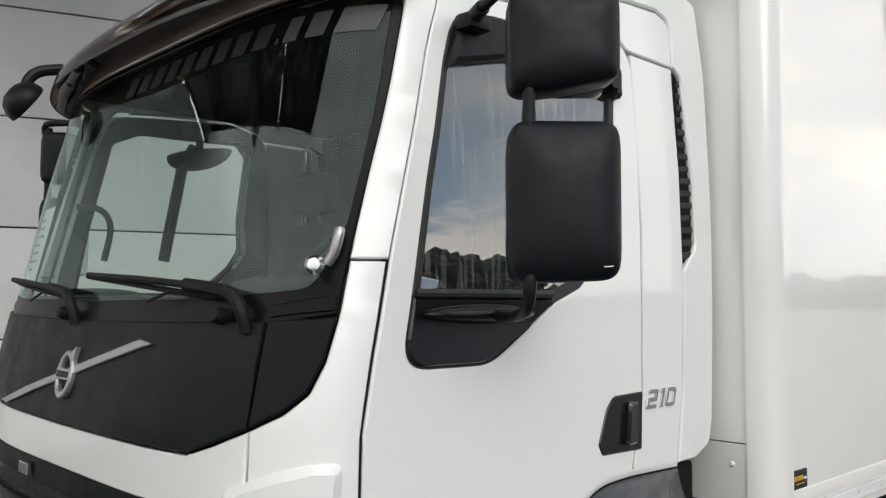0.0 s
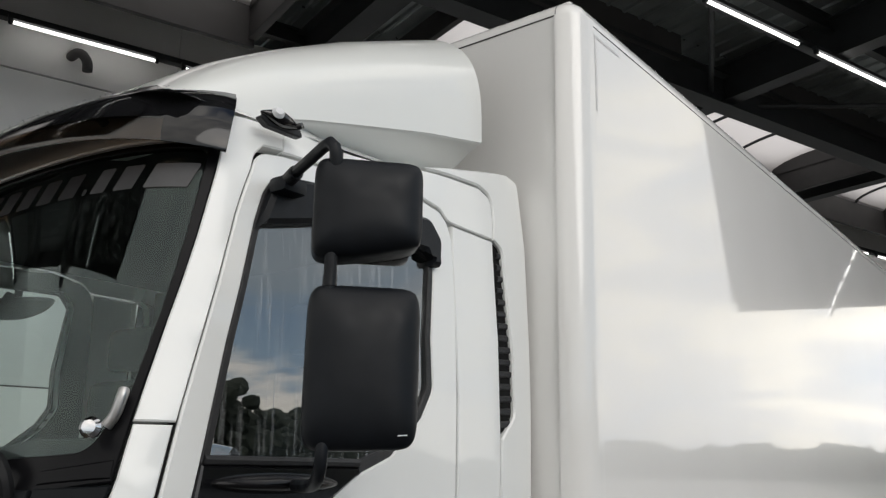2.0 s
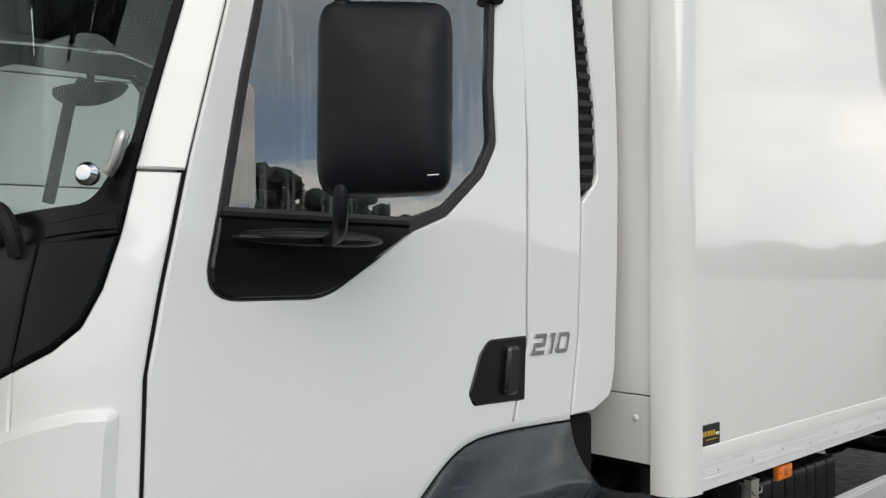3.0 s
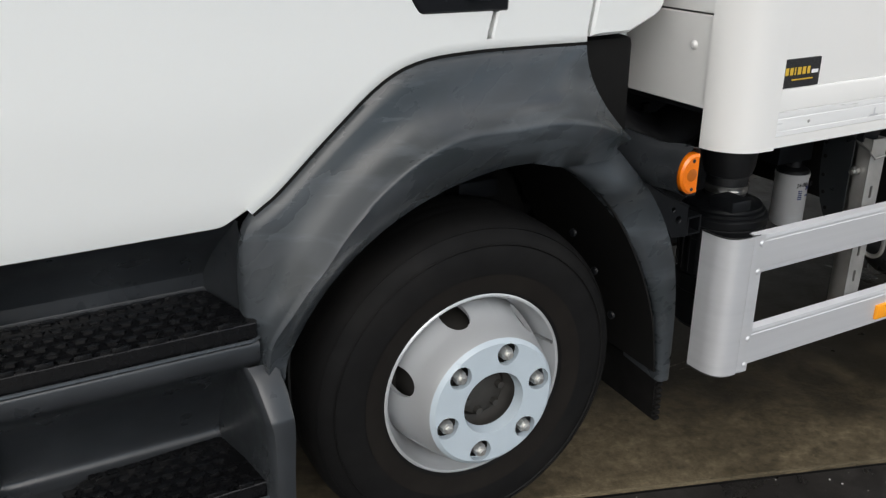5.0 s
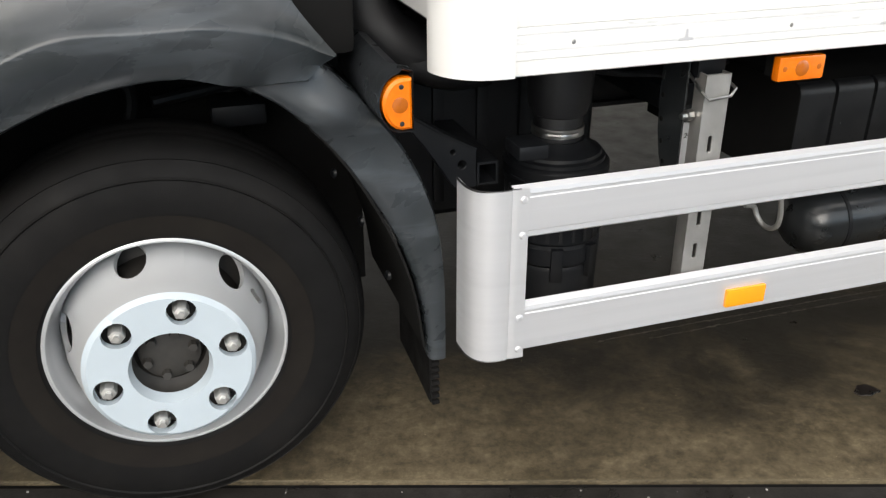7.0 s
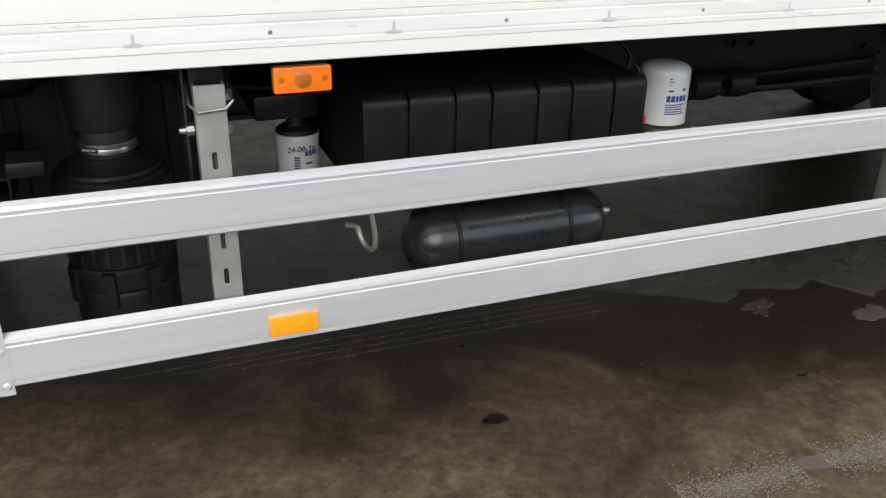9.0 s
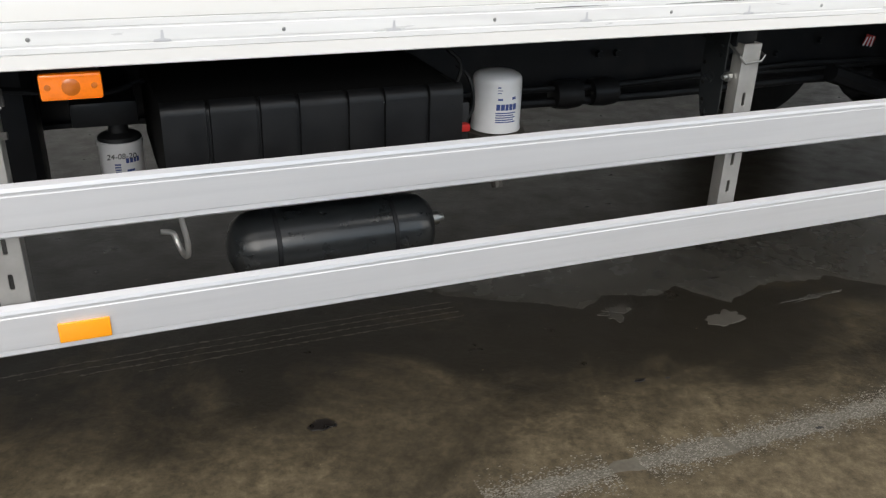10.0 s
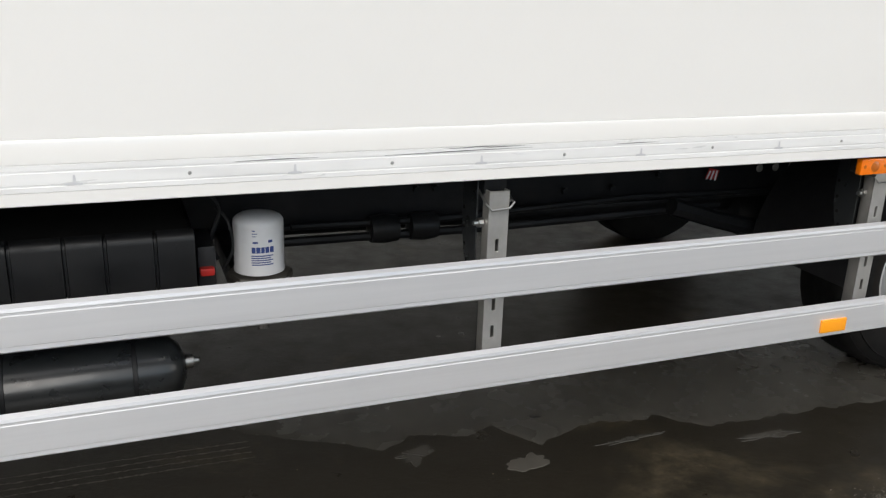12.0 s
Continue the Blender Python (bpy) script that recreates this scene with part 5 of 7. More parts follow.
    for k in range(6):
        a = turn + k * math.tau / 6
        rad = Vector(x) * math.cos(a) + Vector(y) * math.sin(a)
        c = Vector(o) + rad * 0.1205
        part("wheel_nut", lathe([(0.0, 0.303), (0.0065, 0.303), (0.0075, 0.301), (0.0075, 0.296), (0.0135, 0.295), (0.0155, 0.291), (0.0155, 0.262)], c, ax, 6), NUT, tyre)
        b = Vector(o) + rad * 0.045
        part("hub_bolt", lathe([(0.0, 0.248), (0.009, 0.248), (0.0105, 0.234)], b, ax, 6), HUBDUST, tyre)
    part("valve", rod(Vector(o) + Vector((0.17, 0, 0.085)) + Vector(ax) * 0.19, Vector(o) + Vector((0.178, 0, 0.09)) + Vector(ax) * 0.25, 0.004, 8), STEEL, tyre)
    return tyre


wheel(1.473, 0.405, 0.4035, -1, truck, "front_wheel")
wheel(1.473, 2 * YC - 0.405, 0.4035, 1, truck, "front_wheel")
wheel(6.16, 0.52, 0.4035, -1, truck, "rear_wheel")
wheel(6.16, 2 * YC - 0.52, 0.4035, 1, truck, "rear_wheel")
part("front_axle", rod((1.473, 0.42, 0.40), (1.473, 2.13, 0.40), 0.05), CHASSIS, truck)
part("rear_axle", rod((6.16, 0.5, 0.40), (6.16, 2.05, 0.40), 0.08), CHASSIS, truck)
part("differential", lathe([(0, -0.17), (0.10, -0.15), (0.16, -0.05), (0.17, 0.05), (0.10, 0.15), (0, 0.17)], (6.16, 1.275, 0.42), (1, 0, 0), 24), CHASSIS, truck)

# ---- wheel arch in dark plastic ----
N_ = 46
outer = curve_points([(0.955, 0.62), (0.955, 0.78), (0.974, 0.888), (1.045, 0.946), (1.150, 1.040), (1.256, 1.126), (1.340, 1.160), (1.450, 1.169), (1.560, 1.169), (1.725, 1.166)], N_)
crease = curve_points([(0.975, 0.60), (0.985, 0.68), (1.050, 0.770), (1.090, 0.812), (1.147, 0.882), (1.223, 0.950), (1.309, 1.002), (1.396, 1.030), (1.500, 1.030), (1.628, 1.030), (1.730, 1.008), (1.826, 0.962)], N_)
lip = curve_points([(1.010, 0.580), (1.026, 0.640), (1.108, 0.755), (1.215, 0.845), (1.333, 0.904), (1.457, 0.936), (1.560, 0.942), (1.650, 0.922), (1.772, 0.922)], N_)
fade = np.linspace(0, 1, N_)
crease_y = 0.106 + 0.03 * np.clip(1 - fade * 8, 0, 1) + 0.035 * np.clip((fade - 0.88) * 8, 0, 1)
rows = []
for i in range(N_):
    o_, c_, l_ = outer[i], crease[i], lip[i]
    bow = np.clip((fade[i] - 0.72) / 0.28, 0, 1) ** 1.5
    cols = [(o_[0], 0.215, o_[1]), (o_[0], 0.186, o_[1] - 0.002)]
    for k in (0.08, 0.2, 0.35, 0.5, 0.65, 0.78, 0.88, 0.95):
        q = o_ + (c_ - o_) * k
        rise = 0.40 * k ** 0.6 + 0.60 * k ** 4.5
        cols.append((q[0] - 0.024 * bow * math.sin(math.pi * k ** 0.8), 0.186 + (crease_y[i] - 0.186) * rise, q[1]))
    cols.append((c_[0], crease_y[i], c_[1]))
    q = c_ + (l_ - c_) * 0.08
    cols.append((q[0], crease_y[i] - 0.003, q[1]))
    q = c_ + (l_ - c_) * 0.5
    cols.append((q[0], crease_y[i] + 0.012, q[1]))
    cols.append((l_[0], 0.138, l_[1]))
    cols.append((l_[0] + 0.004, 0.148, l_[1] - 0.004 if i > 6 else l_[1]))
    cols.append((l_[0] + 0.01, 0.24, l_[1] + 0.004))
    rows.append(cols)
arch = part("wheel_arch", loft(rows, 0.006), ARCHPL, truck, "dark grey scuffed plastic wheel arch", smooth=50)
part("arch_clip", block((1.475, 0.176, 1.132), (1.520, 0.184, 1.150), 0.003), BLACKPL, arch)
rim_, lip_ = [], []
for i in [i for i in range(6, len(outer)) if outer[i][1] > 0.900]:
    a, b = outer[max(i - 1, 6)], outer[min(i + 1, len(outer) - 1)]
    tx, tz = b[0] - a[0], b[1] - a[1]
    k = math.hypot(tx, tz) or 1.0
    nx, nz = -tz / k, tx / k
    p = outer[i]
    rim_.append([(p[0] + nx * d, y, p[1] + nz * d) for d, y in ((-0.004, 0.190), (0.006, 0.190))])
    lip_.append([(p[0] + nx * d, y, p[1] + nz * d) for d, y in ((0.0035, 0.197), (0.0040, 0.1885), (0.0060, 0.1865), (0.024, 0.1865))])
part("body_seal", loft(rim_, 0.002), DEEP, arch)
part("body_edge", loft(lip_), WHITE, truck, smooth=60)
inner = curve_points([(1.02, 0.50), (1.03, 0.64), (1.10, 0.76), (1.22, 0.86), (1.34, 0.925), (1.46, 0.955), (1.58, 0.955), (1.70, 0.905), (1.81, 0.79), (1.90, 0.64), (1.96, 0.48), (1.985, 0.32)], 40)
part("arch_liner", loft([[(p[0], y, p[1]) for y in (0.16, 0.30, 0.50, 0.62)] for p in inner], 0.005), DEEP, truck, "black wheel arch liner")

part("wheelhouse_wall", sheet([(0.97, 0.20), (1.985, 0.20), (1.985, 0.50), (1.90, 0.70), (1.72, 0.93), (1.58, 0.97), (1.30, 0.93), (0.97, 0.70)], flat("y", 0.735, -1.0), thick=0.01, step=0.2, soft=0.002), DEEP, truck, "black inner wheel house panel")

# rear half of the mudguard and its flap
ri = curve_points([(1.655, 0.916), (1.733, 0.866), (1.815, 0.774), (1.900, 0.642), (1.955, 0.520), (1.984, 0.400), (1.992, 0.290)], 34)
ro = curve_points([(1.800, 0.945), (1.850, 0.893), (1.912, 0.824), (1.968, 0.735), (2.010, 0.625), (2.027, 0.507), (2.030, 0.380), (2.030, 0.288)], 34)
rows = []
for k, (a, b) in enumerate(zip(ri, ro)):
    d_ = b - a
    hump = 0.024 * math.exp(-((k - 5.5) / 2.4) ** 2) - 0.012 * math.exp(-((k - 10) / 3.0) ** 2)
    row = [(a[0] + 0.005, 0.30, a[1] + 0.005), (a[0], 0.168, a[1]), (a[0] + d_[0] * 0.06, 0.156 - 0.3 * hump, a[1] + d_[1] * 0.06)]
    row += [(a[0] + d_[0] * g, 0.150 - hump * math.sin(math.pi * g) ** 0.7, a[1] + d_[1] * g) for g in (0.25, 0.5, 0.75)]
    row += [(a[0] + d_[0] * 0.95, 0.154, a[1] + d_[1] * 0.95), (b[0], 0.166, b[1]), (b[0], 0.42, b[1])]
    rows.append(row)
guard = part("mudguard", loft(rows, 0.005), ARCHPL, truck, "dark grey plastic mudguard", smooth=50)
flap = part("mud_flap", loft([[(2.006, 0.168, z), (2.010, 0.30, z), (2.012, 0.44, z)] for z in (0.52, 0.36, 0.26, 0.168)], 0.01), RUBBER, truck, "black rubber mud flap with a ragged edge")
for k in range(7):
    part("torn_edge", block((1.998, 0.158, 0.166 + k * 0.017), (2.016, 0.170 + 0.004 * (k % 3), 0.176 + k * 0.017), 0.003), RUBBER, flap)
for x, z, y in ((1.905, 0.56, 0.32), (1.955, 0.43, 0.30), (1.86, 0.66, 0.36)):
    part("liner_bolt", lathe([(0, 0.006), (0.008, 0.005), (0.012, 0.0)], (x - 0.012, y, z), (-0.9, -0.3, 0.1), 10), CHASSIS, flap)

# side turn lamp on its bracket
LX, LZ = 1.910, 0.895
hood = [(LX + 0.024, LZ - 0.050), (LX + 0.024, LZ + 0.052), (LX + 0.006, LZ + 0.056)] + [(LX + 0.002 - 0.036 * math.sin(a), LZ + 0.050 * math.cos(a)) for a in np.linspace(0.15, math.pi - 0.1, 15)] + [(LX, LZ - 0.050)]
rows = []
for y, g, dz in ((0.044, 0.99, 0.0), (0.040, 1.03, 0.0), (0.075, 1.03, 0.001), (0.11, 1.0, -0.004), (0.14, 0.97, -0.008), (0.24, 0.97, -0.006), (0.40, 0.97, 0.0)):
    rows.append([(LX + (px - LX) * g, y, LZ + (pz - LZ) * g + dz) for px, pz in hood + hood[:1]])
arm = part("lamp_bracket", loft(rows, 0.002), PLASTIC, truck, "dark grey moulded lamp arm", smooth=40)
lens = [(LX + 0.020, LZ - 0.044), (LX + 0.020, LZ + 0.044)] + [(LX + 0.005 - 0.036 * math.sin(a), LZ + 0.045 * math.cos(a)) for a in np.linspace(0.0, math.pi, 17)]
lamp = part("turn_lamp", sheet(lens, flat("y", 0.046, -1.0), off=0.016, thick=0.020, step=0.012, soft=0.005), AMBER, arm, "amber side turn lamp")
part("bulb_shade", lathe([(0, 0.002), (0.010, 0.001), (0.014, 0)], (LX - 0.002, 0.0295, LZ), (0, -1, 0), 16), AMBERDARK, lamp)
for z in (LZ + 0.031, LZ - 0.033):
    part("lamp_screw", lathe([(0, 0.002), (0.004, 0.001), (0.005, 0)], (LX + 0.001, 0.0305, z), (0, -1, 0), 10), BLACKPL, lamp)
bracket = part("guard_bracket", sheet([(1.955, 0.825), (1.965, 0.800), (2.02, 0.730), (2.078, 0.640), (2.128, 0.635), (2.128, 0.718), (2.06, 0.755), (2.005, 0.790)], flat("y", 0.250, -1.0), holes=[[(cx_ + r_ * math.cos(a), cz_ + r_ * math.sin(a)) for a in np.linspace(0, math.tau, 12, endpoint=False)] for cx_, cz_, r_ in ((2.076, 0.718, 0.0055), (2.096, 0.688, 0.009))], thick=0.03, step=0.05, soft=0.002), CHASSIS, truck, "black steel bracket")
part("square_tube", sheet([(2.130, 0.636), (2.178, 0.636), (2.178, 0.688), (2.130, 0.688)], flat("y", 0.252, -1.0), holes=[[(2.136, 0.642), (2.172, 0.642), (2.172, 0.682), (2.136, 0.682)]], thick=0.30, step=0.05, soft=0.001), CHASSIS, bracket)
part("bracket_edge", loft([[(x, 0.246, z), (x, 0.275, z + 0.002)] for x, z in ((1.965, 0.818), (2.005, 0.794), (2.06, 0.758), (2.128, 0.721))], 0.003), CHASSIS, bracket)
part("guard_hinge", block((2.185, 0.16, 0.715), (2.25, 0.24, 0.745), 0.006), CHASSIS, bracket)

# ---- cab steps ----
steps = part("step_housing", block((0.30, 0.352, 0.33), (0.985, 0.39, 0.93), 0.012), PLASTIC, truck, "dark grey plastic step housing")
UPPER = [(0.30, 0.152), (0.966, 0.152), (0.972, 0.165), (0.920, 0.338), (0.908, 0.347), (0.30, 0.345)]
LOWER = [(0.44, 0.124), (0.952, 0.124), (0.958, 0.136), (0.912, 0.318), (0.900, 0.327), (0.645, 0.308), (0.620, 0.296)]
for z, outline in ((0.715, UPPER), (0.375, LOWER)):
    tread = part("step_tread", sheet(outline, flat("z", z - 0.004, 1.0), thick=0.034, step=0.05, soft=0.002), TREAD, steps, "black toothed step tread, wet and shiny")
    y0 = outline[0][1]
    lug = bmesh.new()
    for j in range(6):
        for i in range(24):
            x, y = 0.33 + i * 0.0335 + (j % 2) * 0.0167, y0 + 0.006 + j * 0.0325
            if not inside(outline, [x - 0.012, x + 0.020], [y - 0.001, y + 0.012]).all():
                continue
            tip, foot = z - 0.0006, z - 0.005
            rim = [(x - 0.013, y + 0.010), (x - 0.008, y + 0.001), (x + 0.008, y), (x + 0.014, y + 0.008)]
            base = [(x - 0.015, y + 0.020), (x - 0.010, y + 0.022), (x + 0.009, y + 0.022), (x + 0.015, y + 0.019)]
            top = [lug.verts.new((p[0], p[1], tip - 0.002 * (k in (0, 3)))) for k, p in enumerate(rim)]
            low_ = [lug.verts.new((p[0], p[1], foot)) for p in rim]
            back_ = [lug.verts.new((p[0], p[1], foot)) for p in base]
            for k in range(3):
                lug.faces.new([top[k], top[k + 1], low_[k + 1], low_[k]])
                lug.faces.new([top[k + 1], top[k], back_[k], back_[k + 1]])
    tagged(part("grip_teeth", lug, TREAD, tread, smooth=0), kind="stuff")
    for k in range(9):
        xa = 0.40 + k * 0.062
        if inside(outline, [xa + 0.01], [y0 + 0.012])[0]:
            part("edge_tooth", block((xa, y0 + 0.001, z - 0.006), (xa + 0.030, y0 + 0.012, z + 0.006), 0.002), TREAD, tread)
        if inside(outline, [xa + 0.01, xa + 0.045], [outline[-1][1] - 0.012] * 2).all():
            part("edge_tooth", block((xa, outline[-1][1] - 0.016, z - 0.006), (xa + 0.045, outline[-1][1] - 0.011, z + 0.003), 0.001), TREAD, tread)
    # paler rod: faint scuffs and the edge's highlight put into its colour
    part("step_edge", pipe([(0.30, y0 - 0.006, z - 0.038), (0.955, y0 - 0.006, z - 0.038), (0.972, y0 + 0.004, z - 0.038)], 0.0042, 8), ARCHPL, steps)
XS = np.linspace(0.30, 0.968, 7)
part("step_lip", loft([[(x, y, z) for y, z in ((0.152, 0.676), (0.146, 0.674), (0.142, 0.668), (0.146, 0.640), (0.158, 0.618), (0.185, 0.608))] for x in XS], 0.005), PLASTIC, steps, "smudged lip below the upper tread", smooth=60)
part("step_lip", loft([[(x, y, z) for y, z in ((0.124, 0.336), (0.116, 0.334), (0.114, 0.328), (0.118, 0.308), (0.15, 0.296))] for x in XS], 0.005), PLASTIC, steps, smooth=60)
part("step_riser", loft([[(x, y, z) for y, z in ((0.305, 0.366), (0.322, 0.370), (0.332, 0.378), (0.336, 0.392), (0.326, 0.43), (0.304, 0.48), (0.270, 0.54), (0.225, 0.59), (0.180, 0.612))] for x in XS]), PLASTIC, steps, smooth=70)
part("upper_riser", loft([[(x, y, z) for y, z in ((0.330, 0.706), (0.345, 0.709), (0.354, 0.718), (0.356, 0.734), (0.348, 0.756), (0.318, 0.80), (0.28, 0.84), (0.235, 0.875), (0.215, 0.895))] for x in XS]), PLASTIC, steps, smooth=70)
part("step_side", loft([[(x + 0.006 * math.sin(k * math.pi), y, 0.700 + 0.20 * k) for k in np.linspace(0, 1, 6)] for x, y in ((0.905, 0.362), (0.916, 0.350), (0.935, 0.30), (0.950, 0.25), (0.958, 0.22), (0.962, 0.203))]), PLASTIC, steps, smooth=60)
part("step_floor", sheet([(0.30, 0.10), (0.470, 0.124), (0.63, 0.306), (0.30, 0.335)], flat("z", 0.366, 1.0), thick=0.02, step=0.08, soft=0.004), PLASTIC, steps)
cheek = []
for z in np.concatenate([np.linspace(0.318, 0.505, 8), [0.518, 0.524, 0.528, 0.534, 0.548, 0.57, 0.59, 0.606, 0.614, 0.620]]):
    yf = np.interp(z, [0.318, 0.34, 0.50, 0.524, 0.57, 0.606, 0.620], [0.086, 0.080, 0.081, 0.084, 0.110, 0.134, 0.150])
    xi = np.interp(z, [0.318, 0.50, 0.60, 0.62], [0.958, 0.960, 0.944, 0.936])
    xr = np.interp(z, [0.318, 0.40, 0.50, 0.57, 0.62], [0.998, 1.002, 1.010, 1.008, 1.000])
    xb = np.interp(z, [0.318, 0.38, 0.50, 0.62], [0.906, 0.908, 0.918, 0.930])
    cheek.append([(xb, 0.335, z), (xb + (xi - xb) * 0.5, 0.5 * (0.335 + yf) + 0.02, z), (xi - 0.006, yf + 0.030, z), (xi, yf + 0.010, z), (xi + 0.006, yf + 0.002, z), (xi + 0.014, yf, z), (xr - 0.008, yf, z), (xr - 0.002, yf + 0.003, z), (xr, yf + 0.010, z), (xr, 0.335, z)])
part("step_cheek", loft(cheek), PLASTIC, steps, "dark plastic side cheek with a sloped top", smooth=32)
part("lower_sill", block((0.30, 0.135, 0.285), (0.955, 0.33, 0.316), 0.01), PLASTIC, steps)

# ---- the cargo box ----
X0, X1, BT, BB, BW = 1.985, 9.35, 3.43, 0.932, 2.55
body = part("cargo_side", sheet([(2.072, 1.066), (X1 - 0.08, 1.066), (X1 - 0.08, 3.340), (2.072, 3.340)], flat("y", 0.0, -1.0), off=0.0, thick=0.05, step=0.6, soft=0.001), BOXWHITE, truck, "glossy white box side panel")
part("cargo_side", sheet([(2.072, 0.94), (X1 - 0.08, 0.94), (X1 - 0.08, 3.368), (2.072, 3.368)], flat("y", BW, 1.0), off=0.0, thick=0.05, step=0.6, soft=0.001), BOXWHITE, truck)
front = part("cargo_front", sheet([(0.083, 1.222), (BW - 0.083, 1.222), (BW - 0.083, 3.352), (0.083, 3.352)], flat("x", X0, -1.0), off=0.002, thick=0.05, step=0.5, soft=0.002), BOXWHITE, truck, "white box front wall")
plate = part("front_kick_plate", sheet([(0.083, 1.020), (BW - 0.083, 1.020), (BW - 0.083, 1.219), (0.083, 1.219)], flat("x", X0, -1.0), off=0.006, thick=0.05, step=0.3, soft=0.002), BOXWHITE, truck)
for k in range(7):
    part("dome_rivet", lathe([(0, 0.006), (0.006, 0.005), (0.011, 0)], (X0 - 0.006, 0.139 + k * 0.38, 1.152), (-1, 0, 0), 12), BOXWHITE, plate)
part("front_panel_seam", block((X0 - 0.0035, 0.095, 1.222), (X0 - 0.002, 2.45, 1.2225)), DEEP, front)


def corner(a0, a1, cx, cy, r, n=10):
    return [(cx + r * math.cos(a), cy + r * math.sin(a)) for a in np.linspace(a0, a1, n)]


for cy, sg in ((0.0, 1), (BW, -1)):
    arc = [(X0 - 0.0, cy + sg * 0.085)] + [(X0 + 0.085 - 0.085 * math.cos(a), cy + sg * (0.085 - 0.085 * math.sin(a))) for a in np.linspace(0.05, math.pi / 2 - 0.05, 14)] + [(2.070, cy), (2.098, cy - sg * 0.001)]
    post = part("corner_post", loft([[(x, y, z) for x, y in arc] for z in (BB + 0.003, 1.5, 2.4, 3.352)], 0.012), BOXWHITE, truck, "rounded white corner profile", smooth=40)
    for x_ in (2.071,):
        part("post_seam", block((x_ - 0.0015, min(cy, cy - sg * 0.0025), 1.0), (x_ + 0.0015, max(cy, cy - sg * 0.0025), 3.36)), SEAM, post)
    cap_rows = []
    for t in np.linspace(0, math.pi / 2, 11):
        r, z = 0.085 * math.cos(t), 3.358 + 0.072 * math.sin(t)
        cap_rows.append([(X0 + 0.085 - r * math.cos(a), cy + sg * (0.085 - r * math.sin(a)), z) for a in np.linspace(0, math.pi / 2, 16)])
    cap = part("corner_cap", loft(cap_rows), BOXWHITE, post, "moulded white corner cap", smooth=60)
    part("cap_seam", pipe([(x, y, 3.355) for x, y in arc[1:-2]], 0.0022, 6), BLACKPL, cap)
    part("cap_seam", pipe([(X0 + 0.086 - 0.086 * math.cos(t), cy + sg * 0.0865, 3.358 + 0.0725 * math.sin(t)) for t in np.linspace(0, 1.5, 14)], 0.0016, 6), BLACKPL, cap)
    rail_prof = [(cy, 3.3435), (cy - sg * 0.0015, 3.36)] + [(cy + sg * (0.085 - 0.085 * math.cos(t)), 3.358 + 0.072 * math.sin(t)) for t in np.linspace(0.2, math.pi / 2, 11)] + [(cy + sg * 0.13, BT)]
    rail = part("roof_rail", loft([[(x, y, z) for y, z in rail_prof] for x in (2.071, 4.5, 7.0, X1)], 0.012), BOXWHITE, truck, "white roof edge profile", smooth=50)
    part("rail_seam", block((2.08, min(cy, cy - sg * 0.0015), 3.3405), (X1, max(cy, cy - sg * 0.0015), 3.3430)), BLACKPL, rail)
head_prof = [(X0 + 0.085 - 0.085 * math.cos(t), 3.358 + 0.072 * math.sin(t)) for t in np.linspace(0, math.pi / 2, 12)] + [(X0 + 0.13, BT)]
head = part("front_rail", loft([[(x, y, z) for x, z in head_prof] for y in (0.0865, 1.27, BW - 0.0865)], 0.012), BOXWHITE, truck, smooth=50)
part("rail_seam", block((X0 - 0.0045, 0.09, 3.351), (X0 - 0.002, BW - 0.09, 3.3555)), BLACKPL, head)
part("cargo_roof", block((X0 + 0.05, 0.05, BT - 0.03), (X1, BW - 0.05, BT - 0.002), 0.004), BOXWHITE, truck)
part("cargo_floor", block((X0 + 0.02, 0.02, 1.0), (X1, BW - 0.02, 1.055), 0.004), CHASSIS, truck)
part("cargo_rear", block((X1 - 0.06, 0.02, 0.96), (X1, BW - 0.02, 3.40), 0.01), BOXWHITE, truck)

# bottom rail: white lip, worn aluminium strip with rivets
low = part("bottom_rail", loft([[(x, y, z) for y, z in ((0.02, BB), (0.0, BB + 0.002), (-0.002, BB + 0.004), (-0.002, 0.960), (0.0, 0.961), (0.0, 1.017), (-0.003, 1.018), (-0.003, 1.060), (-0.0012, 1.0655), (0.003, 1.0665))] for x in (2.10, 4.5, 7.0, X1 - 0.05)], 0.01), BOXWHITE, truck, "white lower edge profile")
strip = part("aluminium_strip", loft([[(x, y, z) for y, z in ((-0.001, 0.9605), (-0.0035, 0.9625), (-0.0035, 0.972), (-0.0018, 0.973), (-0.0018, 0.976), (-0.0035, 0.977), (-0.0035, 1.000), (-0.0018, 1.001), (-0.0018, 1.004), (-0.0035, 1.005), (-0.0035, 1.0155), (-0.001, 1.0168))] for x in (2.10, 3.0, 4.5, 7.0, X1 - 0.05)]), ALUSTRIP, low, "scuffed aluminium rub strip", smooth=20)
x = 2.207
while x < 7.5:
    part("strip_rivet", lathe([(0, 0.002), (0.0028, 0.0015), (0.0042, 0)], (x, -0.0036, 0.987), (0, -1, 0), 10), STEEL, strip)
    part("strip_mark", sheet([(x + 0.203, 0.9745), (x + 0.235, 0.9745), (x + 0.233, 0.9785), (x + 0.2230, 0.9800), (x + 0.2218, 0.9945), (x + 0.2178, 0.9945), (x + 0.2165, 0.9800), (x + 0.205, 0.9785)], flat("y", -0.0042, -1.0), thick=0.0, step=0.05, soft=0), ALU, strip)
    x += 0.4403
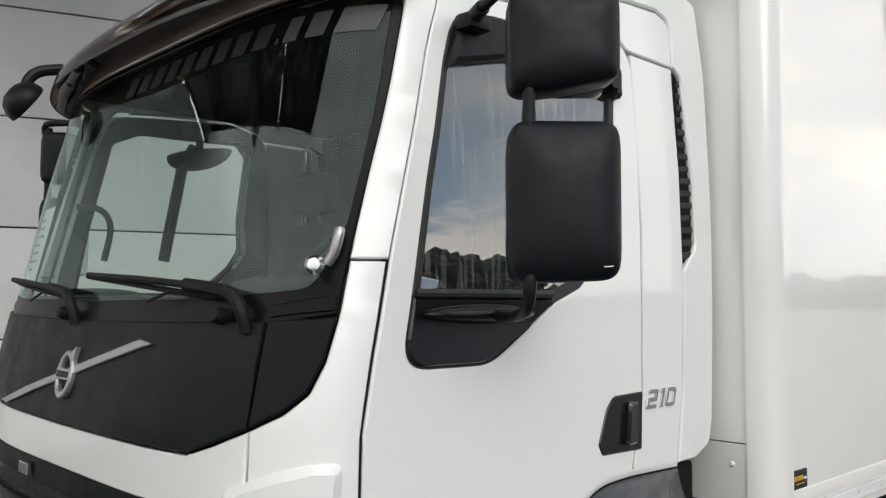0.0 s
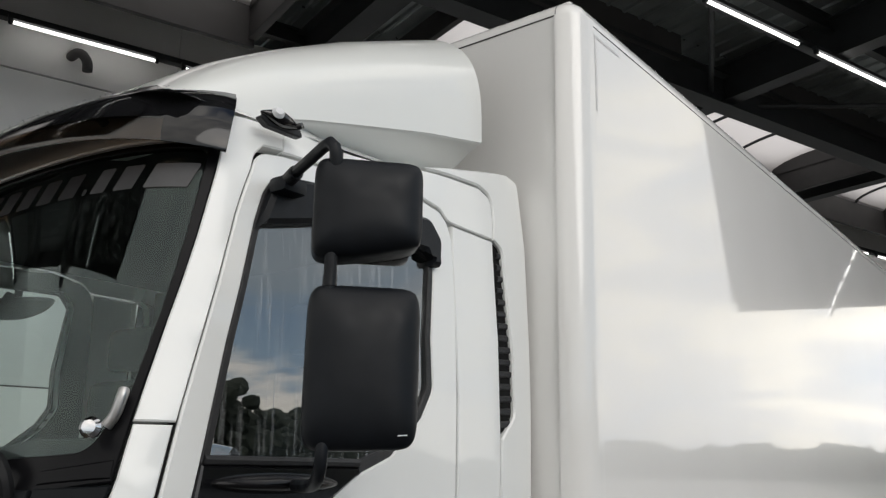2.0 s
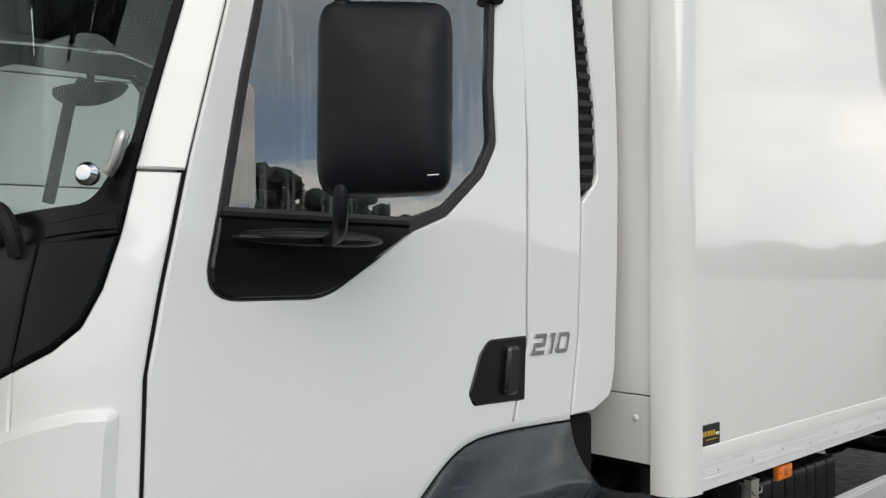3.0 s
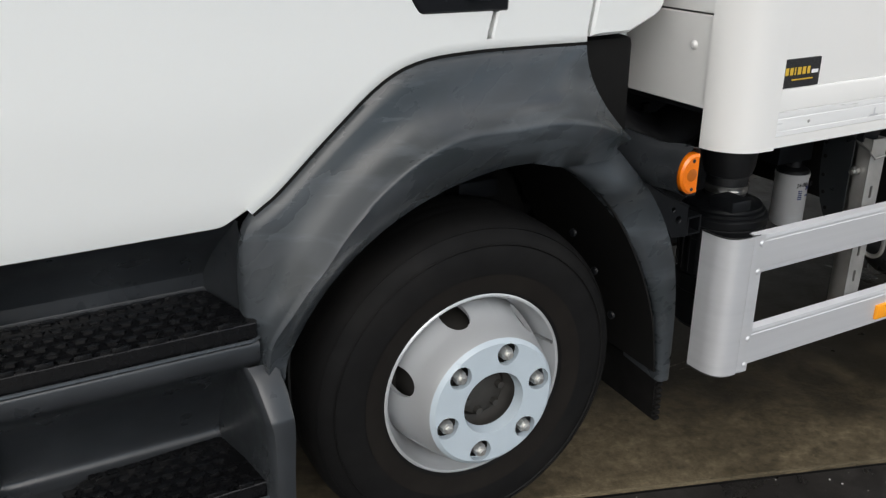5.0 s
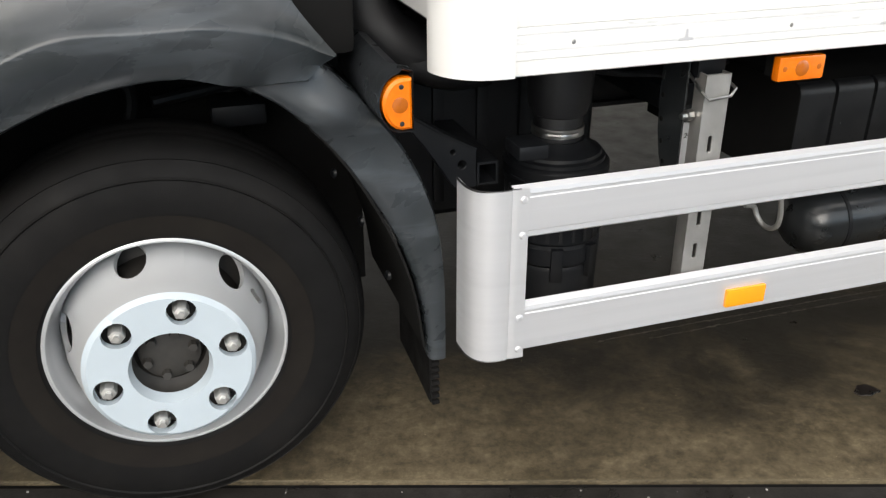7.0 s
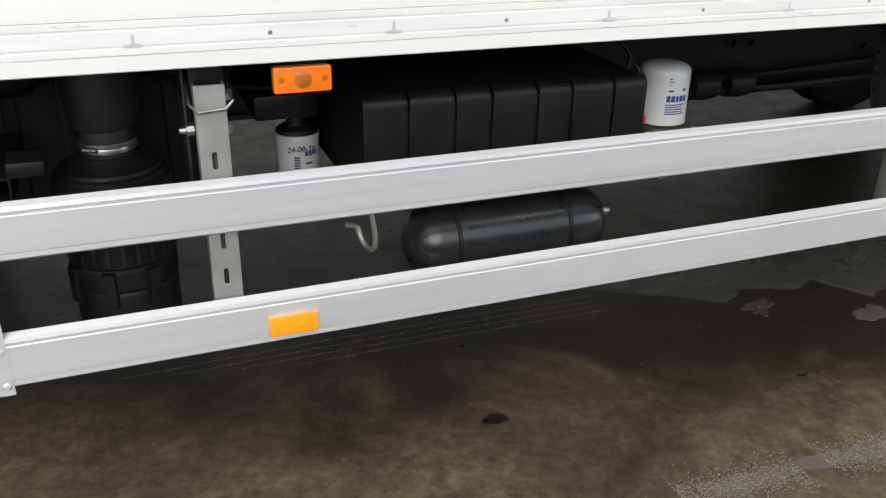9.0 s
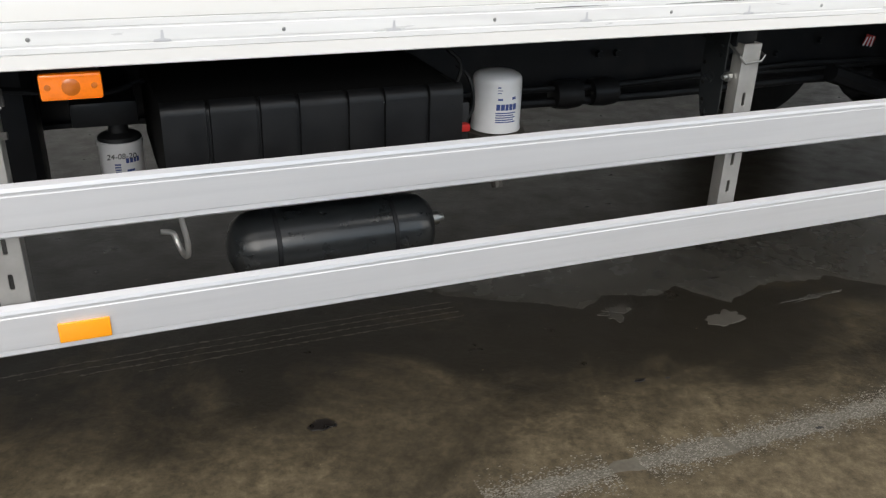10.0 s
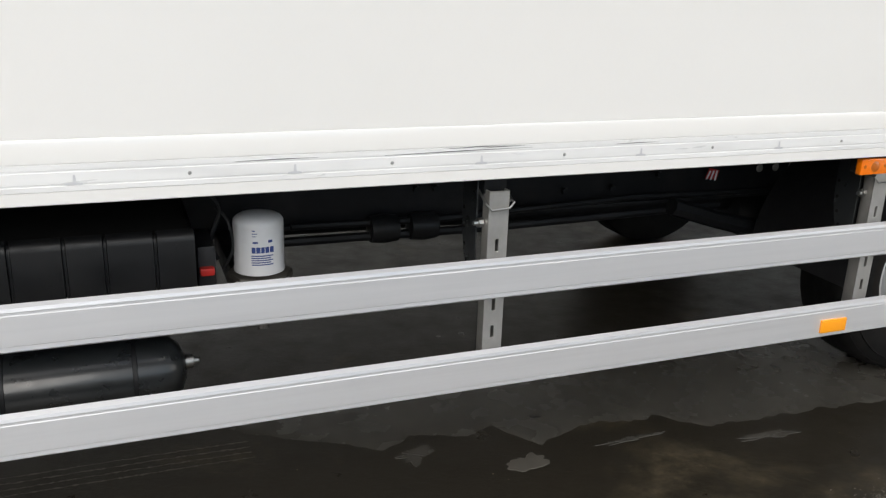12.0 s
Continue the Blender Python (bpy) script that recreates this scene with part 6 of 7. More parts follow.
for x0, x1, z0, z1 in ((3.95, 4.32, 1.0045, 1.009), (4.10, 4.25, 1.014, 1.0155), (4.19, 4.30, 1.012, 1.0145), (3.62, 3.80, 1.006, 1.0075), (4.55, 4.68, 1.007, 1.0085)):
    part("scratch", loft([[(x0, -0.0042, z0), (x0, -0.0042, z0 + 0.0006)], [((x0 + x1) / 2, -0.0042, (z0 + z1) / 2), ((x0 + x1) / 2, -0.0042, (z0 + z1) / 2 + 0.0018)], [(x1, -0.0042, z1), (x1, -0.0042, z1 + 0.0004)]]), BLACKPL, strip)
sign = part("maker_plate", sheet([(2.100, 1.068, 0.004), (2.217, 1.068, 0.004), (2.217, 1.130, 0.004), (2.100, 1.130, 0.004)], flat("y", 0.0, -1.0), off=0.004, thick=0.004, step=0.05, soft=0.001), BLACKPL, body, "small black plate with a yellow mark")
for a, b, m_ in ((2.108, 2.118, YELLOWINK), (2.122, 2.132, YELLOWINK), (2.136, 2.140, YELLOWINK), (2.145, 2.156, YELLOWINK), (2.160, 2.170, YELLOWINK), (2.174, 2.183, YELLOWINK), (2.188, 2.209, PAPER)):
    part("plate_bar", sheet([(a, 1.096), (b, 1.096), (b, 1.112 if m_ is YELLOWINK else 1.104), (a, 1.112 if m_ is YELLOWINK else 1.104)], flat("y", -0.0055, -1.0), thick=0.0, step=0.05, soft=0), m_, sign)
part("plate_line", sheet([(2.130, 1.084), (2.195, 1.084), (2.195, 1.087), (2.130, 1.087)], flat("y", -0.0055, -1.0), thick=0.0, step=0.05, soft=0), YELLOWINK, sign)
part("old_film_mark", sheet([(2.13, 3.00), (2.142, 3.00), (2.142, 3.30), (2.34, 3.30), (2.34, 3.315), (2.13, 3.315)], flat("y", -0.0012, -1.0), thick=0.0, step=0.1, soft=0), material("old_glue_trace", (0.755, 0.75, 0.745), 0.5, grain=0.08, grain_scale=40), body)

# ---- side guard ----
for z0, z1, nm in ((0.618, 0.722, "upper"), (0.368, 0.474, "lower")):
    prof = [(0.034, z0), (0.020, z0 + 0.001), (0.014, z0 + 0.006), (0.0145, z0 + 0.016), (0.0125, z0 + 0.018), (0.0125, z1 - 0.020), (0.0145, z1 - 0.018), (0.0145, z1 - 0.013), (0.012, z1 - 0.011), (0.014, z1 - 0.003), (0.018, z1), (0.022, z1 - 0.003), (0.026, z1), (0.030, z1 - 0.003), (0.034, z1), (0.038, z1 - 0.004)]
    rail = part("guard_rail", loft([[(x, y, z) for y, z in prof] for x in (2.118, 3.0, 4.0, 5.0, 5.72)], 0.0025), ALU, truck, "brushed aluminium side guard rail", smooth=25)
    part("end_plug", block((5.715, 0.016, z0 + 0.002), (5.722, 0.038, z1 - 0.002), 0.002), BLACKPL, rail)
    if nm == "lower":
        for x in (2.610, 5.352):
            part("side_reflector", block((x, 0.004, z0 + 0.020), (x + 0.098, 0.014, z0 + 0.062), 0.003), AMBERREF, rail, "amber rectangular reflector")
arc = [(2.145, 0.0115), (2.122, 0.0110), (2.112, 0.0135), (2.108, 0.0105), (2.086, 0.0105), (2.064, 0.016), (2.047, 0.030), (2.038, 0.052), (2.0355, 0.078), (2.035, 0.104)]
arc = curve_points([(p[0], p[1], 0) for p in arc], 34)
nose = part("guard_nose", loft([[(p[0], p[1], z) for p in arc] for z in (0.356, 0.48, 0.60, 0.722)], 0.003), ALU, truck, "curved aluminium guard end", smooth=40)
for z in (0.700, 0.628, 0.448, 0.376):
    part("guard_rivet", lathe([(0, 0.005), (0.005, 0.004), (0.008, 0)], (2.134, 0.0105, z), (0, -1, 0), 12), ALU, nose)
for zz in (0.357, 0.721):
    part("nose_trim", pipe([(p[0], p[1] + 0.002, zz) for p in arc[3:]], 0.0022, 6), BLACKPL, nose)
for px in (2.515, 4.236, 5.50):
    prof = [(px, 0.075), (px, 0.048), (px + 0.003, 0.044), (px + 0.051, 0.044), (px + 0.054, 0.048), (px + 0.054, 0.14), (px + 0.050, 0.14)]
    holes = [[(px + 0.022, z, 0.006), (px + 0.031, z, 0.006), (px + 0.031, z + 0.034, 0.006), (px + 0.022, z + 0.034, 0.006)] for z in (0.735, 0.575, 0.500)]
    post = part("guard_post", sheet([(px, 0.40), (px + 0.055, 0.40), (px + 0.055, 0.892), (px, 0.892)], flat("y", 0.044, -1.0), holes=holes, thick=0.004, step=0.06, soft=0.001), GALV, truck, "galvanised slotted guard post", smooth=0)
    part("post_flange", block((px + 0.051, 0.046, 0.40), (px + 0.055, 0.13, 0.892), 0.001), GALV, post)
    part("post_flange", block((px, 0.046, 0.40), (px + 0.004, 0.082, 0.892), 0.001), GALV, post)
    part("guide_plate", loft([[(px - 0.012, 0.084, z), (px - 0.012, y, z)] for z, y in ((0.600, 0.095), (0.625, 0.110), (0.66, 0.135), (0.70, 0.155), (0.75, 0.168), (0.81, 0.173), (0.88, 0.173), (0.93, 0.168))], 0.004), TANKGREY, post, "black gusset plate with bolt holes")
    for z, y in ((0.655, 0.117), (0.69, 0.136), (0.73, 0.150), (0.775, 0.158), (0.825, 0.161)):
        part("gusset_hole", rod((px - 0.0175, y, z), (px - 0.0135, y, z), 0.0055, 8), DEEP, post)
    part("clip", pipe([(px - 0.008, 0.10, 0.888), (px - 0.010, 0.040, 0.862), (px + 0.004, 0.034, 0.846), (px + 0.052, 0.034, 0.850), (px + 0.066, 0.040, 0.862), (px + 0.066, 0.10, 0.880)], 0.003, 6), STEEL, post)
    part("post_bolt", lathe([(0, 0.026), (0.006, 0.025), (0.007, 0.014), (0.012, 0.013), (0.013, 0.0)], (px - 0.004, 0.075, 0.806), (-1, -0.15, 0), 8), STEEL, post)
    part("post_nut", lathe([(0, 0.016), (0.011, 0.015), (0.012, 0.0)], (px + 0.055, 0.075, 0.865), (1, -0.1, 0), 6), STEEL, post)
    part("post_nut", lathe([(0, 0.012), (0.008, 0.011), (0.009, 0.0)], (px + 0.055, 0.075, 0.800), (1, -0.1, 0), 6), STEEL, post)
    part("post_bracket", block((px - 0.004, 0.07, 0.88), (px + 0.058, 0.5, 0.935), 0.004), CHASSIS, post)

for x, z in ((2.650, 0.874), (5.400, 0.878)):
    lamp = part("side_marker", block((x, 0.012, z), (x + 0.106, 0.034, z + 0.048), 0.006), AMBER, truck, "amber side marker lamp")
    core = lathe([(0, 0.003), (0.012, 0.002), (0.017, 0)], (x + 0.053, 0.0125, z + 0.024), (0, -1, 0), 18)
    part("bulb_shade", core, AMBERDARK, lamp)
    for dx in (0.014, 0.092):
        part("lamp_screw", lathe([(0, 0.002), (0.005, 0.001), (0.006, 0)], (x + dx, 0.0125, z + 0.025), (0, -1, 0), 10), AMBERDARK, lamp)
    part("lamp_back", block((x + 0.004, 0.034, z + 0.004), (x + 0.102, 0.060, z + 0.056), 0.004), DEEP, lamp)

# ---- chassis and what hangs on it ----
for y0, y1 in ((0.86, 0.93), (2 * YC - 0.93, 2 * YC - 0.86)):
    frame_rail = part("chassis_rail", block((0.5, y0, 0.590), (9.2, y1, 0.840), 0.008), CHASSIS, truck, "black chassis rail")
    part("rail_flange", block((0.5, y0 - 0.02, 0.584), (9.2, y1, 0.598), 0.003), CHASSIS, frame_rail)
for x in (0.8, 2.2, 3.9, 5.2, 6.7, 8.6):
    part("crossmember", block((x, 0.93, 0.62), (x + 0.10, 1.62, 0.80), 0.01), CHASSIS, truck)
part("subframe", block((2.0, 0.84, 0.842), (9.2, 0.92, 0.998), 0.008), CHASSIS, truck)
for k in range(14):
    part("outrigger", block((2.15 + k * 0.52, 0.06, 0.965), (2.21 + k * 0.52, 2.49, 0.999), 0.004), CHASSIS, truck)
for x, z in ((4.33, 0.70), (4.40, 0.70), (4.90, 0.66), (5.1, 0.66), (5.3, 0.70)):
    part("chassis_bolt", lathe([(0, 0.016), (0.012, 0.015), (0.014, 0)], (x, 0.84, z), (0, -1, 0), 6), CHASSIS, truck)
sticker = part("rail_sticker", sheet([(5.52, 0.672), (5.575, 0.664), (5.585, 0.700), (5.535, 0.712)], flat("y", 0.838, -1.0), thick=0.0, step=0.05, soft=0), RED, truck, "small red and white sticker")
for k in range(3):
    part("sticker_mark", sheet([(5.522 + k * 0.020, 0.668 - 0.003 * k), (5.530 + k * 0.020, 0.667 - 0.003 * k), (5.545 + k * 0.016, 0.700), (5.537 + k * 0.016, 0.701)], flat("y", 0.8365, -1.0), thick=0.0, step=0.05, soft=0), PAPER, sticker)
for x in (5.78, 5.86, 5.94):
    part("rail_plug", lathe([(0, 0.006), (0.013, 0.005), (0.017, 0)], (x, 0.838, 0.70), (0, -1, 0), 10), GALV, truck)
for x in (4.215, 4.355):
    part("pipe_clip", lathe([(0, 0.05), (0.045, 0.045), (0.05, 0), (0.045, -0.05), (0, -0.055)], (x, 0.83, 0.572), (1, 0, 0), 14), CHASSIS, truck)
part("brake_pipe", pipe([(3.9, 0.83, 0.600), (4.4, 0.83, 0.590), (5.2, 0.83, 0.62), (5.9, 0.85, 0.60)], 0.012, 8), CHASSIS, truck)
part("brake_pipe", pipe([(3.7, 0.82, 0.555), (4.6, 0.83, 0.545), (5.6, 0.84, 0.56)], 0.016, 8), CHASSIS, truck)
part("propeller_shaft", rod((2.2, 1.275, 0.52), (6.0, 1.275, 0.45), 0.05), CHASSIS, truck)
part("leaf_spring", pipe(curve_points([(5.35, 0.80, 0.58), (5.75, 0.79, 0.47), (6.16, 0.78, 0.45), (6.6, 0.79, 0.50), (6.95, 0.80, 0.58)], 16), 0.035, 8), CHASSIS, truck)
part("leaf_spring", pipe(curve_points([(0.85, 0.80, 0.60), (1.15, 0.79, 0.52), (1.47, 0.78, 0.49), (1.8, 0.79, 0.53), (2.1, 0.80, 0.60)], 16), 0.03, 8), CHASSIS, truck)
part("engine_block", block((0.75, 0.95, 0.55), (2.1, 1.60, 1.0), 0.04), DEEP, truck)
part("brake_hose", pipe(curve_points([(1.40, 0.66, 0.94), (1.43, 0.62, 0.86), (1.46, 0.60, 0.80), (1.44, 0.58, 0.72)], 14), 0.014, 8), CHASSIS, truck)
part("brake_hose", pipe(curve_points([(1.56, 0.70, 0.96), (1.60, 0.66, 0.90), (1.66, 0.63, 0.83), (1.72, 0.62, 0.78)], 14), 0.012, 8), CHASSIS, truck)
part("hose_fitting", rod((1.40, 0.63, 0.88), (1.42, 0.62, 0.92), 0.02, 10), STEEL, truck)
part("tie_rod", rod((1.50, 0.60, 0.78), (1.74, 0.66, 0.80), 0.014, 10), CHASSIS, truck)
part("shock_absorber", rod((1.62, 0.66, 0.45), (1.70, 0.72, 0.95), 0.035, 14), CHASSIS, truck)
part("spring_plate", block((1.62, 0.55, 0.72), (1.74, 0.75, 0.77), 0.01), CHASSIS, truck)
part("hose_bolt", lathe([(0, 0.02), (0.012, 0.018), (0.014, 0)], (1.674, 0.73, 0.656), (0, -1, 0), 8), STEEL, truck)

# added dark block: hides the lit floor behind the air cleaner
cover_ = part("dark_backing", block((1.99, 0.62, 0.40), (2.60, 0.85, 0.96), 0.05, seg=3), CHASSIS, truck, "dark filler block behind the air cleaner")
for k in range(5):
    part("cover_rib", block((2.03 + k * 0.115, 0.610, 0.45), (2.06 + k * 0.115, 0.63, 0.90), 0.006), CHASSIS, cover_)
part("coolant_hose", pipe(curve_points([(1.90, 0.50, 1.06), (1.96, 0.44, 0.96), (2.03, 0.40, 0.88), (2.12, 0.40, 0.845), (2.22, 0.46, 0.83)], 22), 0.040, 14), BLACKPL, truck, "black rubber coolant hose")

# air cleaner with its intake neck
AX, AY = 2.358, 0.352
cleaner = part("air_cleaner", lathe([(r * (0.92 if z < 0.675 else 1.0), z) for r, z in [(0.0, 0.30), (0.105, 0.30), (0.118, 0.315), (0.12, 0.40), (0.115, 0.408), (0.122, 0.416), (0.122, 0.455), (0.115, 0.462), (0.122, 0.47), (0.122, 0.575), (0.125, 0.578), (0.122, 0.582), (0.122, 0.596), (0.129, 0.600), (0.131, 0.614), (0.127, 0.618), (0.132, 0.622), (0.132, 0.640), (0.127, 0.646), (0.121, 0.648), (0.120, 0.656), (0.112, 0.660), (0.110, 0.667), (0.090, 0.673), (0.072, 0.680), (0.062, 0.690), (0.0, 0.690)]], (AX, AY, 0), (0, 0, 1), 40), CHASSIS, truck, "black ribbed air cleaner canister", smooth=35)
for k in range(24):
    a = k * math.tau / 24
    part("canister_rib", block((-0.003, -0.004, 0.475), (0.003, 0.004, 0.60)), BLACKPL, cleaner).matrix_basis = Matrix.Translation((AX + 0.112 * math.cos(a), AY + 0.112 * math.sin(a), 0)) @ Matrix.Rotation(a, 4, "Z")
part("intake_neck", lathe([(0.055, 0.69), (0.056, 0.735), (0.055, 0.745), (0.063, 0.750), (0.070, 0.775), (0.074, 0.82), (0.076, 0.90), (0.074, 1.0), (0, 1.0)], (AX, AY, 0), (0, 0, 1), 32), BLACKPL, cleaner)
part("hose_clamp", lathe([(0.0565, 0.700), (0.0595, 0.701), (0.0600, 0.706), (0.0585, 0.711), (0.0600, 0.716), (0.0595, 0.721), (0.0565, 0.722)], (AX, AY, 0), (0, 0, 1), 40), STEEL, cleaner, "bright steel hose clamp")
part("clamp_screw", rod((AX - 0.02, AY - 0.062, 0.711), (AX - 0.045, AY - 0.046, 0.711), 0.005, 8), STEEL, cleaner)
for a in (4.4, 5.2, 3.6):
    part("canister_latch", block((-0.008, -0.014, 0.380), (0.010, 0.014, 0.46), 0.003), CHASSIS, cleaner).matrix_basis = Matrix.Translation((AX + 0.112 * math.cos(a), AY + 0.112 * math.sin(a), 0)) @ Matrix.Rotation(a, 4, "Z")
part("intake_duct", pipe(curve_points([(1.93, 0.46, 1.12), (1.95, 0.44, 0.98), (2.02, 0.42, 0.90), (2.16, 0.43, 0.86), (2.30, 0.45, 0.90)], 20), 0.062, 16), BLACKPL, truck, "black ribbed intake hose")
part("cab_rear_panel", block((1.70, 0.22, 0.94), (1.88, 0.50, 1.17), 0.02), DEEP, truck)
part("wiring", pipe(curve_points([(2.45, 0.45, 0.86), (2.52, 0.42, 0.81), (2.60, 0.40, 0.80), (2.75, 0.42, 0.78), (2.85, 0.44, 0.80)], 20), 0.006, 6), CHASSIS, truck)
part("wiring", pipe(curve_points([(2.42, 0.5, 0.82), (2.55, 0.47, 0.79), (2.68, 0.46, 0.78)], 12), 0.009, 6), CHASSIS, truck)

# fuel filter with a marked label
FX, FY = 2.781, 0.485
fuel = part("fuel_filter", lathe([(0, 0.49), (0.039, 0.492), (0.049, 0.50), (0.0508, 0.508), (0.051, 0.516), (0.051, 0.640), (0.051, 0.650), (0.053, 0.656), (0.053, 0.666), (0, 0.668)], (FX, FY, 0), (0, 0, 1), 28), FILTERWHITE, truck, "white spin-on fuel filter with a handwritten date")
part("filter_head", lathe([(0.051, 0.667), (0.048, 0.676), (0.040, 0.680), (0.024, 0.684), (0.022, 0.70), (0.020, 0.75), (0, 0.755)], (FX, FY, 0), (0, 0, 1), 20), CHASSIS, fuel)
fuel.location.z = -0.012
part("filter_bracket", block((2.68, 0.46, 0.69), (2.83, 0.86, 0.75), 0.01), CHASSIS, fuel)
lettering("24-08-20", 0.0185, 0.0003, Matrix.Translation((FX - 0.036, FY - 0.0528, 0.630)) @ Euler((radians(90), 0, 0)).to_matrix().to_4x4(), BLACKINK, "written_date", fuel)


def label_bars(cx, cy, r, rows_, mat, parent):
    for a0, a1, z0, z1 in rows_:
        q = lambda u, v: (np.stack([cx + r * np.cos(u), cy + r * np.sin(u), v], 1), np.stack([np.cos(u), np.sin(u), 0 * u], 1))
        part("label_bar", sheet([(a0, z0), (a1, z0), (a1, z1), (a0, z1)], q, thick=0.0, step=0.15, soft=0), mat, parent)


label_bars(FX, FY, 0.0518, [(4.84, 4.98, 0.606, 0.618), (5.02, 5.17, 0.606, 0.618), (5.21, 5.32, 0.606, 0.618), (5.36, 5.50, 0.606, 0.618), (4.85, 5.2, 0.585, 0.590)], BLUEINK, fuel)
label_bars(FX, FY, 0.0518, [(4.33, 4.60, 0.575 + 0.0065 * k, 0.579 + 0.0065 * k) for k in range(5)], BLUEINK, fuel)

# battery cover: ribbed black box
ribs = [2.860]
for g in (2.957, 3.064, 3.150, 3.262, 3.348, 3.457):
    ribs += [g - 0.005, g + 0.005]
ribs.append(3.545)
prof_out = [(0.190, 0.570), (0.182, 0.585), (0.180, 0.60), (0.180, 0.780), (0.182, 0.792), (0.187, 0.800), (0.194, 0.805), (0.204, 0.807)]
rows = []
for i, x in enumerate(ribs):
    rows.append([(x, y, z) for y, z in prof_out])
    if i % 2 == 1 and i < len(ribs) - 1:
        rows.append([(x + 0.002, y + 0.009, z - 0.006) for y, z in prof_out])
        rows.append([(ribs[i + 1] - 0.002, y + 0.009, z - 0.006) for y, z in prof_out])
battery = part("battery_cover", loft(rows), BATTERY, truck, "black ribbed plastic cover with water drops", smooth=35)
# top and left end: near-black colour stands in for the shade there
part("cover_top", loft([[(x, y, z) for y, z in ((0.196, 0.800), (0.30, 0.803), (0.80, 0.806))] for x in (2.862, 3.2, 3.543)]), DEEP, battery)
for x, sg in ((3.545, 1.0), (2.860, -1.0)):
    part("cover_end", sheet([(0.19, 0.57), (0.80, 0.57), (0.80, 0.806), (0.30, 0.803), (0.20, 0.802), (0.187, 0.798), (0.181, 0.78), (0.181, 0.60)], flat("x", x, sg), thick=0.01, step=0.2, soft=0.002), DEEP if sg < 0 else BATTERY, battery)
wet = bmesh.new()
for k in range(70):
    bmesh.ops.create_icosphere(wet, subdivisions=1, radius=rng.uniform(0.0010, 0.0028), matrix=Matrix.Translation((rng.uniform(2.87, 3.53), 0.1795, rng.uniform(0.64, 0.785))))
tagged(part("water_drops", wet, LENS, battery), kind="stuff")
part("switch_box", block((3.555, 0.26, 0.60), (3.60, 0.42, 0.74), 0.008), BLACKPL, truck, "black switch housing")
part("red_switch", block((3.558, 0.236, 0.670), (3.594, 0.262, 0.690), 0.006), RED, truck, "red battery switch")
part("cable", pipe(curve_points([(3.62, 0.40, 0.80), (3.645, 0.37, 0.77), (3.655, 0.36, 0.70), (3.63, 0.37, 0.64)], 14), 0.005, 6), CHASSIS, truck)
part("cable", pipe(curve_points([(3.60, 0.42, 0.84), (3.63, 0.39, 0.80), (3.60, 0.37, 0.72), (3.615, 0.36, 0.67)], 14), 0.006, 6), CHASSIS, truck)

# air tank
TY, TZ = 0.285, 0.414
tank = part("air_tank", lathe([(0, 0.0), (0.03, 0.002), (0.065, 0.016), (0.083, 0.040), (0.090, 0.07), (0.090, 0.46), (0.083, 0.49), (0.065, 0.514), (0.03, 0.528), (0, 0.530)], (2.985, TY, TZ), (1, 0, 0), 40), TANKGREY, truck, "slate grey compressed air tank", smooth=50)
for x in (3.097, 3.390):
    part("tank_strap", lathe([(0.0905, -0.006), (0.0925, -0.005), (0.0925, 0.005), (0.0905, 0.006)], (x, TY, TZ), (1, 0, 0), 40), CHASSIS, tank)
    part("tank_bracket", block((x - 0.02, 0.30, 0.50), (x + 0.02, 0.86, 0.60), 0.006), CHASSIS, tank)
part("drain_valve", lathe([(0, 0.040), (0.008, 0.038), (0.010, 0.026), (0.018, 0.024), (0.020, 0.0)], (3.508, TY, TZ + 0.014), (1, 0, 0), 12), STEEL, tank)
part("steel_hook", pipe(curve_points([(2.878, 0.214, 0.575), (2.883, 0.211, 0.53), (2.889, 0.209, 0.490), (2.890, 0.210, 0.466), (2.889, 0.216, 0.448), (2.885, 0.232, 0.437), (2.879, 0.254, 0.440), (2.872, 0.270, 0.458), (2.866, 0.276, 0.478), (2.853, 0.277, 0.484), (2.838, 0.277, 0.486)], 36), 0.0066, 10), GALV, truck, "bent galvanised rod")

# air dryer cartridge
DX, DY = 3.722, 0.362
dryer = part("air_dryer", lathe([(0, 0.790), (0.030, 0.789), (0.050, 0.785), (0.0600, 0.779), (0.0645, 0.772), (0.0655, 0.764), (0.0655, 0.652), (0.0655, 0.646), (0.0668, 0.642), (0.0668, 0.636), (0.058, 0.633), (0, 0.633)], (DX, DY, 0), (0, 0, 1), 40), FILTERWHITE, truck, "white air dryer cartridge with blue print", smooth=40)
part("dryer_base", lathe([(0.056, 0.633), (0.066, 0.630), (0.072, 0.618), (0.072, 0.604), (0.058, 0.59), (0.05, 0.50), (0, 0.50)], (DX, DY, 0), (0, 0, 1), 20), CAST, dryer, "dirty cast metal base")
part("dryer_flange", lathe([(0.066, 0.632), (0.084, 0.630), (0.088, 0.622), (0.088, 0.608), (0.070, 0.604)], (DX, DY, 0), (0, 0, 1), 8), CAST, dryer, smooth=0)
part("dryer_port", rod((3.775, 0.31, 0.612), (3.80, 0.29, 0.612), 0.014, 10), STEEL, dryer)
part("dryer_port", rod((3.66, 0.31, 0.612), (3.64, 0.29, 0.612), 0.012, 10), STEEL, dryer)
part("dryer_drain", rod((3.72, 0.33, 0.50), (3.72, 0.32, 0.478), 0.016, 10), CAST, dryer)
part("dryer_bracket", block((3.66, 0.46, 0.52), (3.80, 0.86, 0.60), 0.01), CHASSIS, dryer)
